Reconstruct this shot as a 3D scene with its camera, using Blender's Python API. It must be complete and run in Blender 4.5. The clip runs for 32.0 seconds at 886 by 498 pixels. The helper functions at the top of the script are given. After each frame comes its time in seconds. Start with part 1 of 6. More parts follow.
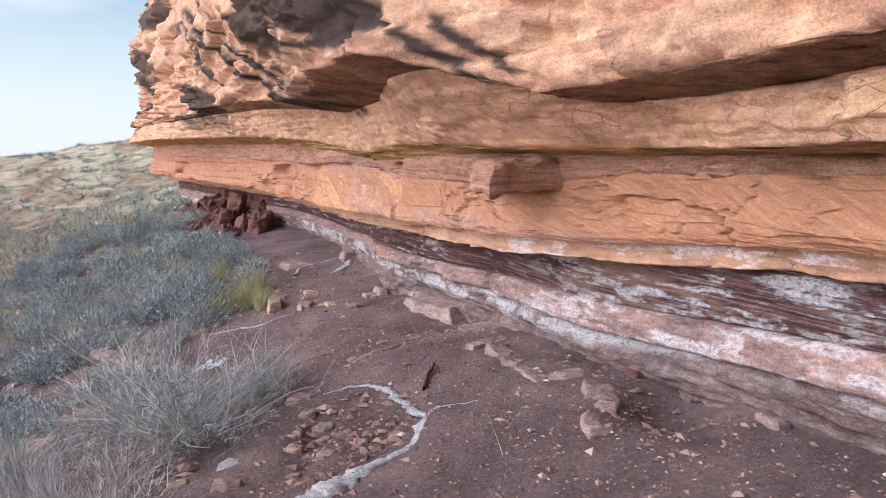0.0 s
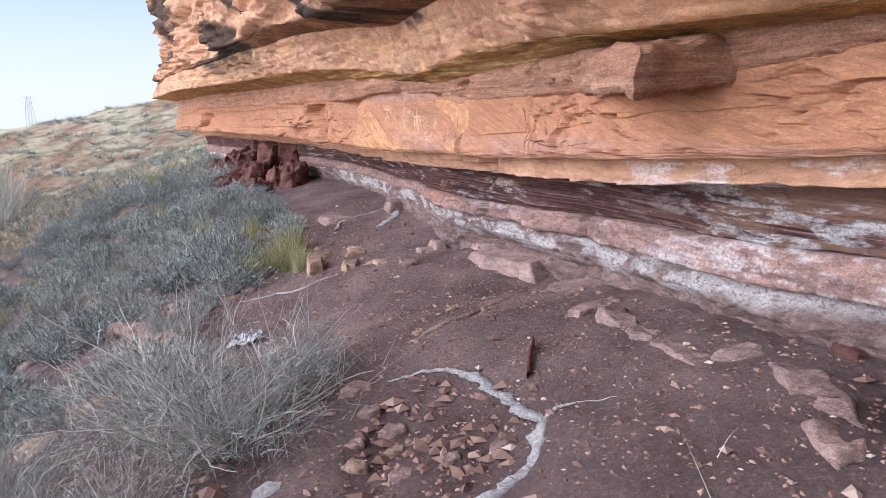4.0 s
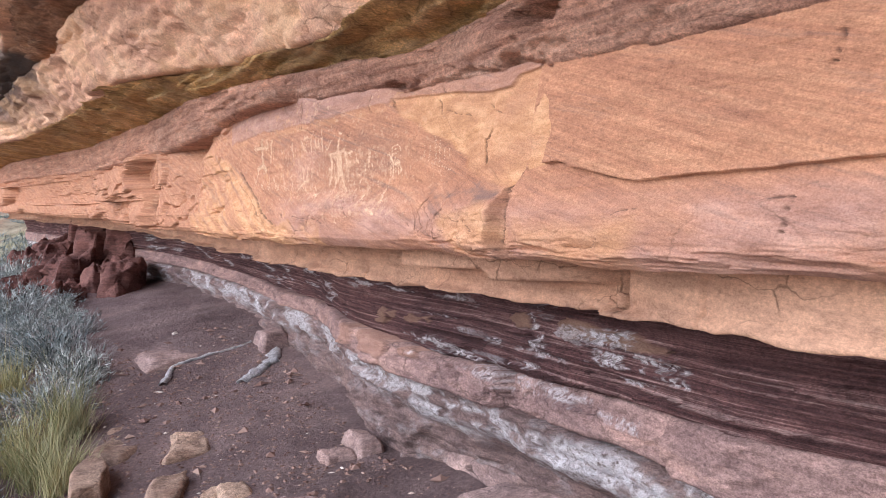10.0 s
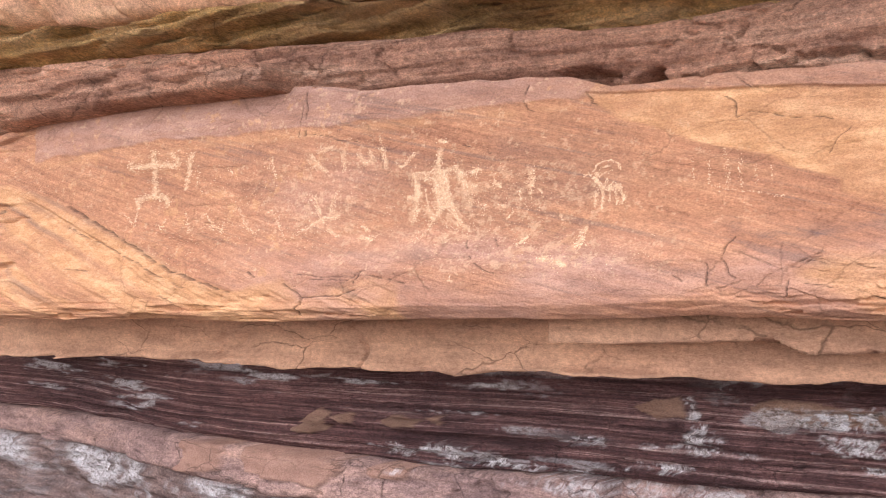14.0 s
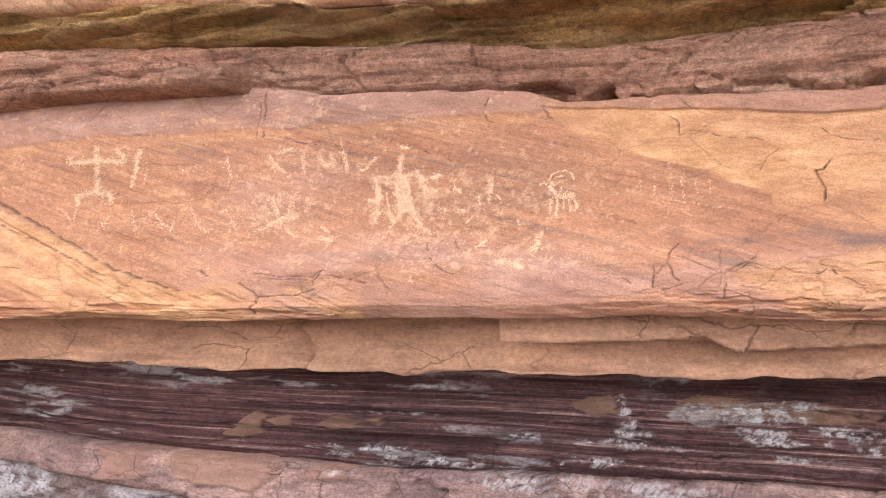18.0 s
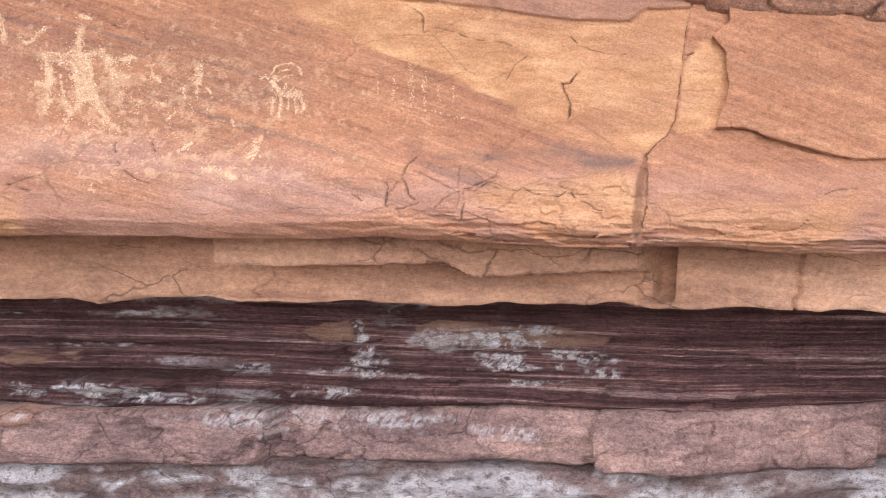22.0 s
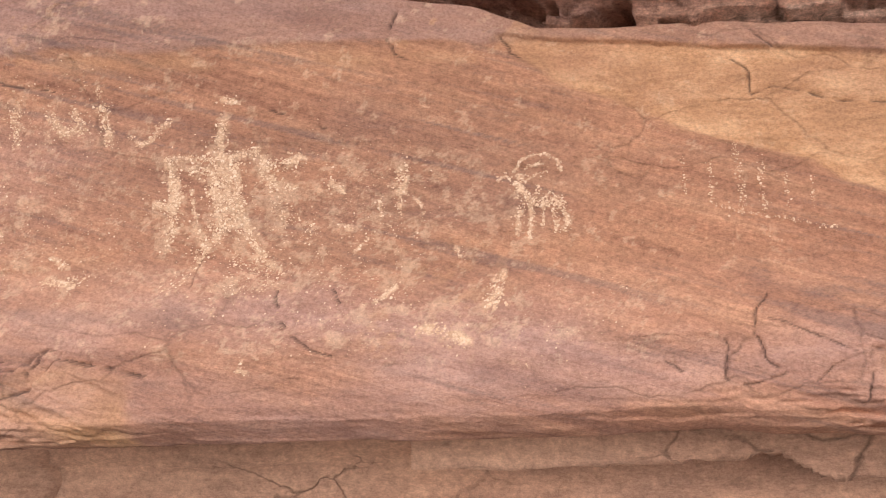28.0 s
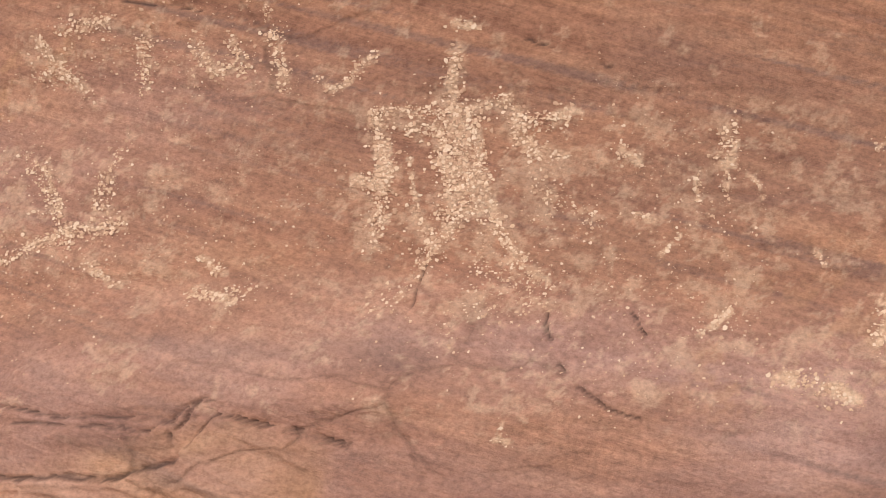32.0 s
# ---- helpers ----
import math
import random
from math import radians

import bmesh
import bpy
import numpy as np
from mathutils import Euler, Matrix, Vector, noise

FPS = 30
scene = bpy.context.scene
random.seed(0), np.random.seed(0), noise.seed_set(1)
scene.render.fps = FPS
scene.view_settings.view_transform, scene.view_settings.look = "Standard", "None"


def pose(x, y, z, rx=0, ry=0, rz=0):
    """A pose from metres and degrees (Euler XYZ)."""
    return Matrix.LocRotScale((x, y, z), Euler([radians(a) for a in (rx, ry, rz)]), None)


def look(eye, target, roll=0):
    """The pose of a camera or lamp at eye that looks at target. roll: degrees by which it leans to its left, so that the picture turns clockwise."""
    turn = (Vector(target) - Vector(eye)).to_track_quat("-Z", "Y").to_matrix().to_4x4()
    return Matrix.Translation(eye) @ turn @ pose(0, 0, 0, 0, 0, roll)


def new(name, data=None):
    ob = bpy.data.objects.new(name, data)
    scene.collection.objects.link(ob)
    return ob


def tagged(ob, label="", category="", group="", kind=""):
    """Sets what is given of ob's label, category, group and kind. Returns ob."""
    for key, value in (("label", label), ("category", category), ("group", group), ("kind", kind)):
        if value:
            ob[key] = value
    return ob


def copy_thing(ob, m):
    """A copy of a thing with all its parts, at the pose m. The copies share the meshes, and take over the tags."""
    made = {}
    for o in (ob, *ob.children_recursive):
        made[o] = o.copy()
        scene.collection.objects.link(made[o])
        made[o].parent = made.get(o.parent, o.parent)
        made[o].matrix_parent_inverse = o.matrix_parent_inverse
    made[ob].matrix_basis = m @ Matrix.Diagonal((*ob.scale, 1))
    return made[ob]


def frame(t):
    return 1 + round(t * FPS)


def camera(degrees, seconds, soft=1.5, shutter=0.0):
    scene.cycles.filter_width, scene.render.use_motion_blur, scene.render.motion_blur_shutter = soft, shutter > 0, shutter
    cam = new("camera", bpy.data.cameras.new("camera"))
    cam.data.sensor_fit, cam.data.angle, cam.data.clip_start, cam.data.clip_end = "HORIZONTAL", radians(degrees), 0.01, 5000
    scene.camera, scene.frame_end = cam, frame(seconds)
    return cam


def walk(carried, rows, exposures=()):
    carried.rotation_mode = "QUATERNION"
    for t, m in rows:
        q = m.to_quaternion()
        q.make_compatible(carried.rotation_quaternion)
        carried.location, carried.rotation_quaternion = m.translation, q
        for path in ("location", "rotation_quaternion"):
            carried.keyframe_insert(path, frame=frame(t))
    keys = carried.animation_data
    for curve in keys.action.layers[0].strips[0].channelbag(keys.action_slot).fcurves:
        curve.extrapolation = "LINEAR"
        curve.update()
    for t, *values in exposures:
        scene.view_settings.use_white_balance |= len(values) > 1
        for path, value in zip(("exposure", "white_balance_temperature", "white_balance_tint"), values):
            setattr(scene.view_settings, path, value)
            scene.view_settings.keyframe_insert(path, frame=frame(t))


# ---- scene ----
cam = camera(61.2, 32.0, soft=0.6)
PATH = [
    (0, (0.437, 0.506, 1.669), (0.333, 2.489, 1.426), 0.0),
    (0.5, (0.418, 0.514, 1.689), (0.325, 2.502, 1.497), 0.0),
    (1, (0.389, 0.553, 1.664), (0.3, 2.543, 1.482), 0.7),
    (1.5, (0.355, 0.686, 1.634), (0.266, 2.674, 1.433), 1.8),
    (2, (0.315, 0.866, 1.584), (0.218, 2.849, 1.35), 2.3),
    (2.5, (0.232, 1.098, 1.546), (0.119, 3.077, 1.28), 1.7),
    (3, (0.153, 1.361, 1.513), (0.004, 3.332, 1.203), -0.2),
    (3.5, (0.079, 1.64, 1.449), (-0.111, 3.601, 1.106), -2.3),
    (5.5, (-0.142, 2.737, 1.367), (-0.418, 4.681, 0.985), -0.3),
    (6, (-0.105, 3.086, 1.322), (-0.599, 4.992, 0.971), -1.9),
    (6.5, (-0.001, 3.406, 1.286), (-0.522, 5.306, 0.946), -2.4),
    (7, (0.016, 3.752, 1.302), (-0.437, 5.68, 1.025), -1.9),
    (7.5, (-0.006, 4.127, 1.259), (-0.474, 6.062, 1.072), -1.6),
    (8, (-0.105, 4.556, 1.189), (-0.426, 6.524, 1.027), -1.5),
    (8.5, (-0.262, 4.963, 1.136), (-0.433, 6.941, 0.895), -1.8),
    (9, (-0.41, 5.356, 1.128), (-0.512, 7.337, 0.875), -1.9),
    (9.5, (-0.588, 5.74, 1.138), (-0.602, 7.731, 0.95), -1.3),
    (10, (-0.666, 6.063, 1.174), (-0.542, 8.056, 1.064), -0.4),
    (10.5, (-0.74, 6.294, 1.206), (-0.426, 8.269, 1.149), -0.4),
    (11, (-0.869, 6.534, 1.136), (-0.382, 8.473, 1.095), -0.7),
    (11.5, (-1.022, 6.781, 1.134), (-0.4, 8.682, 1.104), -1.1),
    (12, (-1.291, 6.96, 1.102), (-0.555, 8.82, 1.086), -1.7),
    (12.5, (-1.479, 7.101, 1.122), (-0.604, 8.899, 1.134), -1.7),
    (13, (-1.574, 7.241, 1.123), (-0.561, 8.965, 1.166), -1.3),
    (13.5, (-1.719, 7.335, 1.146), (-0.598, 8.991, 1.2), -1.0),
    (15.5, (-2.032, 7.413, 1.118), (-0.672, 8.877, 1.22), -0.3),
    (16, (-2.031, 7.411, 1.126), (-0.648, 8.853, 1.231), -0.1),
    (16.5, (-2.014, 7.414, 1.114), (-0.611, 8.834, 1.232), 0.0),
    (17, (-2.014, 7.411, 1.116), (-0.594, 8.814, 1.232), -0.1),
    (17.5, (-2.028, 7.438, 1.118), (-0.608, 8.841, 1.231), -0.1),
    (18, (-2.01, 7.427, 1.115), (-0.59, 8.832, 1.214), -0.0),
    (18.5, (-2.018, 7.442, 1.109), (-0.585, 8.836, 1.18), 0.3),
    (19, (-2.015, 7.441, 1.108), (-0.555, 8.807, 1.137), 1.4),
    (19.5, (-1.983, 7.385, 1.096), (-0.488, 8.714, 1.08), 2.9),
    (20, (-1.966, 7.382, 1.104), (-0.443, 8.676, 1.034), 4.2),
    (20.5, (-1.97, 7.378, 1.116), (-0.396, 8.605, 0.991), 4.3),
    (21, (-1.938, 7.377, 1.131), (-0.302, 8.518, 0.981), 3.9),
    (21.5, (-1.878, 7.407, 1.137), (-0.171, 8.438, 0.982), 2.9),
    (22, (-1.762, 7.484, 1.127), (0.006, 8.408, 0.996), 1.7),
    (22.5, (-1.613, 7.525, 1.163), (0.199, 8.368, 1.079), 0.8),
    (23, (-1.512, 7.605, 1.186), (0.322, 8.401, 1.197), 0.1),
    (23.5, (-1.435, 7.734, 1.192), (0.386, 8.554, 1.306), -0.4),
    (24, (-1.367, 7.765, 1.21), (0.432, 8.623, 1.378), -0.7),
    (24.5, (-1.351, 7.775, 1.208), (0.407, 8.71, 1.402), -0.8),
    (25, (-1.383, 7.813, 1.218), (0.343, 8.808, 1.398), -0.5),
    (25.5, (-1.394, 7.88, 1.213), (0.302, 8.929, 1.364), -0.2),
    (26, (-1.458, 7.991, 1.228), (0.274, 8.986, 1.344), 0.0),
    (26.5, (-1.486, 8.04, 1.237), (0.282, 8.973, 1.318), 0.1),
    (28.5, (-1.446, 8.031, 1.182), (0.216, 9.131, 1.35), -0.5),
    (29, (-1.449, 8.08, 1.174), (0.195, 9.206, 1.354), 0.1),
    (29.5, (-1.412, 8.17, 1.188), (0.232, 9.294, 1.376), 0.6),
    (30, (-1.382, 8.253, 1.223), (0.272, 9.36, 1.423), 0.7),
    (30.5, (-1.379, 8.329, 1.233), (0.293, 9.404, 1.449), 0.5),
    (31, (-1.359, 8.341, 1.247), (0.324, 9.403, 1.451), 0.1),
    (31.5, (-1.327, 8.359, 1.241), (0.352, 9.434, 1.4), 0.1),
    (32, (-1.336, 8.392, 1.229), (0.324, 9.501, 1.341), 0.3),
]
walk(cam, [(t, look(eye, target, roll)) for t, eye, target, roll in PATH], [(0, 1.16, 6000, 10), (6, 1.2, 5900, 10), (8, 1.0, 5800, 10), (9, 1.12, 5850, 10), (10, 1.22, 5950, 10), (13, 1.23, 6300, 10), (18, 1.27, 6450, 10), (21, 1.24, 6250, 10), (24, 1.06, 6350, 10), (26, 0.91, 6450, 10), (29, 0.86, 6450, 10), (31, 0.62, 6500, 10), (32, 0.6, 6500, 10)])

# ---- light ----
world = bpy.data.worlds.new("world")
scene.world = world
world.use_nodes = True
wn, wl = world.node_tree.nodes, world.node_tree.links
wn.clear()
sky = wn.new("ShaderNodeTexSky")
sky.sky_type, sky.sun_disc = "NISHITA", False
sky.sun_elevation, sky.sun_rotation = radians(17), radians(253)
sky.air_density, sky.dust_density = 1.0, 0.4
bg = wn.new("ShaderNodeBackground")
bg.inputs["Strength"].default_value = 0.075
coord = wn.new("ShaderNodeTexCoord")
mapping = wn.new("ShaderNodeMapping")
mapping.inputs["Scale"].default_value = (1.0, 1.0, 4.5)
cloud = wn.new("ShaderNodeTexNoise")
cloud.inputs["Scale"].default_value, cloud.inputs["Detail"].default_value = 2.6, 6.0
ramp = wn.new("ShaderNodeValToRGB")
ramp.color_ramp.elements[0].position, ramp.color_ramp.elements[1].position = 0.44, 0.72
mix = wn.new("ShaderNodeMix")
mix.data_type = "RGBA"
mix.inputs[7].default_value = (5.6, 5.8, 6.1, 1)
wout = wn.new("ShaderNodeOutputWorld")
wl.new(coord.outputs["Generated"], mapping.inputs["Vector"])
wl.new(mapping.outputs["Vector"], cloud.inputs["Vector"])
wl.new(cloud.outputs["Fac"], ramp.inputs["Fac"])
split = wn.new("ShaderNodeSeparateXYZ")
wl.new(coord.outputs["Generated"], split.inputs[0])
haze = wn.new("ShaderNodeMapRange")
haze.inputs["From Min"].default_value, haze.inputs["From Max"].default_value = 0.0, 0.24
haze.inputs["To Min"].default_value, haze.inputs["To Max"].default_value = 0.97, 0.06
wl.new(split.outputs["Z"], haze.inputs["Value"])
most = wn.new("ShaderNodeMath")
most.operation = "MAXIMUM"
wl.new(ramp.outputs["Color"], most.inputs[0])
wl.new(haze.outputs["Result"], most.inputs[1])
wl.new(most.outputs["Value"], mix.inputs[0])
wl.new(sky.outputs["Color"], mix.inputs[6])
wl.new(mix.outputs[2], bg.inputs["Color"])
wl.new(bg.outputs["Background"], wout.inputs["Surface"])
sun = new("sun", bpy.data.lights.new("sun", "SUN"))
sun.data.energy, sun.data.angle, sun.data.color = 3.3, radians(85), (0.98, 0.955, 0.99)
sun.matrix_world = look((-60, -18, 19.2), (0, 0, 0))

# ---- fast lattice noise on arrays ----
def hash3(i, j, k):
    h = (i * 374761393 + j * 668265263 + k * 1274126177) & 0xFFFFFFFF
    h = ((h ^ (h >> 13)) * 1103515245) & 0xFFFFFFFF
    h = ((h ^ (h >> 16)) * 1597334677) & 0xFFFFFFFF
    return ((h ^ (h >> 15)) & 0xFFFF) / 65535.0


def vnoise(x, y, z):
    x, y, z = np.broadcast_arrays(np.asarray(x, float), np.asarray(y, float), np.asarray(z, float))
    i, j, k = (np.floor(a).astype(np.int64) for a in (x, y, z))
    u, v, w = x - i, y - j, z - k
    u, v, w = (a * a * (3 - 2 * a) for a in (u, v, w))
    out = 0
    for c in (0, 1) if w.any() else (0,):
        near, far = (hash3(i, j + b, k + c) for b in (0, 1)), (hash3(i + 1, j + b, k + c) for b in (0, 1))
        (n0, n1), (f0, f1) = near, far
        n0 += (f0 - n0) * u
        n1 += (f1 - n1) * u
        n0 += (n1 - n0) * v
        out = out + n0 * (w if c else 1 - w)
    return out * 2 - 1


def fbm(x, y, z, octaves=4, gain=0.5):
    out, amp, total = 0, 1.0, 0.0
    for o in range(octaves):
        out = out + amp * vnoise(np.asarray(x) * 2 ** o + 17 * o, np.asarray(y) * 2 ** o, np.asarray(z) * 2 ** o)
        total += amp
        amp *= gain
    return out / total


def step(a, b, x):
    t = np.clip((np.asarray(x, float) - a) / (b - a), 0, 1)
    return t * t * (3 - 2 * t)


# ---- materials ----
def nodes_of(name, rough=0.9):
    m = bpy.data.materials.new(name)
    m.use_nodes = True
    n = m.node_tree.nodes
    b = n["Principled BSDF"]
    b.inputs["Roughness"].default_value = rough
    b.inputs["Specular IOR Level"].default_value = 0.2
    return m, n, m.node_tree.links, b


def tex(n, l, scale, stretch=(1, 1, 1), detail=6.0, rough=0.6, turn=(0, 0, 0), local=False):
    g = n.new("ShaderNodeTexCoord") if local else n.new("ShaderNodeNewGeometry")
    mp = n.new("ShaderNodeMapping")
    mp.vector_type = "TEXTURE"
    mp.inputs["Scale"].default_value, mp.inputs["Rotation"].default_value = [1 / a for a in stretch], [radians(a) for a in turn]
    t = n.new("ShaderNodeTexNoise")
    t.inputs["Scale"].default_value, t.inputs["Detail"].default_value, t.inputs["Roughness"].default_value = scale, detail, rough
    l.new(g.outputs["Object" if local else "Position"], mp.inputs["Vector"])
    l.new(mp.outputs["Vector"], t.inputs["Vector"])
    return t.outputs["Fac"]


def ramped(n, l, fac, stops):
    r = n.new("ShaderNodeValToRGB")
    e = r.color_ramp.elements
    while len(e) < len(stops):
        e.new(0.5)
    for el, (p, c) in zip(e, stops):
        el.position, el.color = p, (*c, 1) if len(c) == 3 else c
    l.new(fac, r.inputs["Fac"])
    return r.outputs["Color"]


def mixed(n, l, fac, a, b, kind="MIX"):
    m = n.new("ShaderNodeMix")
    m.data_type, m.blend_type = "RGBA", kind
    for sock, v in ((0, fac), (6, a), (7, b)):
        if isinstance(v, (int, float)):
            m.inputs[sock].default_value = v
        elif isinstance(v, tuple):
            m.inputs[sock].default_value = (*v, 1)
        else:
            l.new(v, m.inputs[sock])
    return m.outputs[2]


def bumped(n, l, b, fac, strength=0.4, dist=0.01):
    p = n.new("ShaderNodeBump")
    p.inputs["Strength"].default_value, p.inputs["Distance"].default_value = strength, dist
    l.new(fac, p.inputs["Height"])
    if b.inputs["Normal"].is_linked:
        l.new(b.inputs["Normal"].links[0].from_socket, p.inputs["Normal"])
    l.new(p.outputs["Normal"], b.inputs["Normal"])


def attr(n, name):
    a = n.new("ShaderNodeAttribute")
    a.attribute_name = name
    return a.outputs["Fac"]


GREY_WHITE = ((0.36, (0.16, 0.12, 0.115)), (0.43, (0.42, 0.36, 0.345)), (0.49, (0.77, 0.70, 0.715)), (0.57, (0.92, 0.875, 0.90)))


def rock(name, stops, streak=(1.2, 1.2, 14), scale=2.2, turn=(0, 0, 0), salt=True, bump=0.35, grain=45, stain=(0.035, 0.025, 0.023), pale=((0.58, 0.34, 0.17), (0.76, 0.51, 0.28)), cracks=0.6, mottle=1.0, speckle=0.8, lines=0.8):
    """Bedded sandstone: streaked colour, blotches, grain, hair cracks; pale salt where the mesh carries it."""
    m, n, l, b = nodes_of(name)
    stops = [(0.5 + (p - 0.5) * 0.72, v) for p, v in stops]
    c = ramped(n, l, tex(n, l, scale, streak, 9, 0.72, turn), stops)
    blot = ramped(n, l, tex(n, l, 1.6, (1, 1, 1), 7, 0.65), ((0.35, (0.72, 0.70, 0.72)), (0.62, (1.15, 1.1, 1.05))))
    c = mixed(n, l, 0.8 * mottle, c, blot, "MULTIPLY")
    patch = ramped(n, l, tex(n, l, 9, (1, 1, 2.2), 8, 0.72), ((0.38, (0.66, 0.64, 0.66)), (0.5, (1.0, 1.0, 1.0)), (0.62, (1.28, 1.26, 1.24))))
    c = mixed(n, l, 0.75 * mottle, c, patch, "MULTIPLY")
    fine = ramped(n, l, tex(n, l, grain * 1.7, (1, 1, 1.5), 6, 0.8), ((0.37, (0.52, 0.50, 0.50)), (0.5, (1.0, 1.0, 1.0)), (0.63, (1.45, 1.45, 1.45))))
    c = mixed(n, l, 0.75 * min(1.0, mottle * 1.5), c, fine, "MULTIPLY")
    thin = ramped(n, l, tex(n, l, scale * 4.5, streak, 7, 0.75, turn), ((0.38, (0.76, 0.74, 0.75)), (0.5, (1.0, 1.0, 1.0)), (0.62, (1.18, 1.18, 1.17))))
    c = mixed(n, l, lines, c, thin, "MULTIPLY")
    c = mixed(n, l, attr(n, "blush"), c, ramped(n, l, tex(n, l, 7, (1, 1, 3), 8, 0.75), ((0.38, (0.31, 0.170, 0.135)), (0.5, (0.44, 0.255, 0.205)), (0.62, (0.54, 0.335, 0.27)))))
    c = mixed(n, l, attr(n, "stain"), c, stain)
    c = mixed(n, l, attr(n, "pale"), c, ramped(n, l, tex(n, l, 9, (1, 1, 3), 8, 0.75), ((0.33, tuple(0.75 * v for v in pale[0])), (0.47, pale[0]), (0.65, pale[1]))))
    c = mixed(n, l, attr(n, "worn"), c, ramped(n, l, tex(n, l, 70, (1, 1, 1), 5, 0.7), ((0.38, (0.58, 0.35, 0.215)), (0.62, (0.79, 0.55, 0.36)))))
    # shade of the narrow cracks, put into the colour
    c = mixed(n, l, attr(n, "crack_shade"), c, (0.055, 0.032, 0.026))
    if salt:
        w = ramped(n, l, tex(n, l, 34, (1, 1, 1.8), 9, 0.8), GREY_WHITE)
        c = mixed(n, l, attr(n, "salt"), c, w)
    speck = ramped(n, l, tex(n, l, 210, (1, 1, 1.4), 4, 0.75), ((0.36, (0.66, 0.64, 0.64)), (0.5, (1.0, 1.0, 1.0)), (0.64, (1.26, 1.26, 1.26))))
    c = mixed(n, l, speckle, c, speck, "MULTIPLY")
    # hair cracks, wavering and broken up
    g, wob, mp = n.new("ShaderNodeNewGeometry"), n.new("ShaderNodeTexNoise"), n.new("ShaderNodeMapping")
    wob.inputs["Scale"].default_value, wob.inputs["Detail"].default_value = 7.0, 5.0
    shift = n.new("ShaderNodeVectorMath")
    shift.operation = "MULTIPLY_ADD"
    shift.inputs[1].default_value = (0.12, 0.12, 0.10)
    l.new(g.outputs["Position"], wob.inputs["Vector"])
    l.new(wob.outputs["Color"], shift.inputs[0])
    l.new(g.outputs["Position"], shift.inputs[2])
    mp.inputs["Scale"].default_value = (1, 1, 2.4)
    l.new(shift.outputs["Vector"], mp.inputs["Vector"])
    v = n.new("ShaderNodeTexVoronoi")
    v.feature = "DISTANCE_TO_EDGE"
    v.inputs["Scale"].default_value = 5.0
    l.new(mp.outputs["Vector"], v.inputs["Vector"])
    hair = ramped(n, l, v.outputs["Distance"], ((0.0, (0, 0, 0)), (0.022, (1, 1, 1))))
    part_mask = ramped(n, l, tex(n, l, 2.3, (1, 1, 1.4), 3, 0.6), ((0.50, (1, 1, 1)), (0.58, (0, 0, 0))))
    hair = mixed(n, l, 1.0, hair, part_mask, "LIGHTEN")
    c = mixed(n, l, cracks, c, mixed(n, l, 1.0, c, mixed(n, l, 0.75, (1.0, 1.0, 1.0), hair), "MULTIPLY"))
    l.new(c, b.inputs["Base Color"])
    bumped(n, l, b, hair, cracks, 0.006)
    bumped(n, l, b, tex(n, l, scale * 3, streak, 8, 0.75, turn), bump * 1.5, 0.03)
    bumped(n, l, b, tex(n, l, grain * 0.5, (1, 1, 1.6), 8, 0.78), bump * 1.6, 0.014)
    bumped(n, l, b, tex(n, l, grain * 2.2, (1, 1, 1), 5, 0.75), bump, 0.004)
    return m


ORANGE = ((0.30, (0.325, 0.152, 0.092)), (0.44, (0.41, 0.196, 0.115)), (0.56, (0.455, 0.226, 0.131)), (0.74, (0.53, 0.282, 0.165)))
M_PANEL = rock("panel_sandstone", ORANGE, (1.0, 1.0, 16), 2.6, (20, 0, 0), bump=0.26, stain=(0.20, 0.125, 0.105), pale=((0.51, 0.265, 0.135), (0.69, 0.405, 0.225)), cracks=0.3, mottle=0.34, speckle=0.6, lines=0.4)
M_TAN = rock("tan_siltstone", ((0.3, (0.42, 0.235, 0.155)), (0.6, (0.55, 0.325, 0.215))), (0.6, 0.6, 3), 1.5, mottle=0.4, speckle=0.4)
M_SHALE = rock("purple_shale", ((0.28, (0.08, 0.04, 0.042)), (0.46, (0.155, 0.078, 0.078)), (0.58, (0.25, 0.135, 0.13)), (0.68, (0.52, 0.36, 0.335))), (0.22, 0.22, 24), 3.6, bump=0.8, pale=((0.36, 0.21, 0.155), (0.47, 0.29, 0.21)))
M_PALE = rock("pink_mudstone", ((0.3, (0.24, 0.155, 0.145)), (0.52, (0.34, 0.225, 0.205)), (0.72, (0.44, 0.285, 0.24))), (0.9, 0.9, 5), 2.2, bump=0.45, pale=((0.36, 0.20, 0.15), (0.46, 0.27, 0.205)))
M_BASE = rock("salted_mudstone", ((0.3, (0.19, 0.13, 0.12)), (0.6, (0.36, 0.25, 0.23))), (0.7, 0.7, 6), 3.5, bump=0.9)
M_LEDGE = rock("pink_ledge_sandstone", ((0.3, (0.36, 0.185, 0.13)), (0.5, (0.52, 0.28, 0.19)), (0.72, (0.63, 0.39, 0.28))), (0.7, 0.7, 9), 2.6, bump=0.6, mottle=0.65)
M_ROOF = rock("ochre_roof_sandstone", ((0.3, (0.32, 0.18, 0.075)), (0.5, (0.56, 0.35, 0.14)), (0.7, (0.70, 0.49, 0.26))), (0.8, 0.8, 6), 3.0, bump=0.7)
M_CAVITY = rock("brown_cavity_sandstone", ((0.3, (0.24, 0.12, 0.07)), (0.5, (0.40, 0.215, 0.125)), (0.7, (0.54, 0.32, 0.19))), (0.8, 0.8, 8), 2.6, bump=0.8)
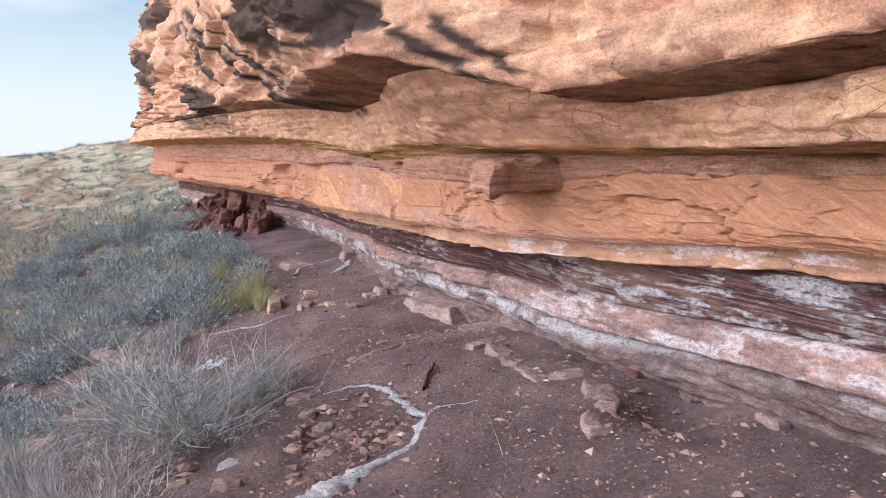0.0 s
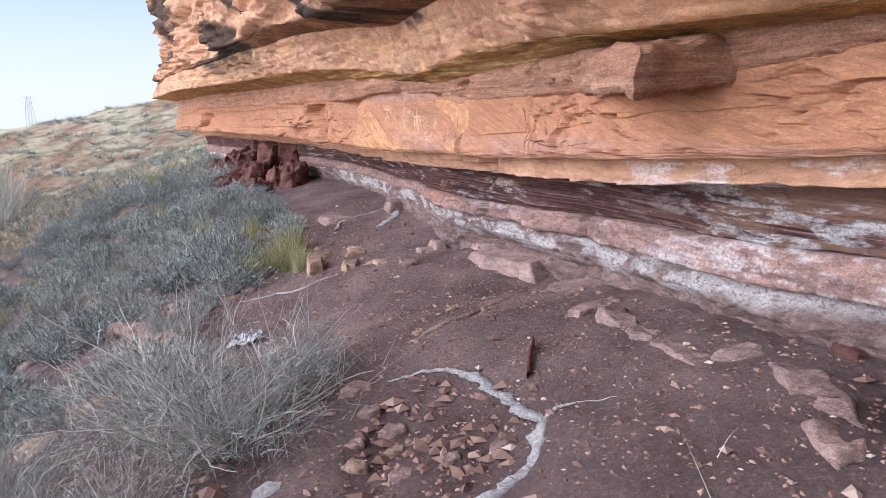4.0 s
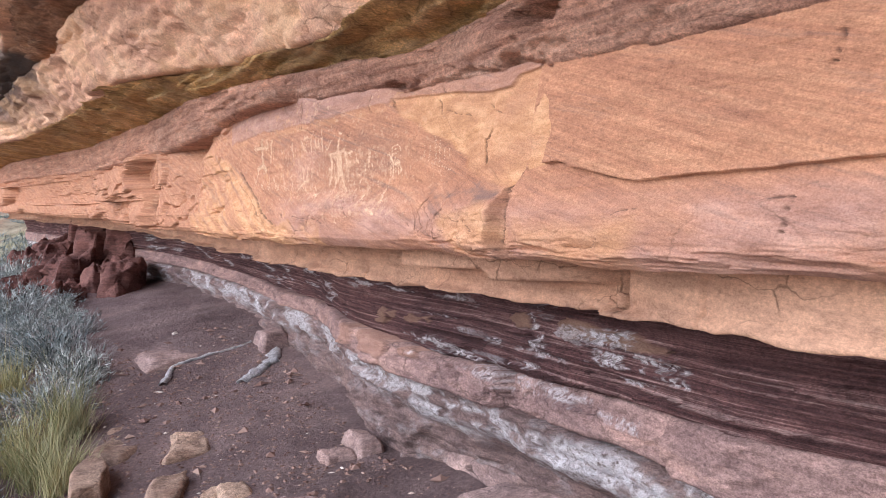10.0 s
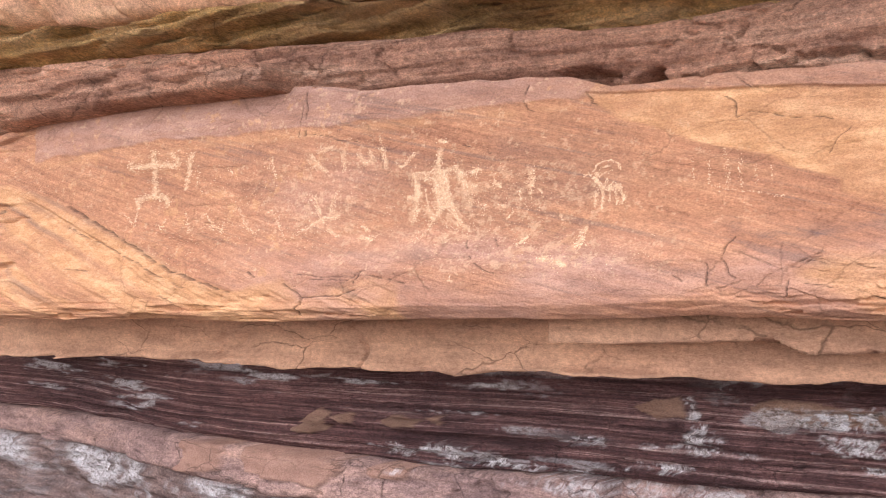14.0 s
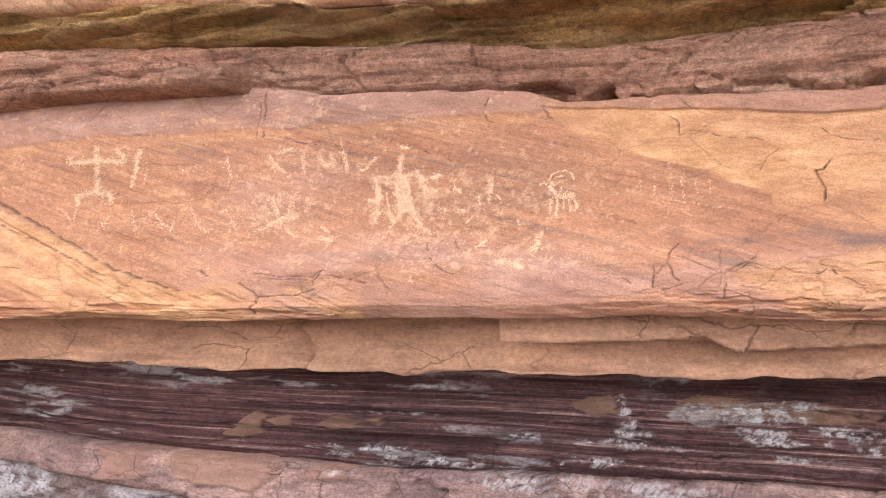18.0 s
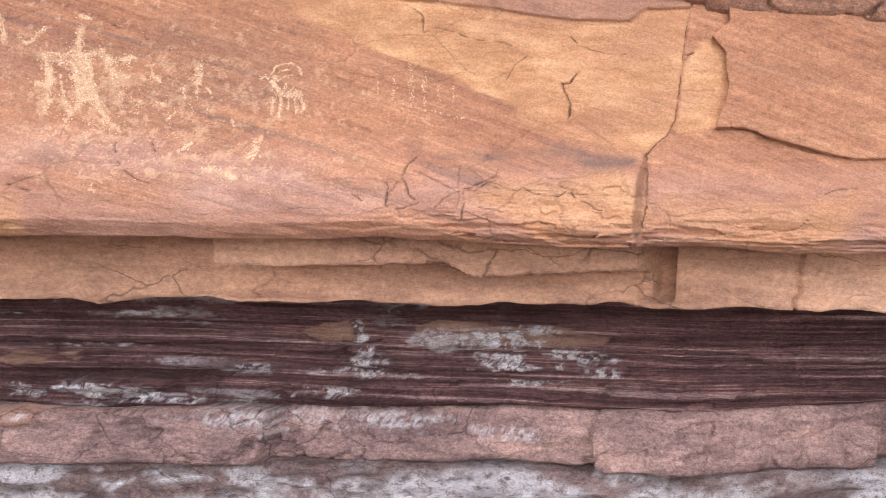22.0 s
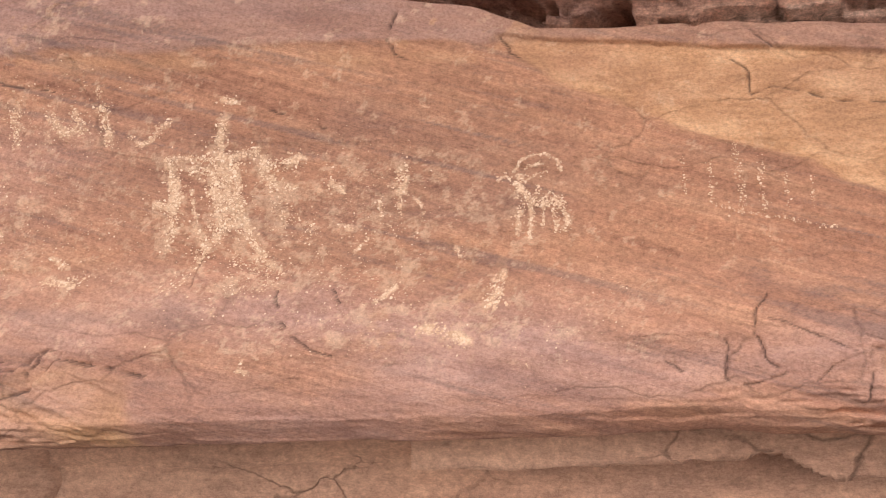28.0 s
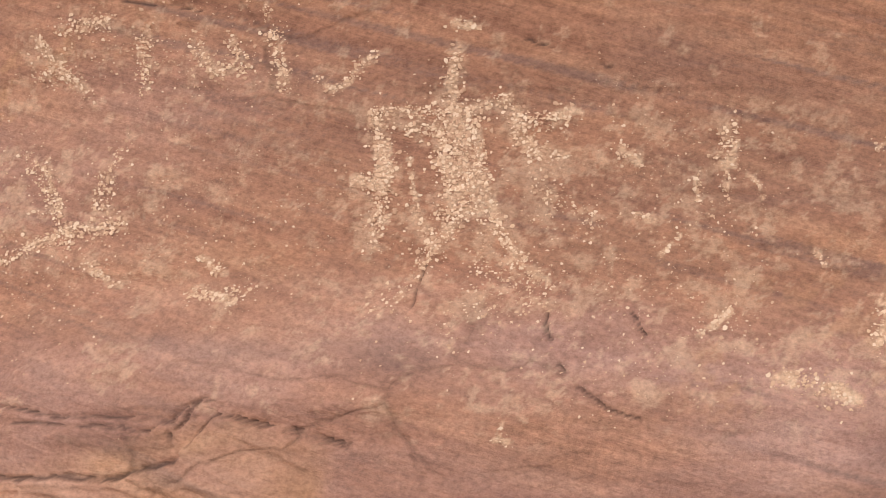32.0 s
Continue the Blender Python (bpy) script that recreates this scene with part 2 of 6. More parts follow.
M_UPPER = rock("upper_sandstone", ((0.28, (0.38, 0.205, 0.14)), (0.48, (0.55, 0.315, 0.205)), (0.68, (0.66, 0.42, 0.27))), (1.0, 1.0, 3.2), 1.3, bump=0.3, mottle=0.55)

# ---- the lie of the cliff: x of the rock face along y ----
Y_KNOT = (-3, 2.5, 3.5, 4.5, 5.0, 5.5, 6.0, 6.5, 7.05, 7.8, 8.2, 8.8, 9.4, 10.6, 12, 13.5, 15.5, 17.5, 19, 24)
X_FACE = (3.7, 2.2, 1.85, 1.47, 1.13, 0.75, 0.44, 0.27, 0.06, -0.385, -0.53, -0.92, -1.228, -1.88, -2.5, -3.3, -4.4, -5.9, -7.0, -10.0)
Y_FOOT = (-3, 2.5, 3.7, 4.5, 5.5, 6.5, 7.33, 8.0, 9.0, 9.5, 10, 11.2, 13.5, 15.5, 17.5, 19, 24)
X_FOOT = (4.4, 2.65, 2.1, 1.70, 1.2, 0.86, 0.55, 0.24, -0.24, -0.58, -0.85, -1.2, -2.2, -3.3, -4.8, -6.0, -9.2)


def smooth_line(yk, xk):
    ys = np.linspace(yk[0], yk[-1], 800)
    xs = np.interp(ys, yk, xk)
    ker = np.hanning(15)
    pad = np.concatenate([xs[0] + (xs[1] - xs[0]) * np.arange(-7, 0), xs, xs[-1] + (xs[-1] - xs[-2]) * np.arange(1, 8)])
    xs = np.convolve(pad, ker / ker.sum(), "valid")
    return lambda y: np.interp(y, ys, xs)


face, foot = smooth_line(Y_KNOT, X_FACE), smooth_line(Y_FOOT, X_FOOT)


def along(*pairs):
    ys, vs = zip(*pairs)
    return lambda y: np.interp(y, ys, vs)


# bedding planes: height along y
Z_SALT = along((-3, 0.75), (3.5, 0.66), (4.5, 0.6), (5.5, 0.52), (7, 0.46), (7.8, 0.455), (8.2, 0.46), (8.65, 0.44), (9.1, 0.428), (9.5, 0.43), (10, 0.43), (12, 0.42), (20, 0.5))
Z_PALE = along((-3, 0.95), (3.5, 0.86), (5.5, 0.72), (7.3, 0.635), (7.9, 0.615), (8.35, 0.605), (8.7, 0.585), (9.03, 0.57), (9.42, 0.577), (9.9, 0.575), (12, 0.53), (20, 0.7))
Z_SHALE = along((-3, 1.25), (3.5, 1.18), (5, 1.05), (7.0, 0.93), (7.8, 0.908), (8.2, 0.895), (8.5, 0.898), (8.72, 0.884), (8.9, 0.87), (9.2, 0.877), (9.65, 0.884), (10.2, 0.868), (12.5, 0.86), (20, 1.0))
Z_TAN = along((-3, 1.35), (3.5, 1.3), (5, 1.17), (6, 1.12), (7, 1.07), (7.55, 1.045), (7.8, 1.052), (8.05, 1.055), (8.3, 1.054), (8.5, 1.048), (8.7, 1.046), (8.82, 1.039), (9.07, 1.03), (9.4, 1.032), (9.73, 1.028), (10.5, 1.036), (12, 1.02), (20, 1.15))
Z_PANEL = along((-3, 1.62), (4.8, 1.58), (5.5, 1.48), (6.5, 1.48), (7.2, 1.47), (7.66, 1.474), (7.75, 1.498), (7.88, 1.5), (8.07, 1.512), (8.2, 1.518), (8.33, 1.521), (8.4, 1.523), (8.46, 1.548), (8.55, 1.562), (8.65, 1.564), (8.86, 1.562), (9.05, 1.598), (9.37, 1.602), (9.6, 1.61), (9.78, 1.603), (10.6, 1.58), (12, 1.6), (20, 1.7))
Z_LEDGE = along((-3, 1.72), (3.2, 1.68), (4.4, 1.68), (6, 1.70), (7, 1.69), (7.6, 1.66), (7.82, 1.652), (8.17, 1.644), (8.33, 1.635), (8.48, 1.641), (8.62, 1.658), (8.82, 1.675), (9.1, 1.708), (9.26, 1.727), (9.75, 1.761), (10.5, 1.81), (13, 1.9), (20, 2.0))


def out(v):
    """A row of rock set out from the face line by v metres."""
    f = v if callable(v) else (lambda y: v + 0 * y)
    return lambda y: face(y) - f(y)


JUT = along((6.9, 0), (7.33, -0.03), (7.8, -0.17), (8.4, -0.18), (9.0, -0.13), (9.5, -0.10), (10, -0.06), (11, 0))


def blend(k, v=0.0, jut=1.0):
    """Between the foot line (0) and the face line (1), then out by v; the beds over the foot jut out from it."""
    f = k if callable(k) else (lambda y: k + 0 * y)
    return lambda y: (foot(y) + jut * JUT(y)) * (1 - f(y)) + face(y) * f(y) - v


COLS = np.concatenate([np.arange(-2.5, 2.4, 0.06), np.arange(2.4, 10.8, 0.014), np.arange(10.8, 24.01, 0.05)])
CLOSE = np.concatenate([np.arange(-2.5, 2.4, 0.06), np.arange(2.4, 6.4, 0.013), np.arange(6.4, 7.6, 0.0055), np.arange(7.6, 9.3, 0.0027), np.arange(9.3, 9.9, 0.0055), np.arange(9.9, 12, 0.02), np.arange(12, 24.01, 0.06)])
FINE = np.concatenate([np.arange(-2.5, 2.4, 0.06), np.arange(2.4, 6.4, 0.012), np.arange(6.4, 7.6, 0.0045), np.arange(7.6, 9.25, 0.0017), np.arange(9.25, 9.9, 0.0045), np.arange(9.9, 13.5, 0.016), np.arange(13.5, 24.01, 0.05)])
cliff = tagged(new("cliff"), "layered red sandstone cliff with an overhanging roof", "cliff", kind="structure")


def fill(me, verts, faces):
    """Polygons of one size from arrays, much faster than lists."""
    k = faces.shape[1]
    me.vertices.add(len(verts))
    me.vertices.foreach_set("co", verts.astype(np.float32).ravel())
    me.loops.add(faces.size)
    me.loops.foreach_set("vertex_index", faces.astype(np.int32).ravel())
    me.polygons.add(len(faces))
    me.polygons.foreach_set("loop_start", np.arange(0, faces.size, k, dtype=np.int32))
    me.update(calc_edges=True)


def part(name, verts, faces, material, parent, label="", attrs=None, smooth=False):
    me = bpy.data.meshes.new(name)
    if isinstance(verts, np.ndarray):
        fill(me, verts, faces)
    else:
        me.from_pydata(verts, [], faces)
    me.materials.append(material)
    me.polygons.foreach_set("use_smooth", np.full(len(me.polygons), smooth))
    for k, v in (attrs or {}).items():
        me.attributes.new(k, "FLOAT", "POINT").data.foreach_set("value", np.asarray(v, np.float32).ravel())
    ob = new(name, me)
    ob.parent = parent
    if label:
        ob["label"] = label
    return ob


def grid_faces(nr, nc):
    a = np.arange(nr * nc).reshape(nr, nc)
    return np.stack([a[:-1, :-1], a[:-1, 1:], a[1:, 1:], a[1:, :-1]], -1).reshape(-1, 4)


def blocks(y, z, sy, sz, amp, seed=0):
    """Broken faces: patches that stand proud or lie back by steps, with ragged sharp edges."""
    a = y * sy + 0.35 * fbm(y * sy * 1.3, z * sz * 1.3, seed + 0 * z, 3) + 0.3 * np.floor(z * sz) % 1
    b2 = z * sz + 0.35 * fbm(y * sy * 1.7, z * sz * 1.7, seed + 6 + 0 * z, 3)
    cell = hash3(np.floor(a).astype(np.int64), np.floor(b2).astype(np.int64), np.full(y.shape, seed, np.int64))
    tilt = (a - np.floor(a) - 0.5) * (hash3(np.floor(a).astype(np.int64), np.floor(b2).astype(np.int64), np.full(y.shape, seed + 1, np.int64)) - 0.5)
    return amp * ((cell - 0.5) * 2 + 1.2 * tilt)


def cracked(y, z, sy, sz, seed, deep=0.025, width=0.03, much=0.0):
    """Wandering cracks that come and go."""
    a = fbm(y * sy, z * sz, seed + 0 * z, 4, 0.55)
    return deep * np.exp(-(a / width) ** 2) * step(0.0 - much, 0.18 - much, fbm(y * 0.9, z * 2.2, seed + 1 + 0 * z, 2))


def line_dist(y, z, pts):
    """Distance of every (y, z) from a broken line."""
    return line_side(y, z, pts)[0]


def columns(y, pts, reach=0.12):
    """The stretch of a grid of rock that lies near an outline."""
    if y.ndim < 2:
        return slice(None)
    ys = [p[0] for p in pts]
    lo, hi = np.searchsorted(y[0], (min(ys) - reach, max(ys) + reach))
    return slice(None), slice(lo, max(hi, lo + 1))


def line_side(y, z, pts):
    """Distance from a broken line, and on which side of it each point lies."""
    best, side = np.full(y.shape, 9.0), np.ones(y.shape)
    cut = columns(y, pts)
    y, z, b, s = y[cut], z[cut], best[cut], side[cut]
    for (ya, za), (yb, zb) in zip(pts[:-1], pts[1:]):
        dy, dz = yb - ya, zb - za
        t = np.clip(((y - ya) * dy + (z - za) * dz) / (dy * dy + dz * dz + 1e-9), 0, 1)
        d = np.hypot(y - ya - t * dy, z - za - t * dz)
        near = d < b
        s[near] = np.sign(dy * (z - za) - dz * (y - ya))[near]
        np.minimum(b, d, out=b)
    return best, side


def inside(y, z, poly):
    """Signed distance to a closed outline, positive inside."""
    out = np.full(y.shape, -9.0)
    cut = columns(y, poly)
    y, z = y[cut], z[cut]
    d = line_side(y, z, list(poly) + [poly[0]])[0]
    hit = np.zeros(y.shape, bool)
    for (ya, za), (yb, zb) in zip(poly, list(poly[1:]) + [poly[0]]):
        hit ^= ((za > z) != (zb > z)) & (y < (yb - ya) * (z - za) / (zb - za + 1e-12) + ya)
    out[cut] = np.where(hit, d, -d)
    return out


def bed(name, rows, step_z, material, label, rough=0.02, lam=0.006, seed=0, cols=COLS, masks=None, depth=0.9, wave=0.012, carve=None, sharp=0.02):
    """One bed of the cliff: rows of (height, x) along y, joined by a rough, finely laminated skin and closed into the rock."""
    ys = cols
    zs = np.array([z(ys) for z, _ in rows])
    xs = np.array([x(ys) for _, x in rows])
    t = np.concatenate([[0], np.cumsum([max(np.abs(zs[i + 1] - zs[i]).mean(), np.abs(xs[i + 1] - xs[i]).mean() * 0.6) for i in range(len(rows) - 1)])])
    tt = np.linspace(0, t[-1], max(4, int(t[-1] / step_z)))
    idx = np.clip(np.searchsorted(t, tt, "right") - 1, 0, len(rows) - 2)
    w = ((tt - t[idx]) / (t[idx + 1] - t[idx]))[:, None]
    z = zs[idx] * (1 - w) + zs[idx + 1] * w
    x = xs[idx] * (1 - w) + xs[idx + 1] * w
    y = np.broadcast_to(ys, z.shape)
    edge = np.minimum(tt, tt[-1] - tt)[:, None]
    o = 0 * z
    z = z + wave * fbm(y * 1.7, seed + o, o, 4) + 0.6 * wave * fbm(y * 9, seed + 5 + o, o, 4)
    big, mid = fbm(y * 1.1, z * 2.2, seed + o, 3), fbm(y * 5, z * 11, seed + 3 + o, 4)
    fine = fbm(y * 22, z * 60, seed + 7 + o, 4, 0.6)
    # thin beds that break off in steps, and blocks parted by upright joints
    lamina = np.floor(z * 38 + 1.2 * fbm(y * 1.5, seed + o, z * 2, 2))
    lamv = vnoise(lamina * 7.31, y * 1.3, seed + o)
    broken = np.round(2.5 * vnoise(lamina * 3.7, np.floor(y * 3.1 + lamina * 0.37) * 5.3, seed + 2 + o)) / 2.5
    thin = np.floor(z * 105 + 0.8 * fbm(y * 2.5, seed + 4 + o, z * 3, 2))
    lamv = lamv + 0.55 * vnoise(thin * 5.13, y * 2.7, seed + 9 + o)
    x = x - rough * (1.6 * big + 0.8 * mid) - min(rough, 0.022) * 0.30 * fine - lam * (lamv + 0.7 * broken)
    x = x + sharp * np.exp(-edge / 0.010)
    if carve:
        x = x + carve(y, z)
    vals = {k: np.clip(f(y, z), 0, 1) for k, f in (masks or {}).items()}
    x = np.vstack([x[:1] + depth, x, x[-1:] + depth])
    z = np.vstack([z[:1], z, z[-1:]])
    y = np.broadcast_to(ys, z.shape)
    vals = {k: np.vstack([v[:1], v, v[-1:]]) for k, v in vals.items()}
    verts = np.stack([x, y, z], -1).reshape(-1, 3)
    ob = part(name, verts, grid_faces(*z.shape)[:, ::-1], material, cliff, label, vals, smooth=True)
    return ob, ys, z[1:-1], x[1:-1]


def flat(v):
    return lambda y: v + 0 * y


def lift(f, v):
    return lambda y: f(y) + v


def spots(scale, lo, hi, sy=1.0, sz=2.0, seed=0):
    return lambda y, z: step(lo, hi, fbm(y * scale * sy, z * scale * sz, seed + 0 * z, 6, 0.65))


# carvings on the panel: half width, then (y, z) along each stroke
FIGURE = [
    (0.0053, [(8.698, 1.412), (8.7, 1.397), (8.698, 1.375)]), (0.0043, [(8.752, 1.364), (8.73, 1.366), (8.709, 1.365), (8.687, 1.369), (8.661, 1.375)]),
    (0.0067, [(8.75, 1.361), (8.747, 1.342), (8.742, 1.327), (8.746, 1.31), (8.745, 1.287), (8.749, 1.273)]), (0.0052, [(8.764, 1.314), (8.748, 1.31), (8.738, 1.32)]),
    (0.0143, [(8.699, 1.368), (8.695, 1.344), (8.691, 1.315), (8.688, 1.292)]), (0.0057, [(8.708, 1.354), (8.705, 1.329), (8.699, 1.306), (8.7, 1.282)]),
    (0.0047, [(8.686, 1.358), (8.681, 1.329), (8.676, 1.303), (8.67, 1.282)]), (0.006, [(8.699, 1.287), (8.703, 1.271), (8.715, 1.252)]), (0.0042, [(8.719, 1.282), (8.711, 1.268)]),
    (0.0051, [(8.673, 1.287), (8.664, 1.268), (8.654, 1.255), (8.638, 1.237)]), (0.0067, [(8.659, 1.368), (8.656, 1.349), (8.644, 1.332), (8.628, 1.33)]), (0.0048, [(8.731, 1.354), (8.709, 1.349)]),
    (0.0019, [(8.727, 1.329), (8.722, 1.296), (8.724, 1.282)]),
]
SPREAD_MASS = [
    (0.0092, [(8.682, 1.248), (8.657, 1.237), (8.629, 1.228)]), (0.0072, [(8.684, 1.219), (8.657, 1.215), (8.633, 1.228)]), (0.0059, [(8.744, 1.214), (8.727, 1.223), (8.719, 1.236)]),
    (0.0075, [(8.649, 1.32), (8.638, 1.301), (8.641, 1.282)]), (0.0047, [(8.635, 1.306), (8.622, 1.292), (8.606, 1.278), (8.601, 1.282)]), (0.0056, [(8.62, 1.28), (8.606, 1.273)]),
    (0.0055, [(8.674, 1.273), (8.68, 1.255)]), (0.0056, [(8.753, 1.261), (8.738, 1.268)]), (0.0036, [(8.695, 1.215), (8.686, 1.193)]),
]
SMEARS = [
    (0.0074, [(8.524, 1.354), (8.525, 1.325)]), (0.0029, [(8.525, 1.32), (8.526, 1.297)]), (0.0015, [(8.519, 1.323), (8.505, 1.311), (8.503, 1.299)]), (0.0038, [(8.544, 1.316), (8.542, 1.294)]),
    (0.0071, [(8.591, 1.337), (8.581, 1.327)]), (0.0033, [(8.583, 1.287), (8.573, 1.283)]), (0.0076, [(8.653, 1.354), (8.623, 1.364)]), (0.006, [(8.426, 1.226), (8.429, 1.202), (8.433, 1.191)]),
    (0.004, [(8.421, 1.213), (8.427, 1.185)]), (0.004, [(8.422, 1.23), (8.42, 1.219)]), (0.0031, [(8.649, 1.138), (8.653, 1.126)]), (0.0022, [(8.653, 1.127), (8.644, 1.124)]),
    (0.0044, [(8.7, 1.435), (8.684, 1.432)]), (0.0044, [(8.863, 1.229), (8.83, 1.218)]), (0.0065, [(8.491, 1.171), (8.467, 1.167), (8.445, 1.155)]), (0.0037, [(8.539, 1.198), (8.529, 1.206), (8.519, 1.219)]),
    (0.003, [(8.463, 1.248), (8.47, 1.262)]), (0.0023, [(8.567, 1.255), (8.554, 1.271)]),
]
SQUIGGLES = [
    (0.004, [(8.79, 1.393), (8.78, 1.383), (8.77, 1.387), (8.763, 1.402), (8.747, 1.412)]), (0.0061, [(8.823, 1.435), (8.817, 1.411), (8.81, 1.383)]), (0.0031, [(8.83, 1.454), (8.828, 1.44)]),
    (0.0063, [(8.994, 1.429), (8.976, 1.403), (8.958, 1.386)]), (0.006, [(8.914, 1.434), (8.915, 1.411), (8.914, 1.385)]), (0.008, [(8.977, 1.439), (8.943, 1.44)]),
    (0.0044, [(8.984, 1.332), (8.973, 1.302), (8.964, 1.287)]), (0.0044, [(8.987, 1.261), (8.956, 1.277), (8.92, 1.28)]), (0.0037, [(8.942, 1.29), (8.939, 1.317)]),
    (0.0063, [(8.879, 1.422), (8.863, 1.399), (8.837, 1.404)]), (0.0047, [(8.852, 1.427), (8.844, 1.409)]), (0.0042, [(8.941, 1.247), (8.918, 1.231)]), (0.0035, [(8.863, 1.254), (8.844, 1.241)]),
]
ANIMAL = [
    (0.0016, [(8.416, 1.349), (8.409, 1.361), (8.398, 1.367), (8.386, 1.369), (8.375, 1.362), (8.37, 1.349)]), (0.0013, [(8.41, 1.344), (8.402, 1.354), (8.389, 1.357), (8.383, 1.355)]),
    (0.0013, [(8.407, 1.334), (8.396, 1.344), (8.382, 1.349)]), (0.0031, [(8.431, 1.338), (8.424, 1.343), (8.416, 1.34)]), (0.0069, [(8.412, 1.341), (8.408, 1.321)]),
    (0.0058, [(8.405, 1.319), (8.391, 1.311), (8.371, 1.312)]), (0.0064, [(8.383, 1.319), (8.371, 1.307)]), (0.0026, [(8.406, 1.311), (8.41, 1.292), (8.412, 1.274)]),
    (0.0032, [(8.399, 1.309), (8.398, 1.288), (8.401, 1.269)]), (0.0027, [(8.377, 1.304), (8.374, 1.288), (8.373, 1.276)]), (0.0021, [(8.387, 1.311), (8.387, 1.283)]),
    (0.0027, [(8.369, 1.314), (8.364, 1.293), (8.364, 1.278)]), (0.0021, [(8.392, 1.331), (8.391, 1.311)]),
]
RAKE = [
    (0.0029, [(8.222, 1.356), (8.22, 1.307)]), (0.0043, [(8.197, 1.377), (8.192, 1.332), (8.19, 1.295)]), (0.0036, [(8.172, 1.361), (8.169, 1.296)]), (0.0028, [(8.148, 1.342), (8.145, 1.299)]),
    (0.0018, [(8.123, 1.337), (8.12, 1.295)]), (0.0018, [(8.25, 1.362), (8.246, 1.318)]), (0.0021, [(8.224, 1.309), (8.19, 1.296), (8.153, 1.289), (8.095, 1.276)]), (0.0021, [(8.165, 1.269), (8.152, 1.263)]),
]
CROSS = [
    (0.01, [(9.459, 1.484), (9.455, 1.426), (9.455, 1.357)]), (0.0085, [(9.526, 1.442), (9.455, 1.444), (9.38, 1.44)]), (0.0068, [(9.528, 1.457), (9.519, 1.432)]),
    (0.0065, [(9.405, 1.472), (9.381, 1.455), (9.385, 1.434)]), (0.0084, [(9.502, 1.355), (9.458, 1.362), (9.42, 1.357), (9.413, 1.333)]), (0.0067, [(9.512, 1.355), (9.508, 1.333)]),
    (0.008, [(9.337, 1.464), (9.358, 1.376)]),
]
FAINT = [
    (0.0042, [(9.543, 1.314), (9.506, 1.283), (9.499, 1.351)]), (0.0041, [(9.431, 1.281), (9.409, 1.27), (9.402, 1.295)]), (0.004, [(9.351, 1.323), (9.321, 1.258)]),
    (0.0039, [(9.291, 1.299), (9.281, 1.307), (9.259, 1.271), (9.225, 1.256)]), (0.0038, [(9.205, 1.307), (9.188, 1.315), (9.165, 1.266), (9.142, 1.248), (9.124, 1.257)]),
    (0.0036, [(9.109, 1.299), (9.094, 1.303), (9.071, 1.263), (9.056, 1.234)]), (0.0038, [(9.234, 1.246), (9.226, 1.289)]), (0.0057, [(9.034, 1.234), (8.989, 1.26), (8.921, 1.279)]),
    (0.0042, [(8.999, 1.337), (8.962, 1.273)]), (0.0055, [(8.929, 1.341), (8.936, 1.286)]), (0.0044, [(9.112, 1.406), (9.102, 1.434), (9.091, 1.377)]), (0.0046, [(9.225, 1.413), (9.208, 1.397)]),
    (0.0057, [(8.998, 1.4), (8.962, 1.398)]), (0.004, [(8.87, 1.223), (8.821, 1.229)]), (0.0047, [(9.315, 1.433), (9.322, 1.374)]),
]

# cracks and edges of the panel: half width, then (y, z) along it
CRACKS_A = [
    (0.0013, [(9.029, 1.479), (8.989, 1.479), (8.959, 1.472), (8.933, 1.459), (8.909, 1.456), (8.878, 1.446)]), (0.0008, [(9.025, 1.563), (9.024, 1.504), (9.029, 1.481)]),
    (0.0008, [(8.536, 1.541), (8.543, 1.505), (8.537, 1.49), (8.523, 1.483)]), (0.0008, [(8.621, 1.179), (8.607, 1.161), (8.586, 1.146), (8.55, 1.136), (8.504, 1.128)]),
    (0.001, [(8.999, 1.118), (8.948, 1.132), (8.893, 1.129), (8.865, 1.13), (8.832, 1.153), (8.823, 1.152), (8.807, 1.139), (8.78, 1.131), (8.732, 1.119)]), (0.0008, [(8.849, 1.13), (8.847, 1.117)]),
    (0.0008, [(8.832, 1.153), (8.845, 1.134)]), (0.0012, [(8.655, 1.423), (8.626, 1.41), (8.594, 1.399)]), (0.0008, [(8.631, 1.215), (8.625, 1.193)]), (0.0008, [(8.582, 1.215), (8.571, 1.198)]),
    (0.0008, [(8.718, 1.219), (8.713, 1.25)]),
]
CRACKS_D = [
    (0.0037, [(9.759, 1.353), (9.543, 1.246), (9.38, 1.168), (9.179, 1.103)]), (0.0023, [(9.157, 1.138), (9.127, 1.154), (9.104, 1.138)]),
    (0.0028, [(9.024, 1.124), (8.981, 1.091), (8.899, 1.091), (8.847, 1.108), (8.822, 1.143)]), (0.0021, [(8.822, 1.143), (8.75, 1.124), (8.721, 1.12)]), (0.0022, [(8.981, 1.091), (9.005, 1.048)]),
    (0.0017, [(9.024, 1.151), (8.926, 1.134), (8.847, 1.139)]), (0.0024, [(9.382, 1.096), (9.333, 1.074)]), (0.0027, [(9.746, 1.289), (9.296, 1.11)]), (0.0021, [(9.698, 1.171), (9.629, 1.163)]),
    (0.0015, [(9.013, 1.584), (9.013, 1.478)]),
]
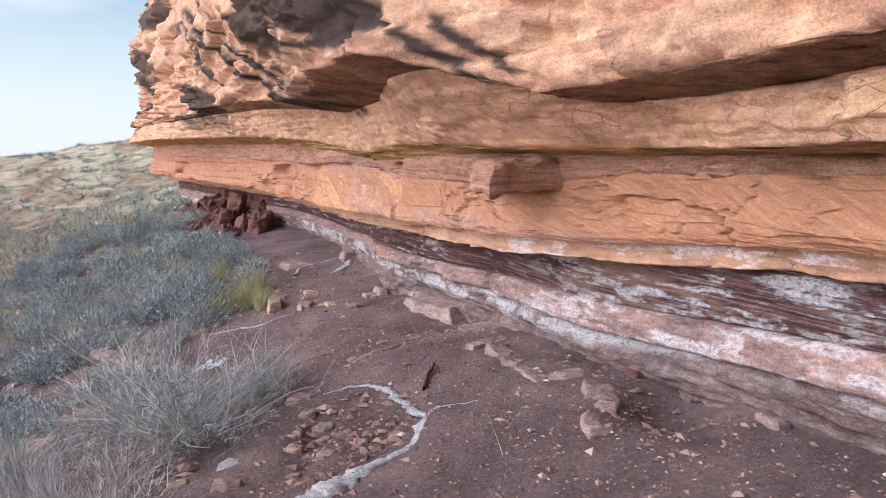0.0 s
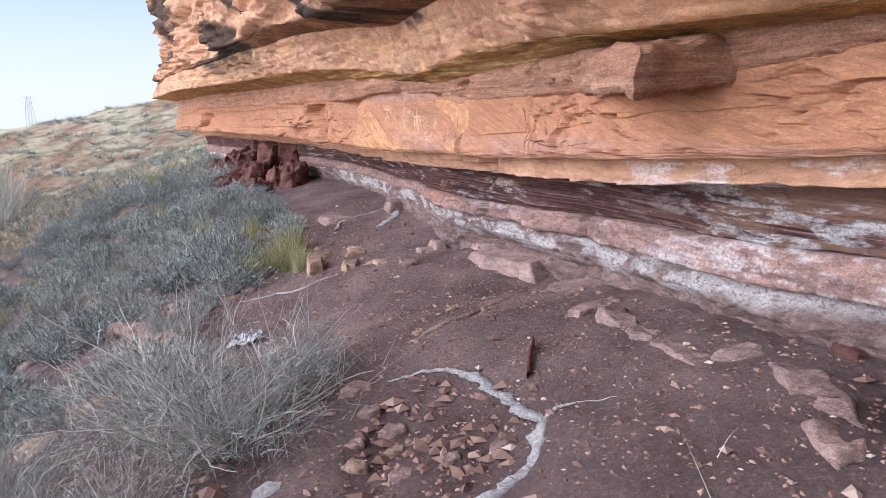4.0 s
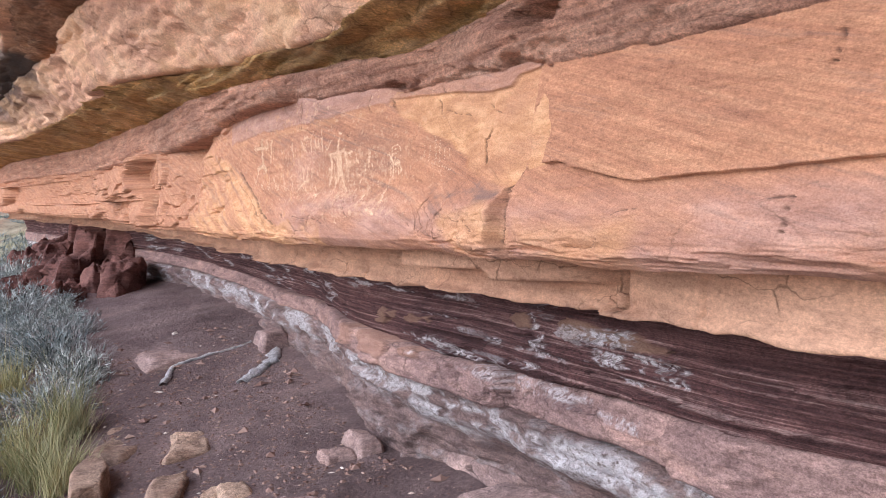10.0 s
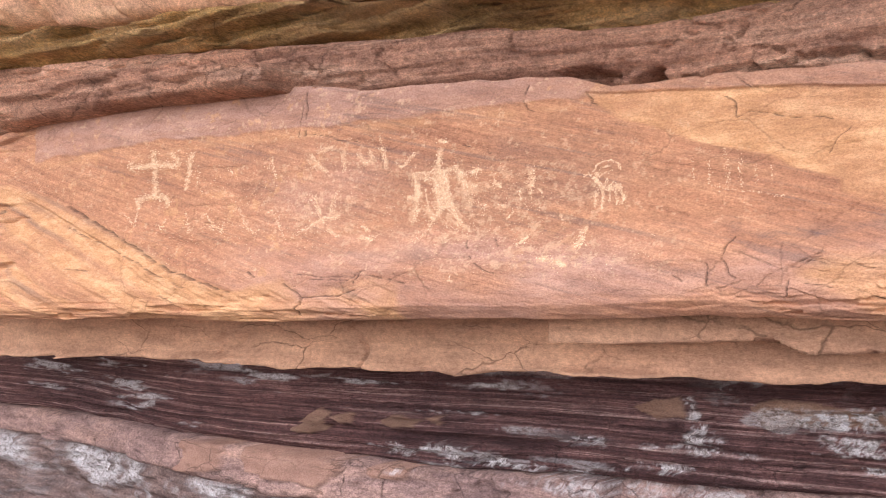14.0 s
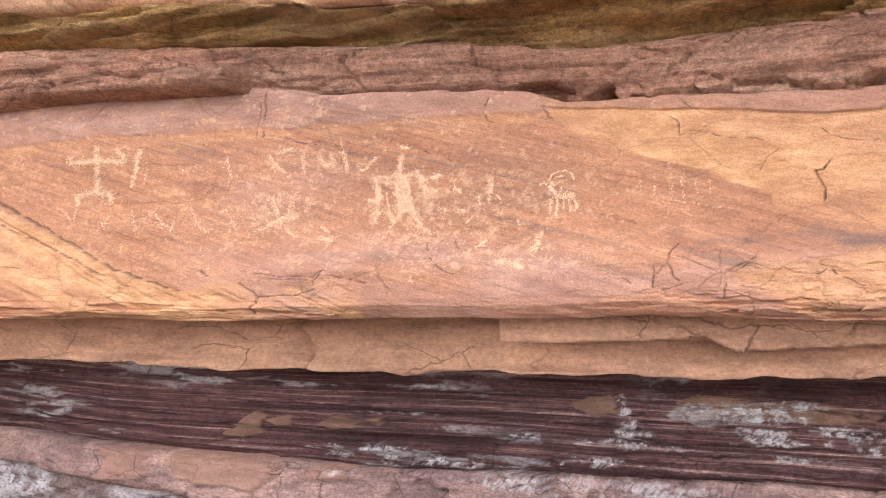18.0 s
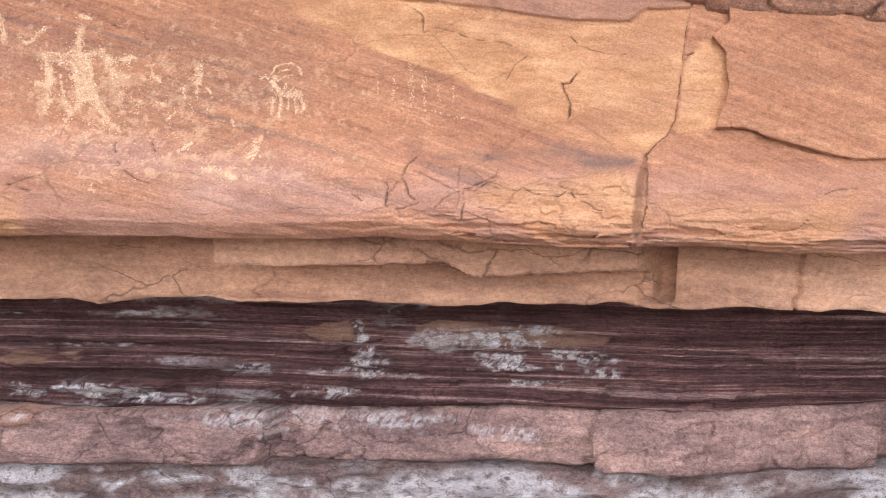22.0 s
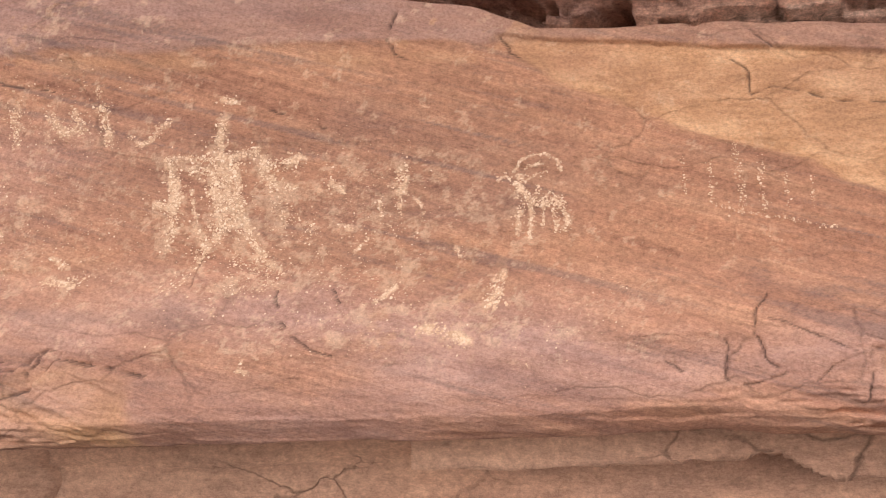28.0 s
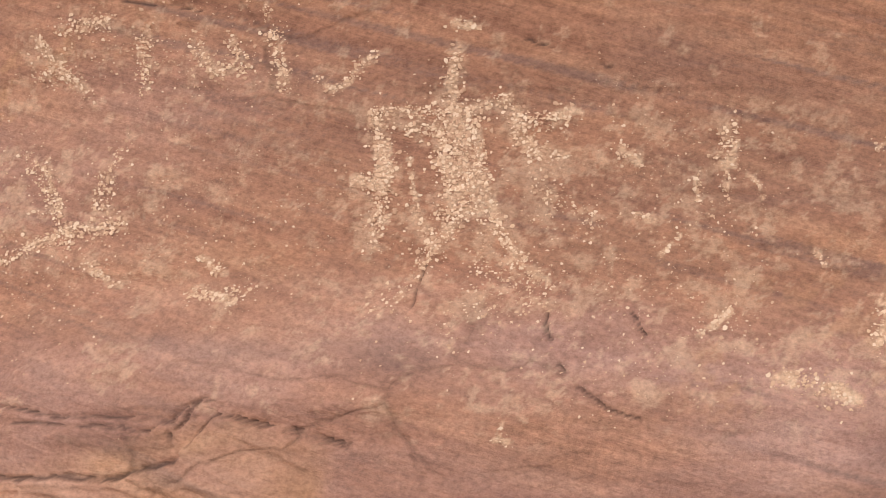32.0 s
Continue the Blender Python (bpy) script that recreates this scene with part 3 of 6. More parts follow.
CRACKS_B = [
    (0.0015, [(8.203, 1.479), (8.18, 1.46), (8.178, 1.438), (8.157, 1.445), (8.11, 1.429), (8.031, 1.417)]), (0.0009, [(7.932, 1.43), (7.92, 1.418), (7.875, 1.402), (7.837, 1.398)]),
    (0.0025, [(7.919, 1.365), (7.927, 1.347), (7.939, 1.347), (7.937, 1.33), (7.925, 1.308), (7.925, 1.284)]), (0.0013, [(7.885, 1.264), (7.874, 1.257)]),
    (0.0015, [(8.165, 1.204), (8.176, 1.185), (8.176, 1.159), (8.166, 1.136), (8.145, 1.12)]), (0.0008, [(8.145, 1.12), (8.187, 1.107)]), (0.0008, [(8.161, 1.179), (8.084, 1.145)]),
    (0.0027, [(8.074, 1.144), (8.056, 1.142), (8.034, 1.155), (8.019, 1.163)]), (0.0012, [(8.074, 1.145), (8.069, 1.119), (8.075, 1.093)]),
    (0.001, [(8.034, 1.155), (7.956, 1.145), (7.914, 1.138), (7.899, 1.149)]), (0.0014, [(7.916, 1.158), (7.899, 1.149), (7.889, 1.135), (7.844, 1.118)]),
    (0.001, [(8.019, 1.19), (8.017, 1.171), (8.053, 1.152)]),
]
CRACKS_E = [
    (0.0008, [(8.078, 1.142), (8.105, 1.129), (8.121, 1.116)]), (0.0017, [(7.933, 1.067), (7.896, 1.058), (7.847, 1.073)]), (0.001, [(8.054, 1.116), (7.981, 1.109), (7.928, 1.087)]),
    (0.0008, [(8.205, 1.153), (8.199, 1.114)]), (0.0008, [(8.291, 1.155), (8.246, 1.121)]), (0.0009, [(8.034, 1.35), (8.024, 1.379), (8.005, 1.393)]), (0.0015, [(8.177, 1.509), (8.158, 1.49)]),
    (0.0012, [(8.436, 1.511), (8.426, 1.493), (8.413, 1.487)]),
]
CRACKS_C = [
    (0.0013, [(7.738, 1.515), (7.743, 1.424), (7.751, 1.281), (7.763, 1.253), (7.779, 1.237), (7.79, 1.217)]), (0.0023, [(7.79, 1.217), (7.785, 1.175), (7.784, 1.143), (7.787, 1.112), (7.798, 1.058)]),
    (0.0011, [(7.736, 1.399), (7.725, 1.403)]), (0.0016, [(7.659, 1.27), (7.637, 1.267), (7.602, 1.254), (7.556, 1.241), (7.467, 1.224)]), (0.0016, [(7.504, 1.157), (7.488, 1.165), (7.453, 1.168)]),
    (0.0016, [(7.584, 1.084), (7.546, 1.094), (7.525, 1.119)]), (0.0012, [(7.617, 1.093), (7.584, 1.084)]), (0.0013, [(7.595, 1.33), (7.586, 1.34), (7.572, 1.326)]),
    (0.0053, [(7.006, 1.415), (6.958, 1.383), (6.924, 1.313), (6.851, 1.25), (6.852, 1.197), (6.854, 1.103)]), (0.0047, [(6.788, 1.403), (6.788, 1.343), (6.779, 1.252), (6.796, 1.199), (6.838, 1.191)]), (0.0022, [(6.704, 1.225), (6.672, 1.189), (6.632, 1.177)]), (0.0028, [(7.136, 1.433), (7.148, 1.385)]), (0.0029, [(7.222, 1.185), (7.181, 1.189), (7.191, 1.13)]), (0.0064, [(6.594, 1.315), (6.492, 1.227), (6.415, 1.275), (6.236, 1.3), (6.084, 1.313)]), (0.0051, [(5.95, 1.369), (5.878, 1.307), (5.776, 1.25), (5.674, 1.224)]), (0.0042, [(5.916, 1.331), (5.856, 1.278), (5.764, 1.26)]), (0.004, [(6.363, 1.356), (6.215, 1.342), (6.033, 1.366)]), (0.0057, [(6.761, 1.201), (6.406, 1.163), (6.058, 1.201)]),
    (0.005, [(10.039, 1.413), (10.013, 1.278)]), (0.06, [(11.98, 1.62), (11.9, 1.4), (12.0, 1.2), (11.85, 1.03)]),
]
SPALL = [(8.436, 1.513), (8.413, 1.487), (8.379, 1.455), (8.326, 1.434), (8.289, 1.416), (8.227, 1.391), (8.192, 1.379), (8.117, 1.353), (8.09, 1.33), (8.05, 1.315), (8.014, 1.303), (8.01, 1.279), (7.96, 1.253), (7.867, 1.228), (7.791, 1.22), (7.763, 1.253), (7.751, 1.281), (7.739, 1.486), (7.809, 1.484), (7.835, 1.459), (7.925, 1.458), (8.091, 1.484), (8.223, 1.496), (8.31, 1.507)]
SHEET = [(7.68, 1.521), (7.674, 1.46), (7.7, 1.433), (7.676, 1.404), (7.674, 1.377), (7.668, 1.346), (7.673, 1.307), (7.684, 1.269), (7.637, 1.269), (7.602, 1.255), (7.556, 1.243), (7.467, 1.224), (6.9, 1.25), (6.88, 1.6)]
DARK_BAND = [(8.172, 1.215), (8.084, 1.214), (8.01, 1.23), (7.928, 1.243), (7.867, 1.228), (7.791, 1.217), (7.794, 1.191), (7.866, 1.19), (7.958, 1.201), (8.082, 1.197)]
CROSS_BED = [(10.4, 1.5), (9.866, 1.397), (9.759, 1.353), (9.544, 1.249), (9.381, 1.171), (9.179, 1.105), (9.024, 1.127), (8.981, 1.091), (8.847, 1.117), (8.81, 1.139), (8.75, 1.124), (8.771, 1.046), (9.095, 1.028), (9.724, 1.028), (9.859, 1.031), (10.4, 1.03)]
LOW_PALE = [(8.074, 1.145), (8.017, 1.169), (7.914, 1.176), (7.79, 1.18), (7.79, 1.066), (7.933, 1.054), (8.017, 1.103), (8.066, 1.113)]
LOW_PALE_2 = [(7.747, 1.146), (7.645, 1.128), (7.545, 1.141), (7.451, 1.158), (7.465, 1.057), (7.738, 1.062)]
SCAR = [(7.741, 1.378), (7.717, 1.428), (7.7, 1.433), (7.676, 1.404), (7.674, 1.377), (7.668, 1.346), (7.673, 1.307), (7.684, 1.271), (7.747, 1.26)]
TOP_BAND = [(9.878, 1.492), (9.775, 1.496), (9.449, 1.511), (9.101, 1.5), (8.722, 1.499), (8.447, 1.503), (8.436, 1.511), (8.31, 1.507), (8.223, 1.496), (8.091, 1.483), (7.925, 1.458), (7.835, 1.457), (7.809, 1.482), (7.739, 1.486), (7.72, 1.56), (8.4, 1.62), (9.0, 1.68), (9.9, 1.7)]
GREY_SMUDGE = [(8.979, 1.217), (8.861, 1.197), (8.762, 1.197), (8.685, 1.187), (8.574, 1.179), (8.573, 1.171), (8.682, 1.175), (8.774, 1.174), (8.876, 1.184), (8.968, 1.195)]
GREY_SMUDGE_LOW = [(8.507, 1.14), (8.478, 1.153), (8.446, 1.14), (8.368, 1.132), (8.369, 1.111), (8.5, 1.111)]
BROWN_PATCH = [(8.796, 1.378), (8.73, 1.378), (8.705, 1.363), (8.654, 1.378), (8.586, 1.423), (8.384, 1.389), (8.36, 1.321), (8.428, 1.255), (8.524, 1.255), (8.582, 1.255), (8.621, 1.255), (8.722, 1.273), (8.772, 1.291)]


def rough_edge(y, z, poly, soft, ragged):
    out = np.zeros(y.shape)
    cut = columns(y, poly)
    y, z = y[cut], z[cut]
    out[cut] = step(-soft, soft, inside(y, z, poly) + ragged * fbm(y * 14, z * 22, 31 + 0 * z, 4))
    return out


ALL_CRACKS = CRACKS_A + CRACKS_B + CRACKS_C + CRACKS_D + CRACKS_E


def carve_panel(y, z):
    wob_y, wob_z = 0.006 * fbm(y * 34, z * 34, 3 + 0 * z, 5), 0.006 * fbm(y * 34, z * 34, 9 + 0 * z, 5)
    add, rag = 0 * z, fbm(y * 60, z * 60, 19 + 0 * z, 3)
    for w, pts in ALL_CRACKS:
        d, side = line_side(y + wob_y, z + wob_z, pts)
        add = add - min(0.9 * w, 0.004) * side * np.exp(-(d / 0.016) ** 2)
        add = add + (0.003 + 1.1 * w) * np.exp(-(d / max(w * 0.45, 0.0011)) ** 2) * step(-0.55, 0.0, rag)
    add = add + 0.007 * rough_edge(y, z, SPALL, 0.003, 0.006) - 0.003 * rough_edge(y, z, TOP_BAND, 0.004, 0.006)
    # the broken lower corner: flaked back in thin ragged steps
    low = rough_edge(y, z, LOW_PALE, 0.012, 0.02)
    add = add + low * (0.004 + 0.010 * np.round(2.2 * fbm(y * 9, z * 26, 57 + 0 * z, 4)) / 2.2 + 0.004 * fbm(y * 30, z * 90, 58 + 0 * z, 4))
    low2 = rough_edge(y, z, LOW_PALE_2, 0.02, 0.03)
    add = add + low2 * (0.008 * np.round(2 * fbm(y * 7, z * 24, 59 + 0 * z, 4)) / 2)
    add = add - 0.020 * rough_edge(y, z, SHEET, 0.0015, 0.004) + 0.004 * fbm(y * 9, z * 40 - y * 16, 47 + 0 * z, 4) * rough_edge(y, z, SPALL, 0.02, 0.02)
    # the block beside the upright joint stands proud, and breaks back above
    add = add - 0.045 * step(7.789, 7.795, y + 0.02 * (z - 1.1)) * step(8.5, 7.85, y) * step(1.24, 1.16, z)
    # a deep upright gap closes the end of the panel; the wall beyond lies back in blocks
    end = y - 10.48 - 0.12 * (z - 1.3) + 0.02 * fbm(y * 4, z * 9, 67 + 0 * z, 3)
    add = add + 0.22 * np.exp(-((end - 0.05) / 0.05) ** 2) + 0.12 * step(0.0, 0.05, end) * step(1.4, 0.3, end)
    # cross bedding in the foot of the panel
    lean = z - 0.48 * (y - 9.2)
    beds = np.round(2 * vnoise(lean * 55, y * 0.6, 2 + 0 * z)) / 2 + 0.5 * np.round(2 * vnoise(lean * 130, y * 0.9, 7 + 0 * z)) / 2
    add = add - 0.006 * inside(y, z, CROSS_BED).clip(0, 0.03) / 0.03 * beds
    add = add + step(12.0, 12.1, y) * (blocks(y, z, 0.55, 3.2, 0.12, 21) - 0.06) + 0.10 * np.exp(-((y - 10.75) / 0.5) ** 2) * step(1.42, 1.56, z)
    rest = step(6.95, 6.8, y) + step(9.85, 10.0, y)
    add = add + rest * (cracked(y, z, 1.3, 2.6, 201, 0.05, 0.022, 0.15) + cracked(y, z, 2.6, 4.0, 203, 0.03, 0.03) + blocks(y, z, 1.2, 4.4, 0.024, 22) + blocks(y, z, 3.1, 11, 0.006, 23))
    # ragged flakes along the lower lip
    lip = step(0.075, 0.0, z - Z_TAN(y)) * (0.2 + 0.8 * (step(8.2, 8.05, y) + step(8.75, 8.85, y)))
    add = add + lip * 0.016 * step(0.05, 0.09, fbm(y * 7, z * 48, 44 + 0 * z, 5)) + lip * 0.014 * fbm(y * 5, z * 110, 45 + 0 * z, 5, 0.65)
    return add


def pale_panel(y, z):
    edge = rough_edge(y, z, SPALL, 0.004, 0.006)
    rim = np.exp(-(np.abs(inside(y, z, SPALL) + 0.006 * fbm(y * 22, z * 30, 61 + 0 * z, 4) - 0.008) / 0.010) ** 2) * step(8.0, 8.1, y) * step(1.52, 1.48, z)
    v = 0.95 * edge + 0.5 * rim + 1.3 * rough_edge(y, z, CROSS_BED, 0.010, 0.015) * (0.75 + 0.6 * vnoise((z - 0.45 * (y - 9.2)) * 42, y * 0.7, 17 + 0 * z)) + 0.75 * rough_edge(y, z, LOW_PALE, 0.02, 0.03)
    v = v + 0.7 * rough_edge(y, z, LOW_PALE_2, 0.03, 0.03) + 1.2 * rough_edge(y, z, SCAR, 0.004, 0.004)
    v = v * (0.62 + 0.7 * fbm(y * 5, z * 16 + y * 4, 8 + 0 * z, 5))
    under = 0.45 * np.exp(-((inside(y, z, TOP_BAND) + 0.016) / 0.012) ** 2) * step(-0.3, 0.2, fbm(y * 12, z * 30, 62 + 0 * z, 4)) * step(8.4, 8.5, y)
    flecks = 0.55 * step(0.26, 0.38, fbm(y * 34, z * 34, 15 + 0 * z, 5, 0.65)) * step(-0.05, 0.3, fbm(y * 2.4, z * 3, 16 + 0 * z, 3)) * step(1.08, 1.14, z)
    return np.maximum(np.maximum(v, flecks), under)


def worn_strokes(y, z):
    worn, soft, grit = 0 * z, 0 * z, fbm(y * 85, z * 85, 3 + 0 * z, 4, 0.65)
    ragged = 0.7 * fbm(y * 40, z * 40, 13 + 0 * z, 4, 0.6) + 0.8 * grit
    for much, rows in ((0.75, FIGURE), (0.9, SMEARS), (0.55, SQUIGGLES), (0.8, ANIMAL), (0.95, CROSS)):
        for w, pts in rows:
            worn = np.maximum(worn, much * step(0.85 * w, 0.35 * w, line_dist(y, z, pts) + 0.9 * max(w, 0.0025) * ragged))
    for w, pts in SPREAD_MASS + FIGURE:
        soft = np.maximum(soft, step(2.6 * w, 0.4 * w, line_dist(y, z, pts)))
    worn = worn * step(-0.16, 0.14, fbm(y * 120, z * 120, 5 + 0 * z, 4, 0.7))
    wash = np.exp(-((y - 8.66) / 0.11) ** 2 - ((z - 1.24) / 0.09) ** 2) + 0.6 * np.exp(-((y - 8.97) / 0.16) ** 2 - ((z - 1.34) / 0.12) ** 2) + 0.8 * np.exp(-((y - 8.45) / 0.20) ** 2 - ((z - 1.185) / 0.035) ** 2) + 0.7 * np.exp(-((y - 8.55) / 0.13) ** 2 - ((z - 1.30) / 0.08) ** 2)
    speck = fbm(y * 62, z * 80 - y * 12, 91 + 0 * z, 5, 0.72)
    flecks = step(0.10, 0.26, speck + 0.13 * np.minimum(wash, 1) + 0.20 * soft - 0.10)
    flecks = flecks * step(0.05, 0.5, wash + 0.9 * soft + 0.3 * grit)
    flecks = np.maximum(flecks, 0.8 * step(0.34, 0.42, fbm(y * 75, z * 75, 92 + 0 * z, 4, 0.65)) * step(1.10, 1.16, z) * step(8.0, 8.3, y))
    return np.maximum(0.38 * flecks, worn)


def blush(y, z):
    mott = 0.55 + 0.75 * fbm(y * 5, z * 15, 34 + 0 * z, 5)
    low = step(1.265, 1.17, z + 0.06 * fbm(y * 1.6, z * 5 - y * 1.5, 33 + 0 * z, 4)) * step(9.35, 8.95, y)
    mid = 0.85 * np.exp(-((y - 8.98) / 0.17) ** 2 - ((z - 1.33) / 0.10) ** 2)
    v = np.maximum(low, mid) * (1 - 0.7 * rough_edge(y, z, BROWN_PATCH, 0.03, 0.04))
    top = (0.35 + 0.4 * step(8.38, 8.46, y)) * rough_edge(y, z, TOP_BAND, 0.004, 0.010) * (0.8 + 0.5 * fbm(y * 3, z * 40, 35 + 0 * z, 4))
    return np.maximum(0.8 * v * mott * (1 - rough_edge(y, z, SPALL, 0.01, 0.01)), top)


def varnish(y, z):
    streak = fbm(y * 2.6, z * 75 - y * 22, 71 + 0 * z, 5, 0.7)
    v = 0.5 * step(0.16, 0.45, streak) * step(0.0, 0.3, fbm(y * 1.1, z * 2.5, 72 + 0 * z, 3))
    hair = fbm(y * 7, z * 190 - y * 60, 75 + 0 * z, 5, 0.7)
    v = v + 0.35 * step(0.14, 0.40, hair) * step(-0.1, 0.2, fbm(y * 3, z * 6, 76 + 0 * z, 3))
    smoke = 0.5 + 0.9 * fbm(y * 6, z * 40, 73 + 0 * z, 5, 0.65)
    for poly, much in ((DARK_BAND, 1.15), (GREY_SMUDGE, 0.75), (GREY_SMUDGE_LOW, 0.7)):
        v = v + much * rough_edge(y, z, poly, 0.012, 0.03) * smoke
    v = v * (1 - 0.75 * rough_edge(y, z, SPALL, 0.01, 0.01)) * (1 - 0.6 * rough_edge(y, z, CROSS_BED, 0.02, 0.02))
    lean = z - 0.45 * (y - 9.2) + 0.004 * fbm(y * 8, z * 8, 79 + 0 * z, 3)
    v = v + 0.75 * rough_edge(y, z, CROSS_BED, 0.02, 0.02) * step(0.25, 0.55, vnoise(lean * 75, y * 1.3, 80 + 0 * z) + 0.3 * vnoise(lean * 190, y * 2.0, 81 + 0 * z)) * step(1.06, 1.12, z)
    v = v + 0.18 * rough_edge(y, z, TOP_BAND, 0.004, 0.010)
    v = v + 0.30 * rough_edge(y, z, BROWN_PATCH, 0.04, 0.05) * (0.6 + 0.6 * fbm(y * 9, z * 20, 77 + 0 * z, 4))
    return v + 0.10 * step(0.18, 0.3, fbm(y * 9, z * 30, 74 + 0 * z, 5, 0.7))


def paint_crack_shade(y, z):
    """Shade inside the cracks, painted as dark colour where the mesh is too coarse."""
    wob_y, wob_z = 0.006 * fbm(y * 34, z * 34, 3 + 0 * z, 5), 0.006 * fbm(y * 34, z * 34, 9 + 0 * z, 5)
    v, rag = 0 * z, fbm(y * 60, z * 60, 19 + 0 * z, 3)
    for w, pts in ALL_CRACKS:
        v = np.maximum(v, step(max(0.75 * w, 0.0016), 0.2 * w, line_dist(y + wob_y, z + wob_z, pts)))
    return 0.75 * v * step(-0.45, 0.05, rag)


def ellipse(y, z, cy, cz, ry, rz, ragged=0.25):
    d = np.hypot((y - cy) / ry, (z - cz) / rz) + ragged * fbm(y * 40, z * 40, 5 + 0 * z, 3)
    return step(1.05, 0.85, d)


HANG = [(9.949, 1.584), (9.742, 1.594), (9.467, 1.605), (9.059, 1.591), (9.027, 1.636), (9.045, 1.654), (9.26, 1.675), (9.461, 1.693), (9.745, 1.697), (9.953, 1.707)]


HOLLOWS = [[(8.382, 1.519), (8.365, 1.53), (8.304, 1.552), (8.303, 1.514), (8.342, 1.511)], [(8.286, 1.511), (8.268, 1.531), (8.235, 1.517), (8.222, 1.512), (8.247, 1.505)], [(8.494, 1.562), (8.467, 1.571), (8.417, 1.564), (8.377, 1.548), (8.405, 1.525), (8.427, 1.531), (8.45, 1.55), (8.48, 1.547)], [(7.862, 1.509), (7.806, 1.525), (7.75, 1.516), (7.754, 1.495), (7.856, 1.496)], [(8.829, 1.548), (8.792, 1.565), (8.714, 1.549), (8.761, 1.543)]]
UNDERCUTS = [[(8.216, 1.523), (8.172, 1.537), (8.107, 1.524), (8.048, 1.532), (7.989, 1.533), (7.957, 1.517), (7.9, 1.504)], [(8.223, 1.513), (8.158, 1.509), (8.091, 1.51), (8.024, 1.493), (7.957, 1.482), (7.925, 1.462)]]


def carve_ledge(y, z):
    add, jag = 0 * z, 0.006 * fbm(y * 30, z * 40, 64 + 0 * z, 4)
    for deep, poly in zip((0.25, 0.20, 0.06, 0.05, 0.12), HOLLOWS):
        add = add + deep * step(-0.002, 0.003, inside(y, z, poly) + jag)
    for pts in UNDERCUTS:
        d, side = line_side(y, z + 1.6 * jag, pts)
        add = add + 0.035 * np.exp(-(d / 0.003) ** 2) + 0.008 * np.where(side > 0, 1, -1) * np.exp(-(d / 0.03) ** 2)
    add = add + 0.12 * ellipse(y, z, 7.72, 1.60, 0.10, 0.03)
    add = add - 0.075 * step(-0.004, 0.004, inside(y, z, HANG))
    add = add + 0.12 * step(9.0, 9.08, y) * step(9.95, 9.86, y) * step(0.0, 0.006, 1.592 + 0.02 * (y - 9.4) - z)
    pit = fbm(y * 13, z * 24, 61 + 0 * z, 4)
    return add + 0.035 * step(0.15, 0.4, pit) * step(7.6, 6.6, y) + 0.006 * step(0.2, 0.4, pit) + cracked(y, z, 3.0, 7.0, 211, 0.02, 0.02, 0.1) + cracked(y, z, 1.5, 9.0, 213, 0.02, 0.02, 0.1) + blocks(y, z, 2.3, 9, 0.013, 9) + blocks(y, z, 7, 22, 0.004, 10)


STRIP = [(8.591, 1.07), (8.588, 0.982), (8.475, 0.977), (8.286, 0.989), (8.179, 0.997), (8.127, 0.969), (7.975, 0.981), (7.863, 0.994), (7.822, 0.989), (7.824, 1.068)]


TAN_STEP = [(9.885, 0.984), (9.731, 0.97), (9.55, 0.964), (9.385, 0.993), (9.354, 0.962), (9.2, 0.957), (9.081, 0.964), (8.934, 0.953), (8.819, 0.968), (8.722, 0.963), (8.68, 0.975)]
TAN_CRACKS = [[(9.759, 0.973), (9.73, 0.939), (9.732, 0.888)], [(9.567, 0.977), (9.593, 0.943), (9.587, 0.913)], [(9.656, 0.948), (9.593, 0.943)], [(10.01, 0.985), (9.924, 0.951)], [(9.393, 0.996), (9.353, 0.958)]]


def carve_tan(y, z):
    add = -0.15 * step(-0.002, 0.003, inside(y, z, STRIP) + 0.006 * fbm(y * 18, z * 18, 3 + 0 * z, 3))
    add = add + 0.06 * step(7.778, 7.783, y) * step(7.826, 7.82, y) * step(0.92, 0.93, z)
    add = add - 0.02 * step(7.845, 7.85, y) * step(8.2, 7.9, y) * step(0.96, 0.95, z)
    crack = line_dist(y, z + 0.02 * fbm(y * 12, z * 3, 4 + 0 * z, 3), [(9.05, 1.02), (8.95, 0.99), (8.7, 0.985), (8.6, 0.98)])
    for yy in (9.32, 9.16, 7.55, 7.1, 6.75, 10.2):
        crack = np.minimum(crack, np.abs(y - yy + 0.03 * fbm(y * 3, z * 22, yy + 0 * z, 3)) + 0.3 * step(0.7, 0.8, fbm(y, z * 9, yy + 0 * z, 2)))
    d, side = line_side(y, z + 0.004 * fbm(y * 25, z * 8, 14 + 0 * z, 4), TAN_STEP)
    add = add - 0.016 * (side < 0) * step(0.06, 0.05, d) * step(8.6, 8.62, y) * step(9.6, 9.5, y)
    for pts in TAN_CRACKS:
        crack = np.minimum(crack, line_dist(y + 0.004 * fbm(y * 30, z * 30, 15 + 0 * z, 4), z, pts))
    chips = step(0.035, 0.0, z - Z_SHALE(y))
    return add + cracked(y, z, 3.2, 6.0, 241, 0.02, 0.025) + 0.02 * np.exp(-(crack / 0.004) ** 2) - chips * 0.05 * step(-0.1, 0.25, fbm(y * 4.5, z * 30, 12 + 0 * z, 4))


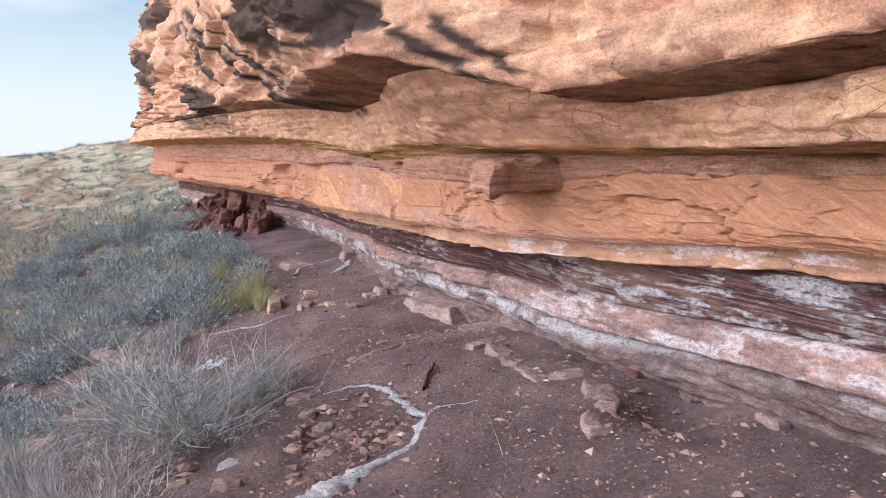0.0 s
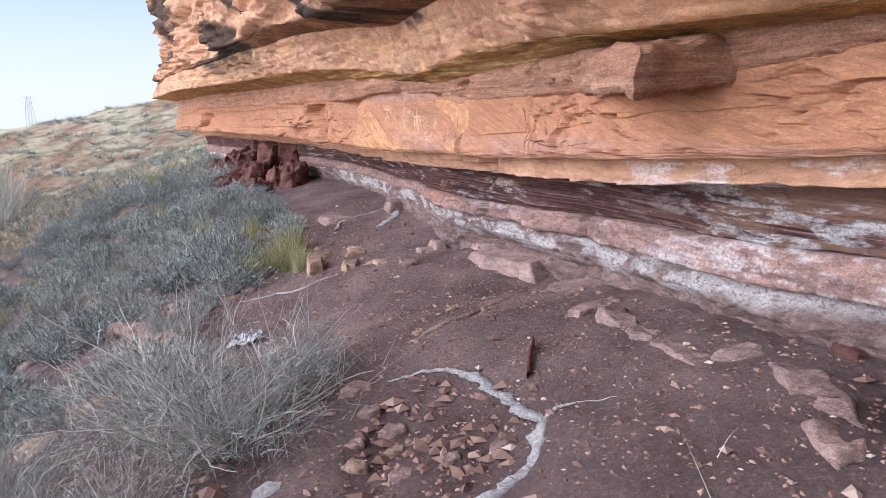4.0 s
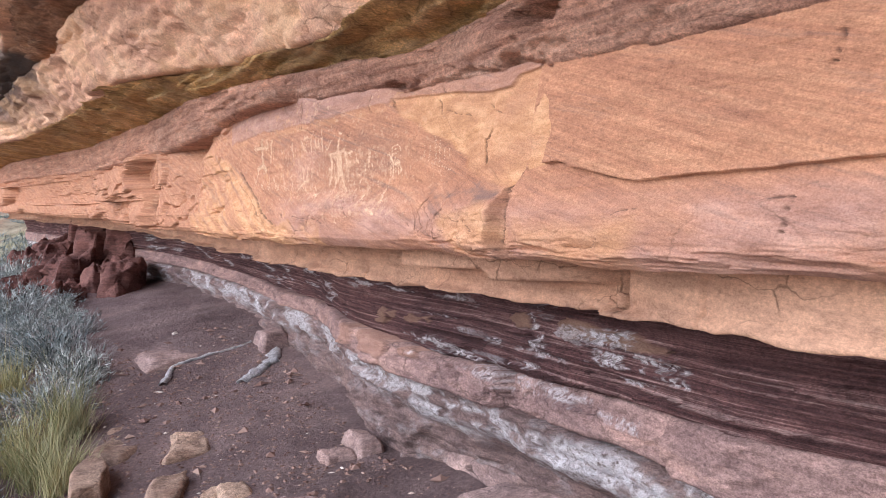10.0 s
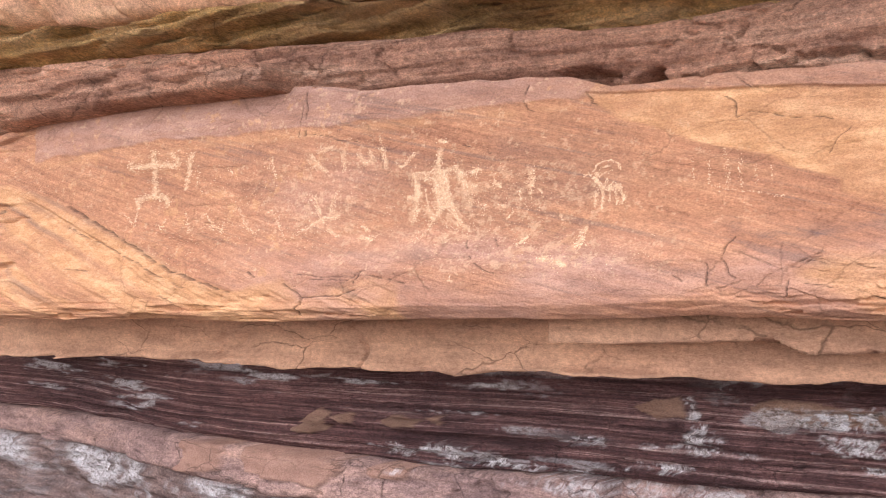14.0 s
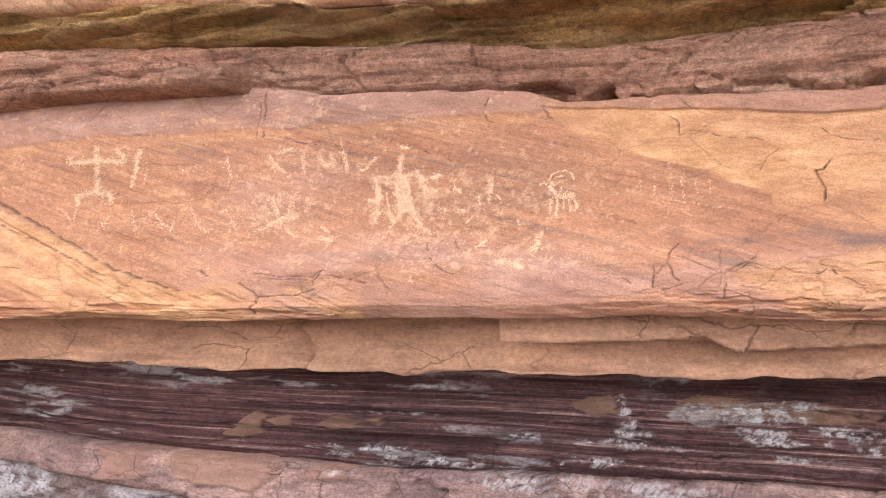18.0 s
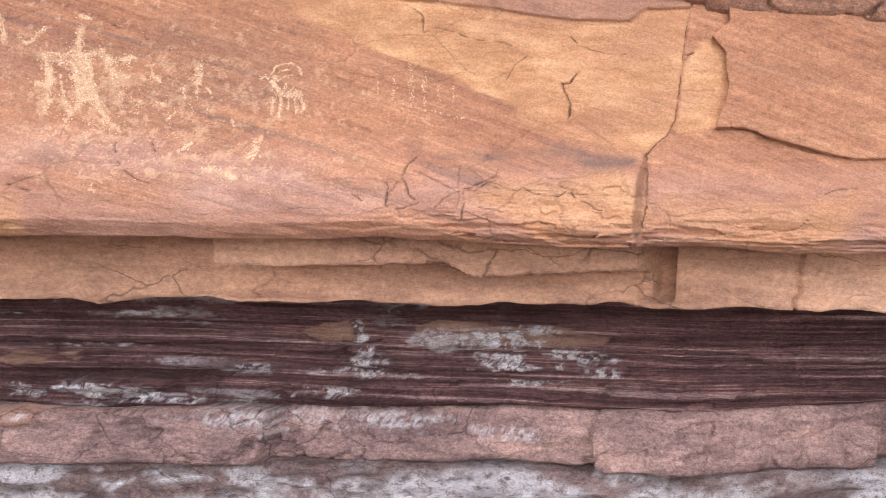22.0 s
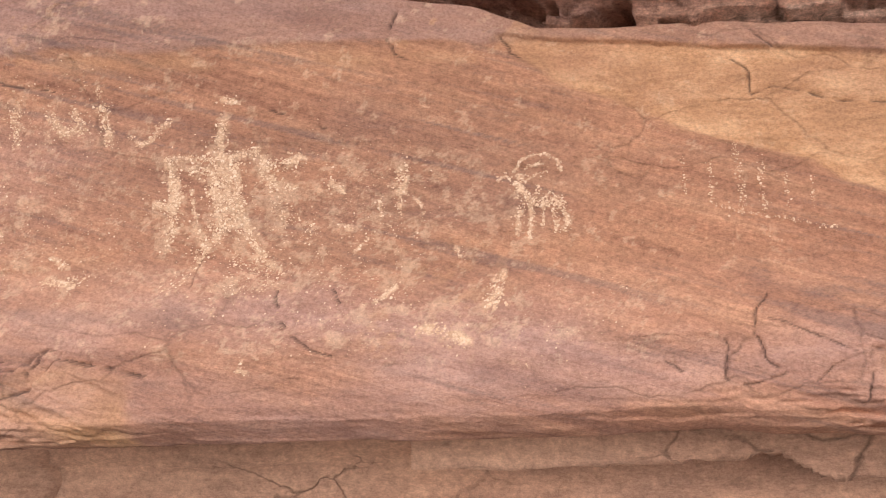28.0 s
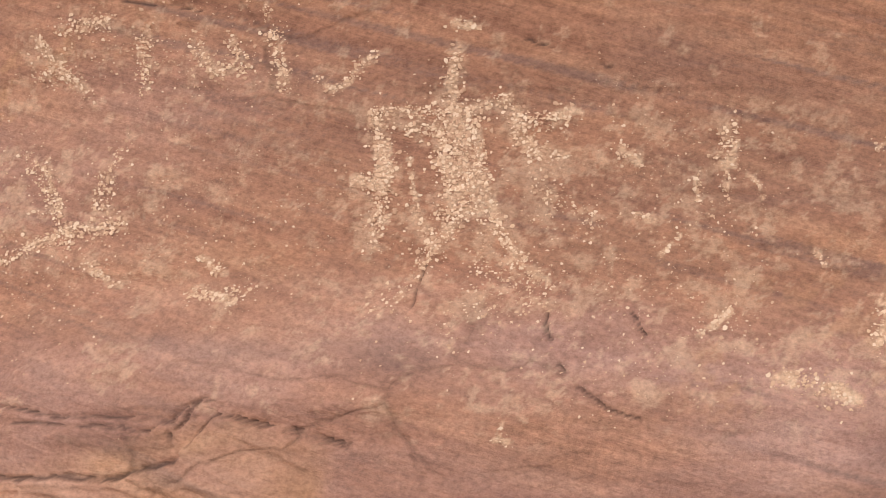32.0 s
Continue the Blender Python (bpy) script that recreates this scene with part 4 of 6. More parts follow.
PINK_BLOCKS = [[(10.14, 0.559), (9.891, 0.581), (9.917, 0.479), (10.134, 0.445)], [(9.821, 0.584), (9.632, 0.587), (9.441, 0.57), (9.416, 0.546), (9.494, 0.49), (9.798, 0.486), (9.829, 0.528)], [(9.346, 0.563), (9.242, 0.567), (9.244, 0.528), (9.341, 0.529)]]


def pink_blocks(y, z):
    v = 0 * z
    for poly in PINK_BLOCKS:
        v = np.maximum(v, rough_edge(y, z, poly, 0.003, 0.012))
    return v


def carve_pale(y, z):
    # upright joints part the bed into blocks, some of them missing
    jog = y + 0.10 * (z - 0.5) + 0.03 * fbm(y * 6, z * 9, 6 + 0 * z, 3)
    cell = np.floor(jog * 1.15 + 0.4 * vnoise(jog * 0.9, 0 * z, 3 + 0 * z))
    depth = 0.05 * vnoise(cell * 5.7, 0 * z, 1 + 0 * z)
    gap = np.abs(y - 7.30 + 0.12 * (z - 0.5)) < 0.055
    return depth - 0.02 * pink_blocks(y, z) + cracked(y, z, 4.0, 6.0, 251, 0.03, 0.03, 0.1) + blocks(y, z, 5, 16, 0.006, 11) + 0.11 * gap + 0.02 * step(0.25, 0.4, fbm(y * 8, z * 14, 5 + 0 * z, 4))


def carve_foot(y, z):
    shelf = step(0.22, 0.16, z - 0.25 * (y < 6) + 0.04 * fbm(y * 2, 0 * z, 2 + 0 * z, 3))
    cell = np.floor(y * 2.1 + 0.8 * fbm(y * 0.9, z * 3, 4 + 0 * z, 2))
    return -shelf * (0.05 + 0.06 * vnoise(cell * 3.3, 0 * z, 8 + 0 * z)) + 0.05 * fbm(y * 7, z * 16, 3 + 0 * z, 6, 0.62)


SALT_BLOOMS = [(8.521, 0.774, 0.017, 0.042), (8.51, 0.717, 0.041, 0.012), (8.21, 0.786, 0.082, 0.023), (8.121, 0.805, 0.046, 0.011), (8.205, 0.729, 0.053, 0.017), (8.032, 0.742, 0.066, 0.019), (7.988, 0.711, 0.033, 0.011), (8.773, 0.684, 0.04, 0.011), (9.302, 0.607, 0.047, 0.017), (9.147, 0.616, 0.053, 0.024), (9.04, 0.593, 0.062, 0.013), (8.946, 0.588, 0.048, 0.01), (8.82, 0.581, 0.062, 0.011), (8.728, 0.579, 0.06, 0.008), (8.417, 0.589, 0.064, 0.009), (8.595, 0.631, 0.057, 0.009), (8.147, 0.67, 0.069, 0.01), (8.524, 0.683, 0.082, 0.009)]
FOOT_BLOOMS = [(9.985, 0.378, 0.077, 0.027), (9.757, 0.356, 0.095, 0.037), (9.448, 0.366, 0.032, 0.018), (9.345, 0.379, 0.031, 0.018), (9.418, 0.415, 0.063, 0.014), (9.134, 0.37, 0.039, 0.025), (9.224, 0.314, 0.028, 0.018), (8.976, 0.384, 0.066, 0.014), (8.938, 0.311, 0.05, 0.021), (8.677, 0.384, 0.032, 0.023), (8.534, 0.377, 0.046, 0.026), (8.395, 0.353, 0.042, 0.019), (8.231, 0.413, 0.054, 0.013), (8.095, 0.404, 0.053, 0.022), (7.939, 0.431, 0.063, 0.021), (8.288, 0.428, 0.027, 0.013), (9.625, 0.395, 0.055, 0.015)]
PINK_BLOOMS = [(8.762, 0.563, 0.142, 0.027), (8.48, 0.558, 0.115, 0.022), (8.198, 0.538, 0.079, 0.015), (9.284, 0.553, 0.033, 0.01)]
PATCHES = [[(8.652, 0.788), (8.601, 0.812), (8.543, 0.818), (8.537, 0.773), (8.594, 0.764)], [(8.394, 0.805), (8.337, 0.83), (8.227, 0.818), (8.098, 0.821), (7.955, 0.802), (7.975, 0.777), (8.228, 0.771), (8.357, 0.758)], [(9.647, 0.641), (9.572, 0.693), (9.518, 0.724), (9.486, 0.71), (9.531, 0.646), (9.59, 0.633)], [(9.486, 0.698), (9.415, 0.714), (9.405, 0.679), (9.465, 0.674)], [(9.318, 0.701), (9.256, 0.721), (9.188, 0.716), (9.224, 0.683), (9.287, 0.682)], [(9.186, 0.716), (9.148, 0.721), (9.151, 0.7)], [(8.986, 0.779), (8.922, 0.786), (8.93, 0.776)]]


def patches(y, z):
    v = 0 * z
    for poly in PATCHES:
        v = np.maximum(v, rough_edge(y, z, poly, 0.003, 0.010))
    return v


def blooms(y, z, rows):
    v, grit = 0 * z, fbm(y * 22, z * 60, 6 + 0 * z, 5, 0.7)
    for cy, cz, ry, rz in rows:
        v = np.maximum(v, step(1.5, 0.5, np.hypot((y - cy) / ry, (z - cz) / rz) + 1.6 * grit))
    return v * step(-0.25, 0.1, fbm(y * 60, z * 90, 7 + 0 * z, 4, 0.7))


salt_base = lambda y, z: 1.0 * spots(7, -0.22, 0.12, 0.7, 1.2, 3)(y, z) * step(0.0, 0.10, z - Z_SALT(y) + along((5.0, 0.10), (6.5, 0.24))(y)) * step(0.01, -0.03, z - Z_SALT(y)) + 0.25 * spots(9, 0.1, 0.3, 1, 2, 5)(y, z)
salt_some = lambda y, z: spots(7, 0.20, 0.36, 0.45, 3.5, 11)(y, z) * step(0.05, 0.3, fbm(y * 1.2, z * 2, 12 + 0 * z, 3) + 0.12) + 0.8 * spots(9, 0.1, 0.3, 0.8, 2, 17)(y, z) * np.exp(-((y - 8.36) / 0.1) ** 2) * step(0.70, 0.74, z)
def salt_near(y, z):
    """White crust on the nearest stretch of wall: along broken bed edges, round the rims of bare patches, and in ragged sheets."""
    near = step(6.9, 5.6, y)
    bare = blocks(y, z, 1.7, 9, 0.05, 31) + 0.02 * fbm(y * 9, z * 20, 2 + 0 * z, 4)
    sheets = spots(5, -0.10, 0.12, 0.6, 2.5, 21)(y, z) * step(-0.012, 0.008, bare)
    rims = np.exp(-((bare + 0.004) / 0.006) ** 2) * step(-0.15, 0.15, fbm(y * 14, z * 20, 24 + 0 * z, 4))
    lines = step(0.30, 0.5, vnoise(np.floor(z * 24 + 0.5 * fbm(y * 1.5, z, 25 + 0 * z, 3)) * 3.7, y * 1.1, 26 + 0 * z)) * step(0.0, 0.25, fbm(y * 6, z * 40, 27 + 0 * z, 5, 0.7))
    return near * np.maximum(np.maximum(sheets, rims), 0.9 * lines)


def near_patches(y, z):
    """Bare pink stone between the crusts of the nearest wall."""
    return np.maximum(patches(y, z), 0.8 * step(6.9, 5.8, y) * step(0.004, -0.008, blocks(y, z, 1.7, 9, 0.05, 31)) * step(-0.1, 0.1, fbm(y * 1.3, z * 5, 28 + 0 * z, 3)))


stain_top = lambda y, z: 0.9 * step(0.08, 0.26, fbm(y * 0.35 + z * 0.9, z * 1.5 - y * 0.35, 4 + 0 * z, 5, 0.5)) * step(2.05, 2.45, z)

STREAKS = [(0.05, [(9.332, 3.348), (7.404, 2.78), (5.844, 2.449), (5.21, 2.388)]), (0.04, [(6.487, 2.802), (5.524, 2.545), (5.21, 2.421)]), (0.10, [(12.5, 4.0), (11.0, 3.4), (9.6, 2.75), (8.7, 2.30), (7.7, 2.12)]), (0.07, [(10.4, 3.7), (9.0, 2.8), (8.0, 2.36)]), (0.16, [(6.1, 2.75), (5.5, 2.55), (4.95, 2.45)]), (0.10, [(5.6, 2.75), (5.0, 2.6)]),
           (0.05, [(4.75, 2.35), (4.5, 2.05)]), (0.04, [(4.6, 2.4), (4.35, 2.1)]), (0.07, [(13.2, 4.0), (12.2, 3.2), (11.3, 2.7)])]


def black_stain(y, z):
    v, rag = stain_top(y, z), fbm(y * 2.2, z * 6 - y * 2, 83 + 0 * z, 5, 0.65)
    for w, pts in STREAKS:
        v = np.maximum(v, 0.95 * step(1.25 * w, 0.45 * w, line_dist(y, z, pts) + 1.4 * w * rag))
    return v


K_TAN = along((5.5, 0.55), (6.6, 0.78), (7.3, 0.78), (7.68, 0.62), (7.85, 0.5))
bed("salted_foot", [(flat(-0.6), blend(0, -0.10, 0.0)), (lift(Z_SALT, -0.25), blend(0, -0.07, 0.15)), (lift(Z_SALT, -0.12), blend(0, 0.0, 0.9)), (Z_SALT, blend(0, 0.0))], 0.014, M_BASE,
    "mudstone foot crusted with white salt", 0.03, 0.012, 1, masks={"salt": lambda y, z: np.maximum(0.8 * salt_base(y, z), blooms(y, z, FOOT_BLOOMS))}, carve=carve_foot)
bed("pink_mudstone_bed", [(lift(Z_SALT, 0.004), blend(0, 0.05)), (lift(Z_PALE, -0.004), blend(0, 0.03))], 0.009, M_PALE,
    "blocky pink mudstone bed", 0.016, 0.005, 2, cols=CLOSE, masks={"salt": lambda y, z: np.maximum(np.maximum(0.5 * salt_some(y, z) * step(7.6, 7.3, y), 0.6 * salt_near(y, z)), 0.5 * blooms(y, z, PINK_BLOOMS)), "pale": lambda y, z: 0.8 * pink_blocks(y, z)}, carve=carve_pale)
bed("purple_shale_bed", [(Z_PALE, blend(0, 0.0)), (lift(Z_SHALE, 0.01), blend(along((6.0, 0.12), (6.8, 0.28), (7.4, 0.25), (7.8, 0.12))))], 0.0048, M_SHALE, "dark purple finely layered shale bed", 0.016, 0.015, 3, cols=CLOSE,
    masks={"salt": lambda y, z: np.maximum(np.maximum(0.8 * salt_some(y, z), blooms(y, z, SALT_BLOOMS)), salt_near(y, z)), "pale": near_patches}, carve=lambda y, z: -0.012 * near_patches(y, z) - 0.02 * step(6.9, 5.8, y) * blocks(y, z, 1.7, 9, 1.0, 31) + blocks(y, z, 3.2, 34, 0.012, 12))
bed("tan_siltstone_bed", [(lift(Z_SHALE, 0.003), blend(lift(K_TAN, 0.05))), (lift(Z_SHALE, 0.03), blend(K_TAN)), (lift(Z_TAN, 0.05), blend(K_TAN))], 0.0065, M_TAN,
    "smooth tan siltstone bed set back under the panel", 0.007, 0.002, 4, cols=CLOSE, wave=0.022, carve=carve_tan, masks={"salt": lambda y, z: 0.6 * salt_near(y, z)})
panel, P_Y, P_Z, P_X = bed("panel_bed", [(Z_TAN, out(0.02)), (lift(Z_TAN, 0.03), out(0.05)), (lift(Z_TAN, 0.11), out(0.05)), (lift(Z_TAN, 0.19), out(0.015)), (lift(Z_TAN, 0.30), out(0.0)), (lift(Z_PANEL, 0.008), out(-0.01))], 0.0019, M_PANEL,
    "smooth orange sandstone panel with pecked carvings", 0.010, 0.001, 5, cols=FINE, wave=0.010, carve=carve_panel, sharp=0.004, masks={"pale": pale_panel, "stain": varnish, "worn": worn_strokes, "blush": blush, "crack_shade": paint_crack_shade})
bed("pink_ledge_bed", [(lift(Z_PANEL, -0.012), out(-0.03)), (lift(Z_PANEL, 0.01), out(0.006)), (lift(Z_PANEL, 0.1), out(0.03)), (Z_LEDGE, out(0.015))], 0.006, M_LEDGE,
    "rough pink ledge with small hollows", 0.012, 0.006, 6, cols=CLOSE, sharp=0.004, wave=0.006, carve=carve_ledge)
R1 = along((-3, 0.55), (2.8, 0.50), (3.4, 0.36), (4.0, 0.28), (5, 0.28), (6, 0.28), (7.2, 0.24), (8, 0.20), (8.5, 0.13), (9, 0.10), (9.8, 0.14), (10.4, 0.35), (11, 0.5), (14, 0.62), (17.4, 0.9), (20, 0.8))
R2 = along((-3, 0.60), (2.8, 0.55), (3.4, 0.42), (4.3, 0.40), (4.8, 0.9), (5.2, 1.0), (6, 0.75), (7.2, 0.45), (8.5, 0.34), (9, 0.34), (10, 0.58), (13, 0.92), (15, 1.0), (17.4, 1.0), (19, 0.8), (24, 0.6))
R3 = along((-3, 0.70), (3.4, 0.74), (4.3, 0.85), (5, 1.45), (7, 1.1), (9, 0.85), (10, 0.95), (12, 1.05), (14, 1.1), (17.4, 0.85), (24, 0.5))
R4 = along((-3, 0.9), (3.5, 1.05), (5, 1.9), (8, 1.6), (10, 1.45), (12, 1.5), (14, 1.35), (17.4, 0.72), (24, 0.3))
L1 = along((-3, 0.03), (5.5, 0.03), (7.2, 0.12), (8, 0.10), (8.5, 0.075), (9.5, 0.075), (10.5, 0.11), (12, 0.12))
L2 = along((-3, 0.25), (4.3, 0.25), (5.0, 0.5))
L3 = along((-3, 0.30), (4.3, 0.31), (5.0, 0.60))
over = lambda g: lambda y: Z_LEDGE(y) + g(y)
ochre = lambda y, z: 0.35 * spots(4, 0.0, 0.3, 0.6, 1.5, 52)(y, z)
bed("ochre_roof", [(lift(Z_LEDGE, -0.006), out(-0.01)), (over(L1), out(R1))], 0.010, M_ROOF, "ochre underside of the lower roof", 0.03, 0.02, 7, masks={"pale": ochre}, carve=lambda y, z: blocks(y, z, 2.2, 40, 0.05, 8))
joints = lambda y, z: 0.10 * np.exp(-((y + 0.25 * z - np.round((y + 0.25 * z) / 0.83) * 0.83 - 0.2 * vnoise(np.round(y / 0.83) * 3.1, 0 * z, 0 * z)) / 0.012) ** 2) * step(-0.1, 0.3, vnoise(y * 1.3, z * 3, 5 + 0 * z))
bed("lower_roof_bed", [(over(L1), out(R1)), (over(L2), out(R2))], 0.012, M_UPPER, "orange sandstone band above the lower roof", 0.03, 0.010, 8, masks={"stain": black_stain, "pale": ochre}, carve=lambda y, z: joints(y, z) + cracked(y, z, 1.1, 3.0, 221, 0.05, 0.025) + cracked(y, z, 2.6, 5.0, 223, 0.03, 0.03) + blocks(y, z, 0.9, 3.1, 0.045, 3) + blocks(y, z, 2.6, 9, 0.016, 4))
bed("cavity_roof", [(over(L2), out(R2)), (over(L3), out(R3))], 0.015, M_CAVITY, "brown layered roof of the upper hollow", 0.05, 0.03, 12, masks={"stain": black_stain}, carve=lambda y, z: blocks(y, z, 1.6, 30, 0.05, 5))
bed("upper_roof_bed", [(over(L3), out(R3)), (lift(Z_LEDGE, 1.5), out(R4))], 0.02, M_UPPER, "stained orange sandstone of the upper overhang", 0.04, 0.012, 9, masks={"stain": black_stain}, carve=lambda y, z: 0.10 * vnoise(np.floor(z * 7 + y * 0.5 + 0.8 * fbm(y * 0.6, z, 0 * z, 3)) * 3.3, y * 0.5, 1 + 0 * z) + cracked(y, z, 0.9, 2.0, 231, 0.06, 0.022, 0.1) + blocks(y, z, 1.1, 5, 0.05, 6) + step(12.5, 14.5, y) * (blocks(y, z, 1.3, 6, 0.16, 26) + blocks(y, z, 3, 15, 0.05, 27)))
bed("cliff_top", [(lift(Z_LEDGE, 1.5), out(R4)), (lift(Z_LEDGE, 3.0), out(lift(R4, 0.1))), (lift(Z_LEDGE, 5.5), out(lift(R4, -0.8))), (lift(Z_LEDGE, 6.0), out(-6))], 0.08, M_UPPER,
    "weathered sandstone of the cliff above", 0.12, 0.04, 10, masks={"stain": black_stain}, depth=4, carve=lambda y, z: step(12.5, 14.5, y) * (blocks(y, z, 0.9, 3, 0.22, 28) + blocks(y, z, 2, 8, 0.08, 29)))


def chunk(name, poly, z0, z1, material, parent, label="", seed=0, cuts=3, bevel=0.02, amp=0.02, lean=(0, 0), smooth=False, taper=0.93):
    """A broken slab or block: an outline in plan, its thickness, worn edges and an uneven skin."""
    bm = bmesh.new()
    r2, ragged = random.Random(seed), []
    for (xa, ya), (xb, yb) in zip(poly, poly[1:] + poly[:1]):
        s = math.hypot(xb - xa, yb - ya)
        ragged.append((xa + r2.uniform(-0.05, 0.05) * s, ya + r2.uniform(-0.05, 0.05) * s))
        ragged += [(xa + (xb - xa) * t + r2.uniform(-0.05, 0.05) * s, ya + (yb - ya) * t + r2.uniform(-0.05, 0.05) * s) for t in (0.34, 0.68)]
    poly = ragged
    lo = [bm.verts.new((x, y, z0)) for x, y in poly]
    cx, cy = sum(p[0] for p in poly) / len(poly), sum(p[1] for p in poly) / len(poly)
    base = bm.faces.new(lo)
    up = bmesh.ops.extrude_face_region(bm, geom=[base])["geom"]
    for v in up:
        if isinstance(v, bmesh.types.BMVert):
            v.co.z = z1
            v.co.x, v.co.y = cx + (v.co.x - cx) * taper, cy + (v.co.y - cy) * taper
    bmesh.ops.recalc_face_normals(bm, faces=bm.faces)
    if bevel:
        bmesh.ops.bevel(bm, geom=list(bm.edges), offset=bevel, segments=1, affect="EDGES", clamp_overlap=True)
    bmesh.ops.triangulate(bm, faces=bm.faces)
    for _ in range(cuts):
        longest = max(e.calc_length() for e in bm.edges)
        bmesh.ops.subdivide_edges(bm, edges=[e for e in bm.edges if e.calc_length() > longest * 0.5], cuts=1)
        bmesh.ops.triangulate(bm, faces=[f for f in bm.faces if len(f.verts) > 3])
    for v in bm.verts:
        p = v.co
        k = noise.noise(p * 3.1 + Vector((seed, 0, 0))) * amp * 1.6 + noise.noise(p * 9 + Vector((0, seed, 0))) * amp + noise.noise(p * 26 + Vector((0, seed, 0))) * amp * 0.4
        v.co += Vector((noise.noise(p * 5 + Vector((0, 0, seed))) * amp, noise.noise(p * 5 + Vector((3, seed, 0))) * amp, k))
        v.co.z += (v.co.x - cx) * lean[0] + (v.co.y - cy) * lean[1]
    me = bpy.data.meshes.new(name)
    bm.to_mesh(me)
    bm.free()
    me.materials.append(material)
    me.polygons.foreach_set("use_smooth", np.full(len(me.polygons), smooth))
    ob = new(name, me)
    ob.parent = parent
    if label:
        ob["label"] = label
    return ob


chunk("hanging_block", [(0.34, 5.98), (0.38, 5.45), (0.45, 4.96), (0.77, 5.16), (1.25, 5.45), (0.9, 6.2)], 1.45, 1.66, M_LEDGE, cliff, "squared pink block jutting from the wall", 3, 4, 0.03, 0.03, (0.0, 0.03))

for kx, ky in ((1.13, 3.431), (1.246, 3.357)):
    ring = [(kx + 0.034 * math.cos(a), ky + 0.034 * math.sin(a)) for a in np.arange(7) * 0.9]
    chunk("iron_knob", ring, 2.01, 2.075, M_CAVITY, cliff, "round rusty concretion in the rock", int(kx * 100), 2, 0.012, 0.006)

# ---- ground ----
H_ALONG = along((-3, 0.32), (4, 0.30), (5, 0.22), (5.9, 0.15), (6.6, 0.12), (7.2, 0.05), (7.6, -0.07), (9, -0.06), (9.8, -0.13), (11, -0.08), (13, 0.05), (18, 0.2), (60, 0.2), (4000, 0))


def line_far(y):
    return np.where(y < 22, foot(np.clip(y, -3, 24)), -8.0 - (y - 22) * 0.45) + np.where(y < -3, -(y + 3) * 0.3, 0)


def ground_z(x, y):
    x, y = np.asarray(x, float), np.asarray(y, float)
    d = line_far(y) - x
    z = np.interp(d, (-60, -30, -8, 0, 0.5, 1.3, 2.0, 3.3, 7.6, 8.3, 9.2, 11.5, 60, 4000), (9, 6, 1.6, 0.1, 0.03, -0.1, -0.3, -0.66, -2.1, -2.6, -4.4, -6.0, -6.2, -6.2))
    z = z + H_ALONG(y)
    # the spur of the valley side beyond the cliff, with its stepped ledges
    r, az = np.hypot(x, y - 3), np.degrees(np.arctan2(-x, np.maximum(y - 3, 0.01)))
    crest = np.interp(az, (-20, 18, 24, 30, 35, 40, 44, 48, 90), (9, 4.8, 3.7, 2.4, 1.2, -1.0, -3.6, -6.5, -7))
    crest = np.where(y < 5, -7, crest) + 0.5 * fbm(az * 0.22, r * 0.01, 0 * x, 3)
    rise = np.clip((r - 19) / 42, 0, 1) ** 0.62
    spur = -5 + (crest + 5) * rise
    ledge = 0.75 * fbm(x * 0.09, y * 0.09, 7 + 0 * x, 4)
    k = (spur + ledge) / 0.85
    spur = np.where(r > 20, 0.85 * (np.floor(k) + step(0.55, 0.95, k - np.floor(k))) * 0.75 + 0.25 * spur, spur)
    z = np.where(r > 19, np.maximum(z, np.where(r < 400, spur, -7)), z)
    # far tableland
    z = z + 5.5 * step(420, 450, r + 120 * fbm(az * 0.06, 0 * x, 2 + 0 * x, 4)) * step(10, 40, r - 380)
    near = np.exp(-((x + 1) ** 2 + (y - 6) ** 2) / 250)
    z = z + near * (0.035 * fbm(x * 0.9, y * 0.9, 0 * x, 4) + 0.040 * fbm(x * 3.2, y * 3.2, 3 + 0 * x, 5, 0.6)) + (1 - near) * 0.25 * fbm(x * 0.3, y * 0.3, 5 + 0 * x, 4)
    # a dug hollow inside the salt rim, and a burrow at the foot of the wall
    z = z - 0.10 * np.exp(-((x + 0.38) / 0.42) ** 4 - ((y - 5.05) / 0.62) ** 4) - 0.16 * np.exp(-((x - 1.5) / 0.22) ** 2 - ((y - 4.5) / 0.28) ** 2)
    for cx, cy in ((0.55, 3.6), (1.0, 3.5), (0.3, 4.2), (0.7, 4.9), (0.1, 3.5), (-0.2, 6.3)):
        z = z - 0.03 * np.exp(-((x - cx) ** 2 + (y - cy) ** 2) / 0.012)
    return z


def spread(a, b, far, n0):
    """Grid lines, close together round the walk and ever wider apart outside."""
    inner = np.arange(a, b, n0)
    grow = n0 * np.cumsum(1.055 ** np.arange(1, 180))
    lo, hi = a - grow[a - grow > -far], b + grow[b + grow < far]
    return np.concatenate([[-far], lo[::-1], inner, hi, [far]])


M_DIRT, n, l, b = nodes_of("red_dirt", 0.95)
c = ramped(n, l, tex(n, l, 1.1, (1, 1, 1), 7, 0.65), ((0.34, (0.13, 0.082, 0.079)), (0.5, (0.20, 0.136, 0.133)), (0.66, (0.30, 0.205, 0.19))))
c = mixed(n, l, 0.9, c, ramped(n, l, tex(n, l, 42, (1, 1, 1), 7, 0.8), ((0.3, (0.55, 0.55, 0.55)), (0.55, (1.05, 1.05, 1.05)), (0.72, (1.9, 1.8, 1.7)))), "MULTIPLY")
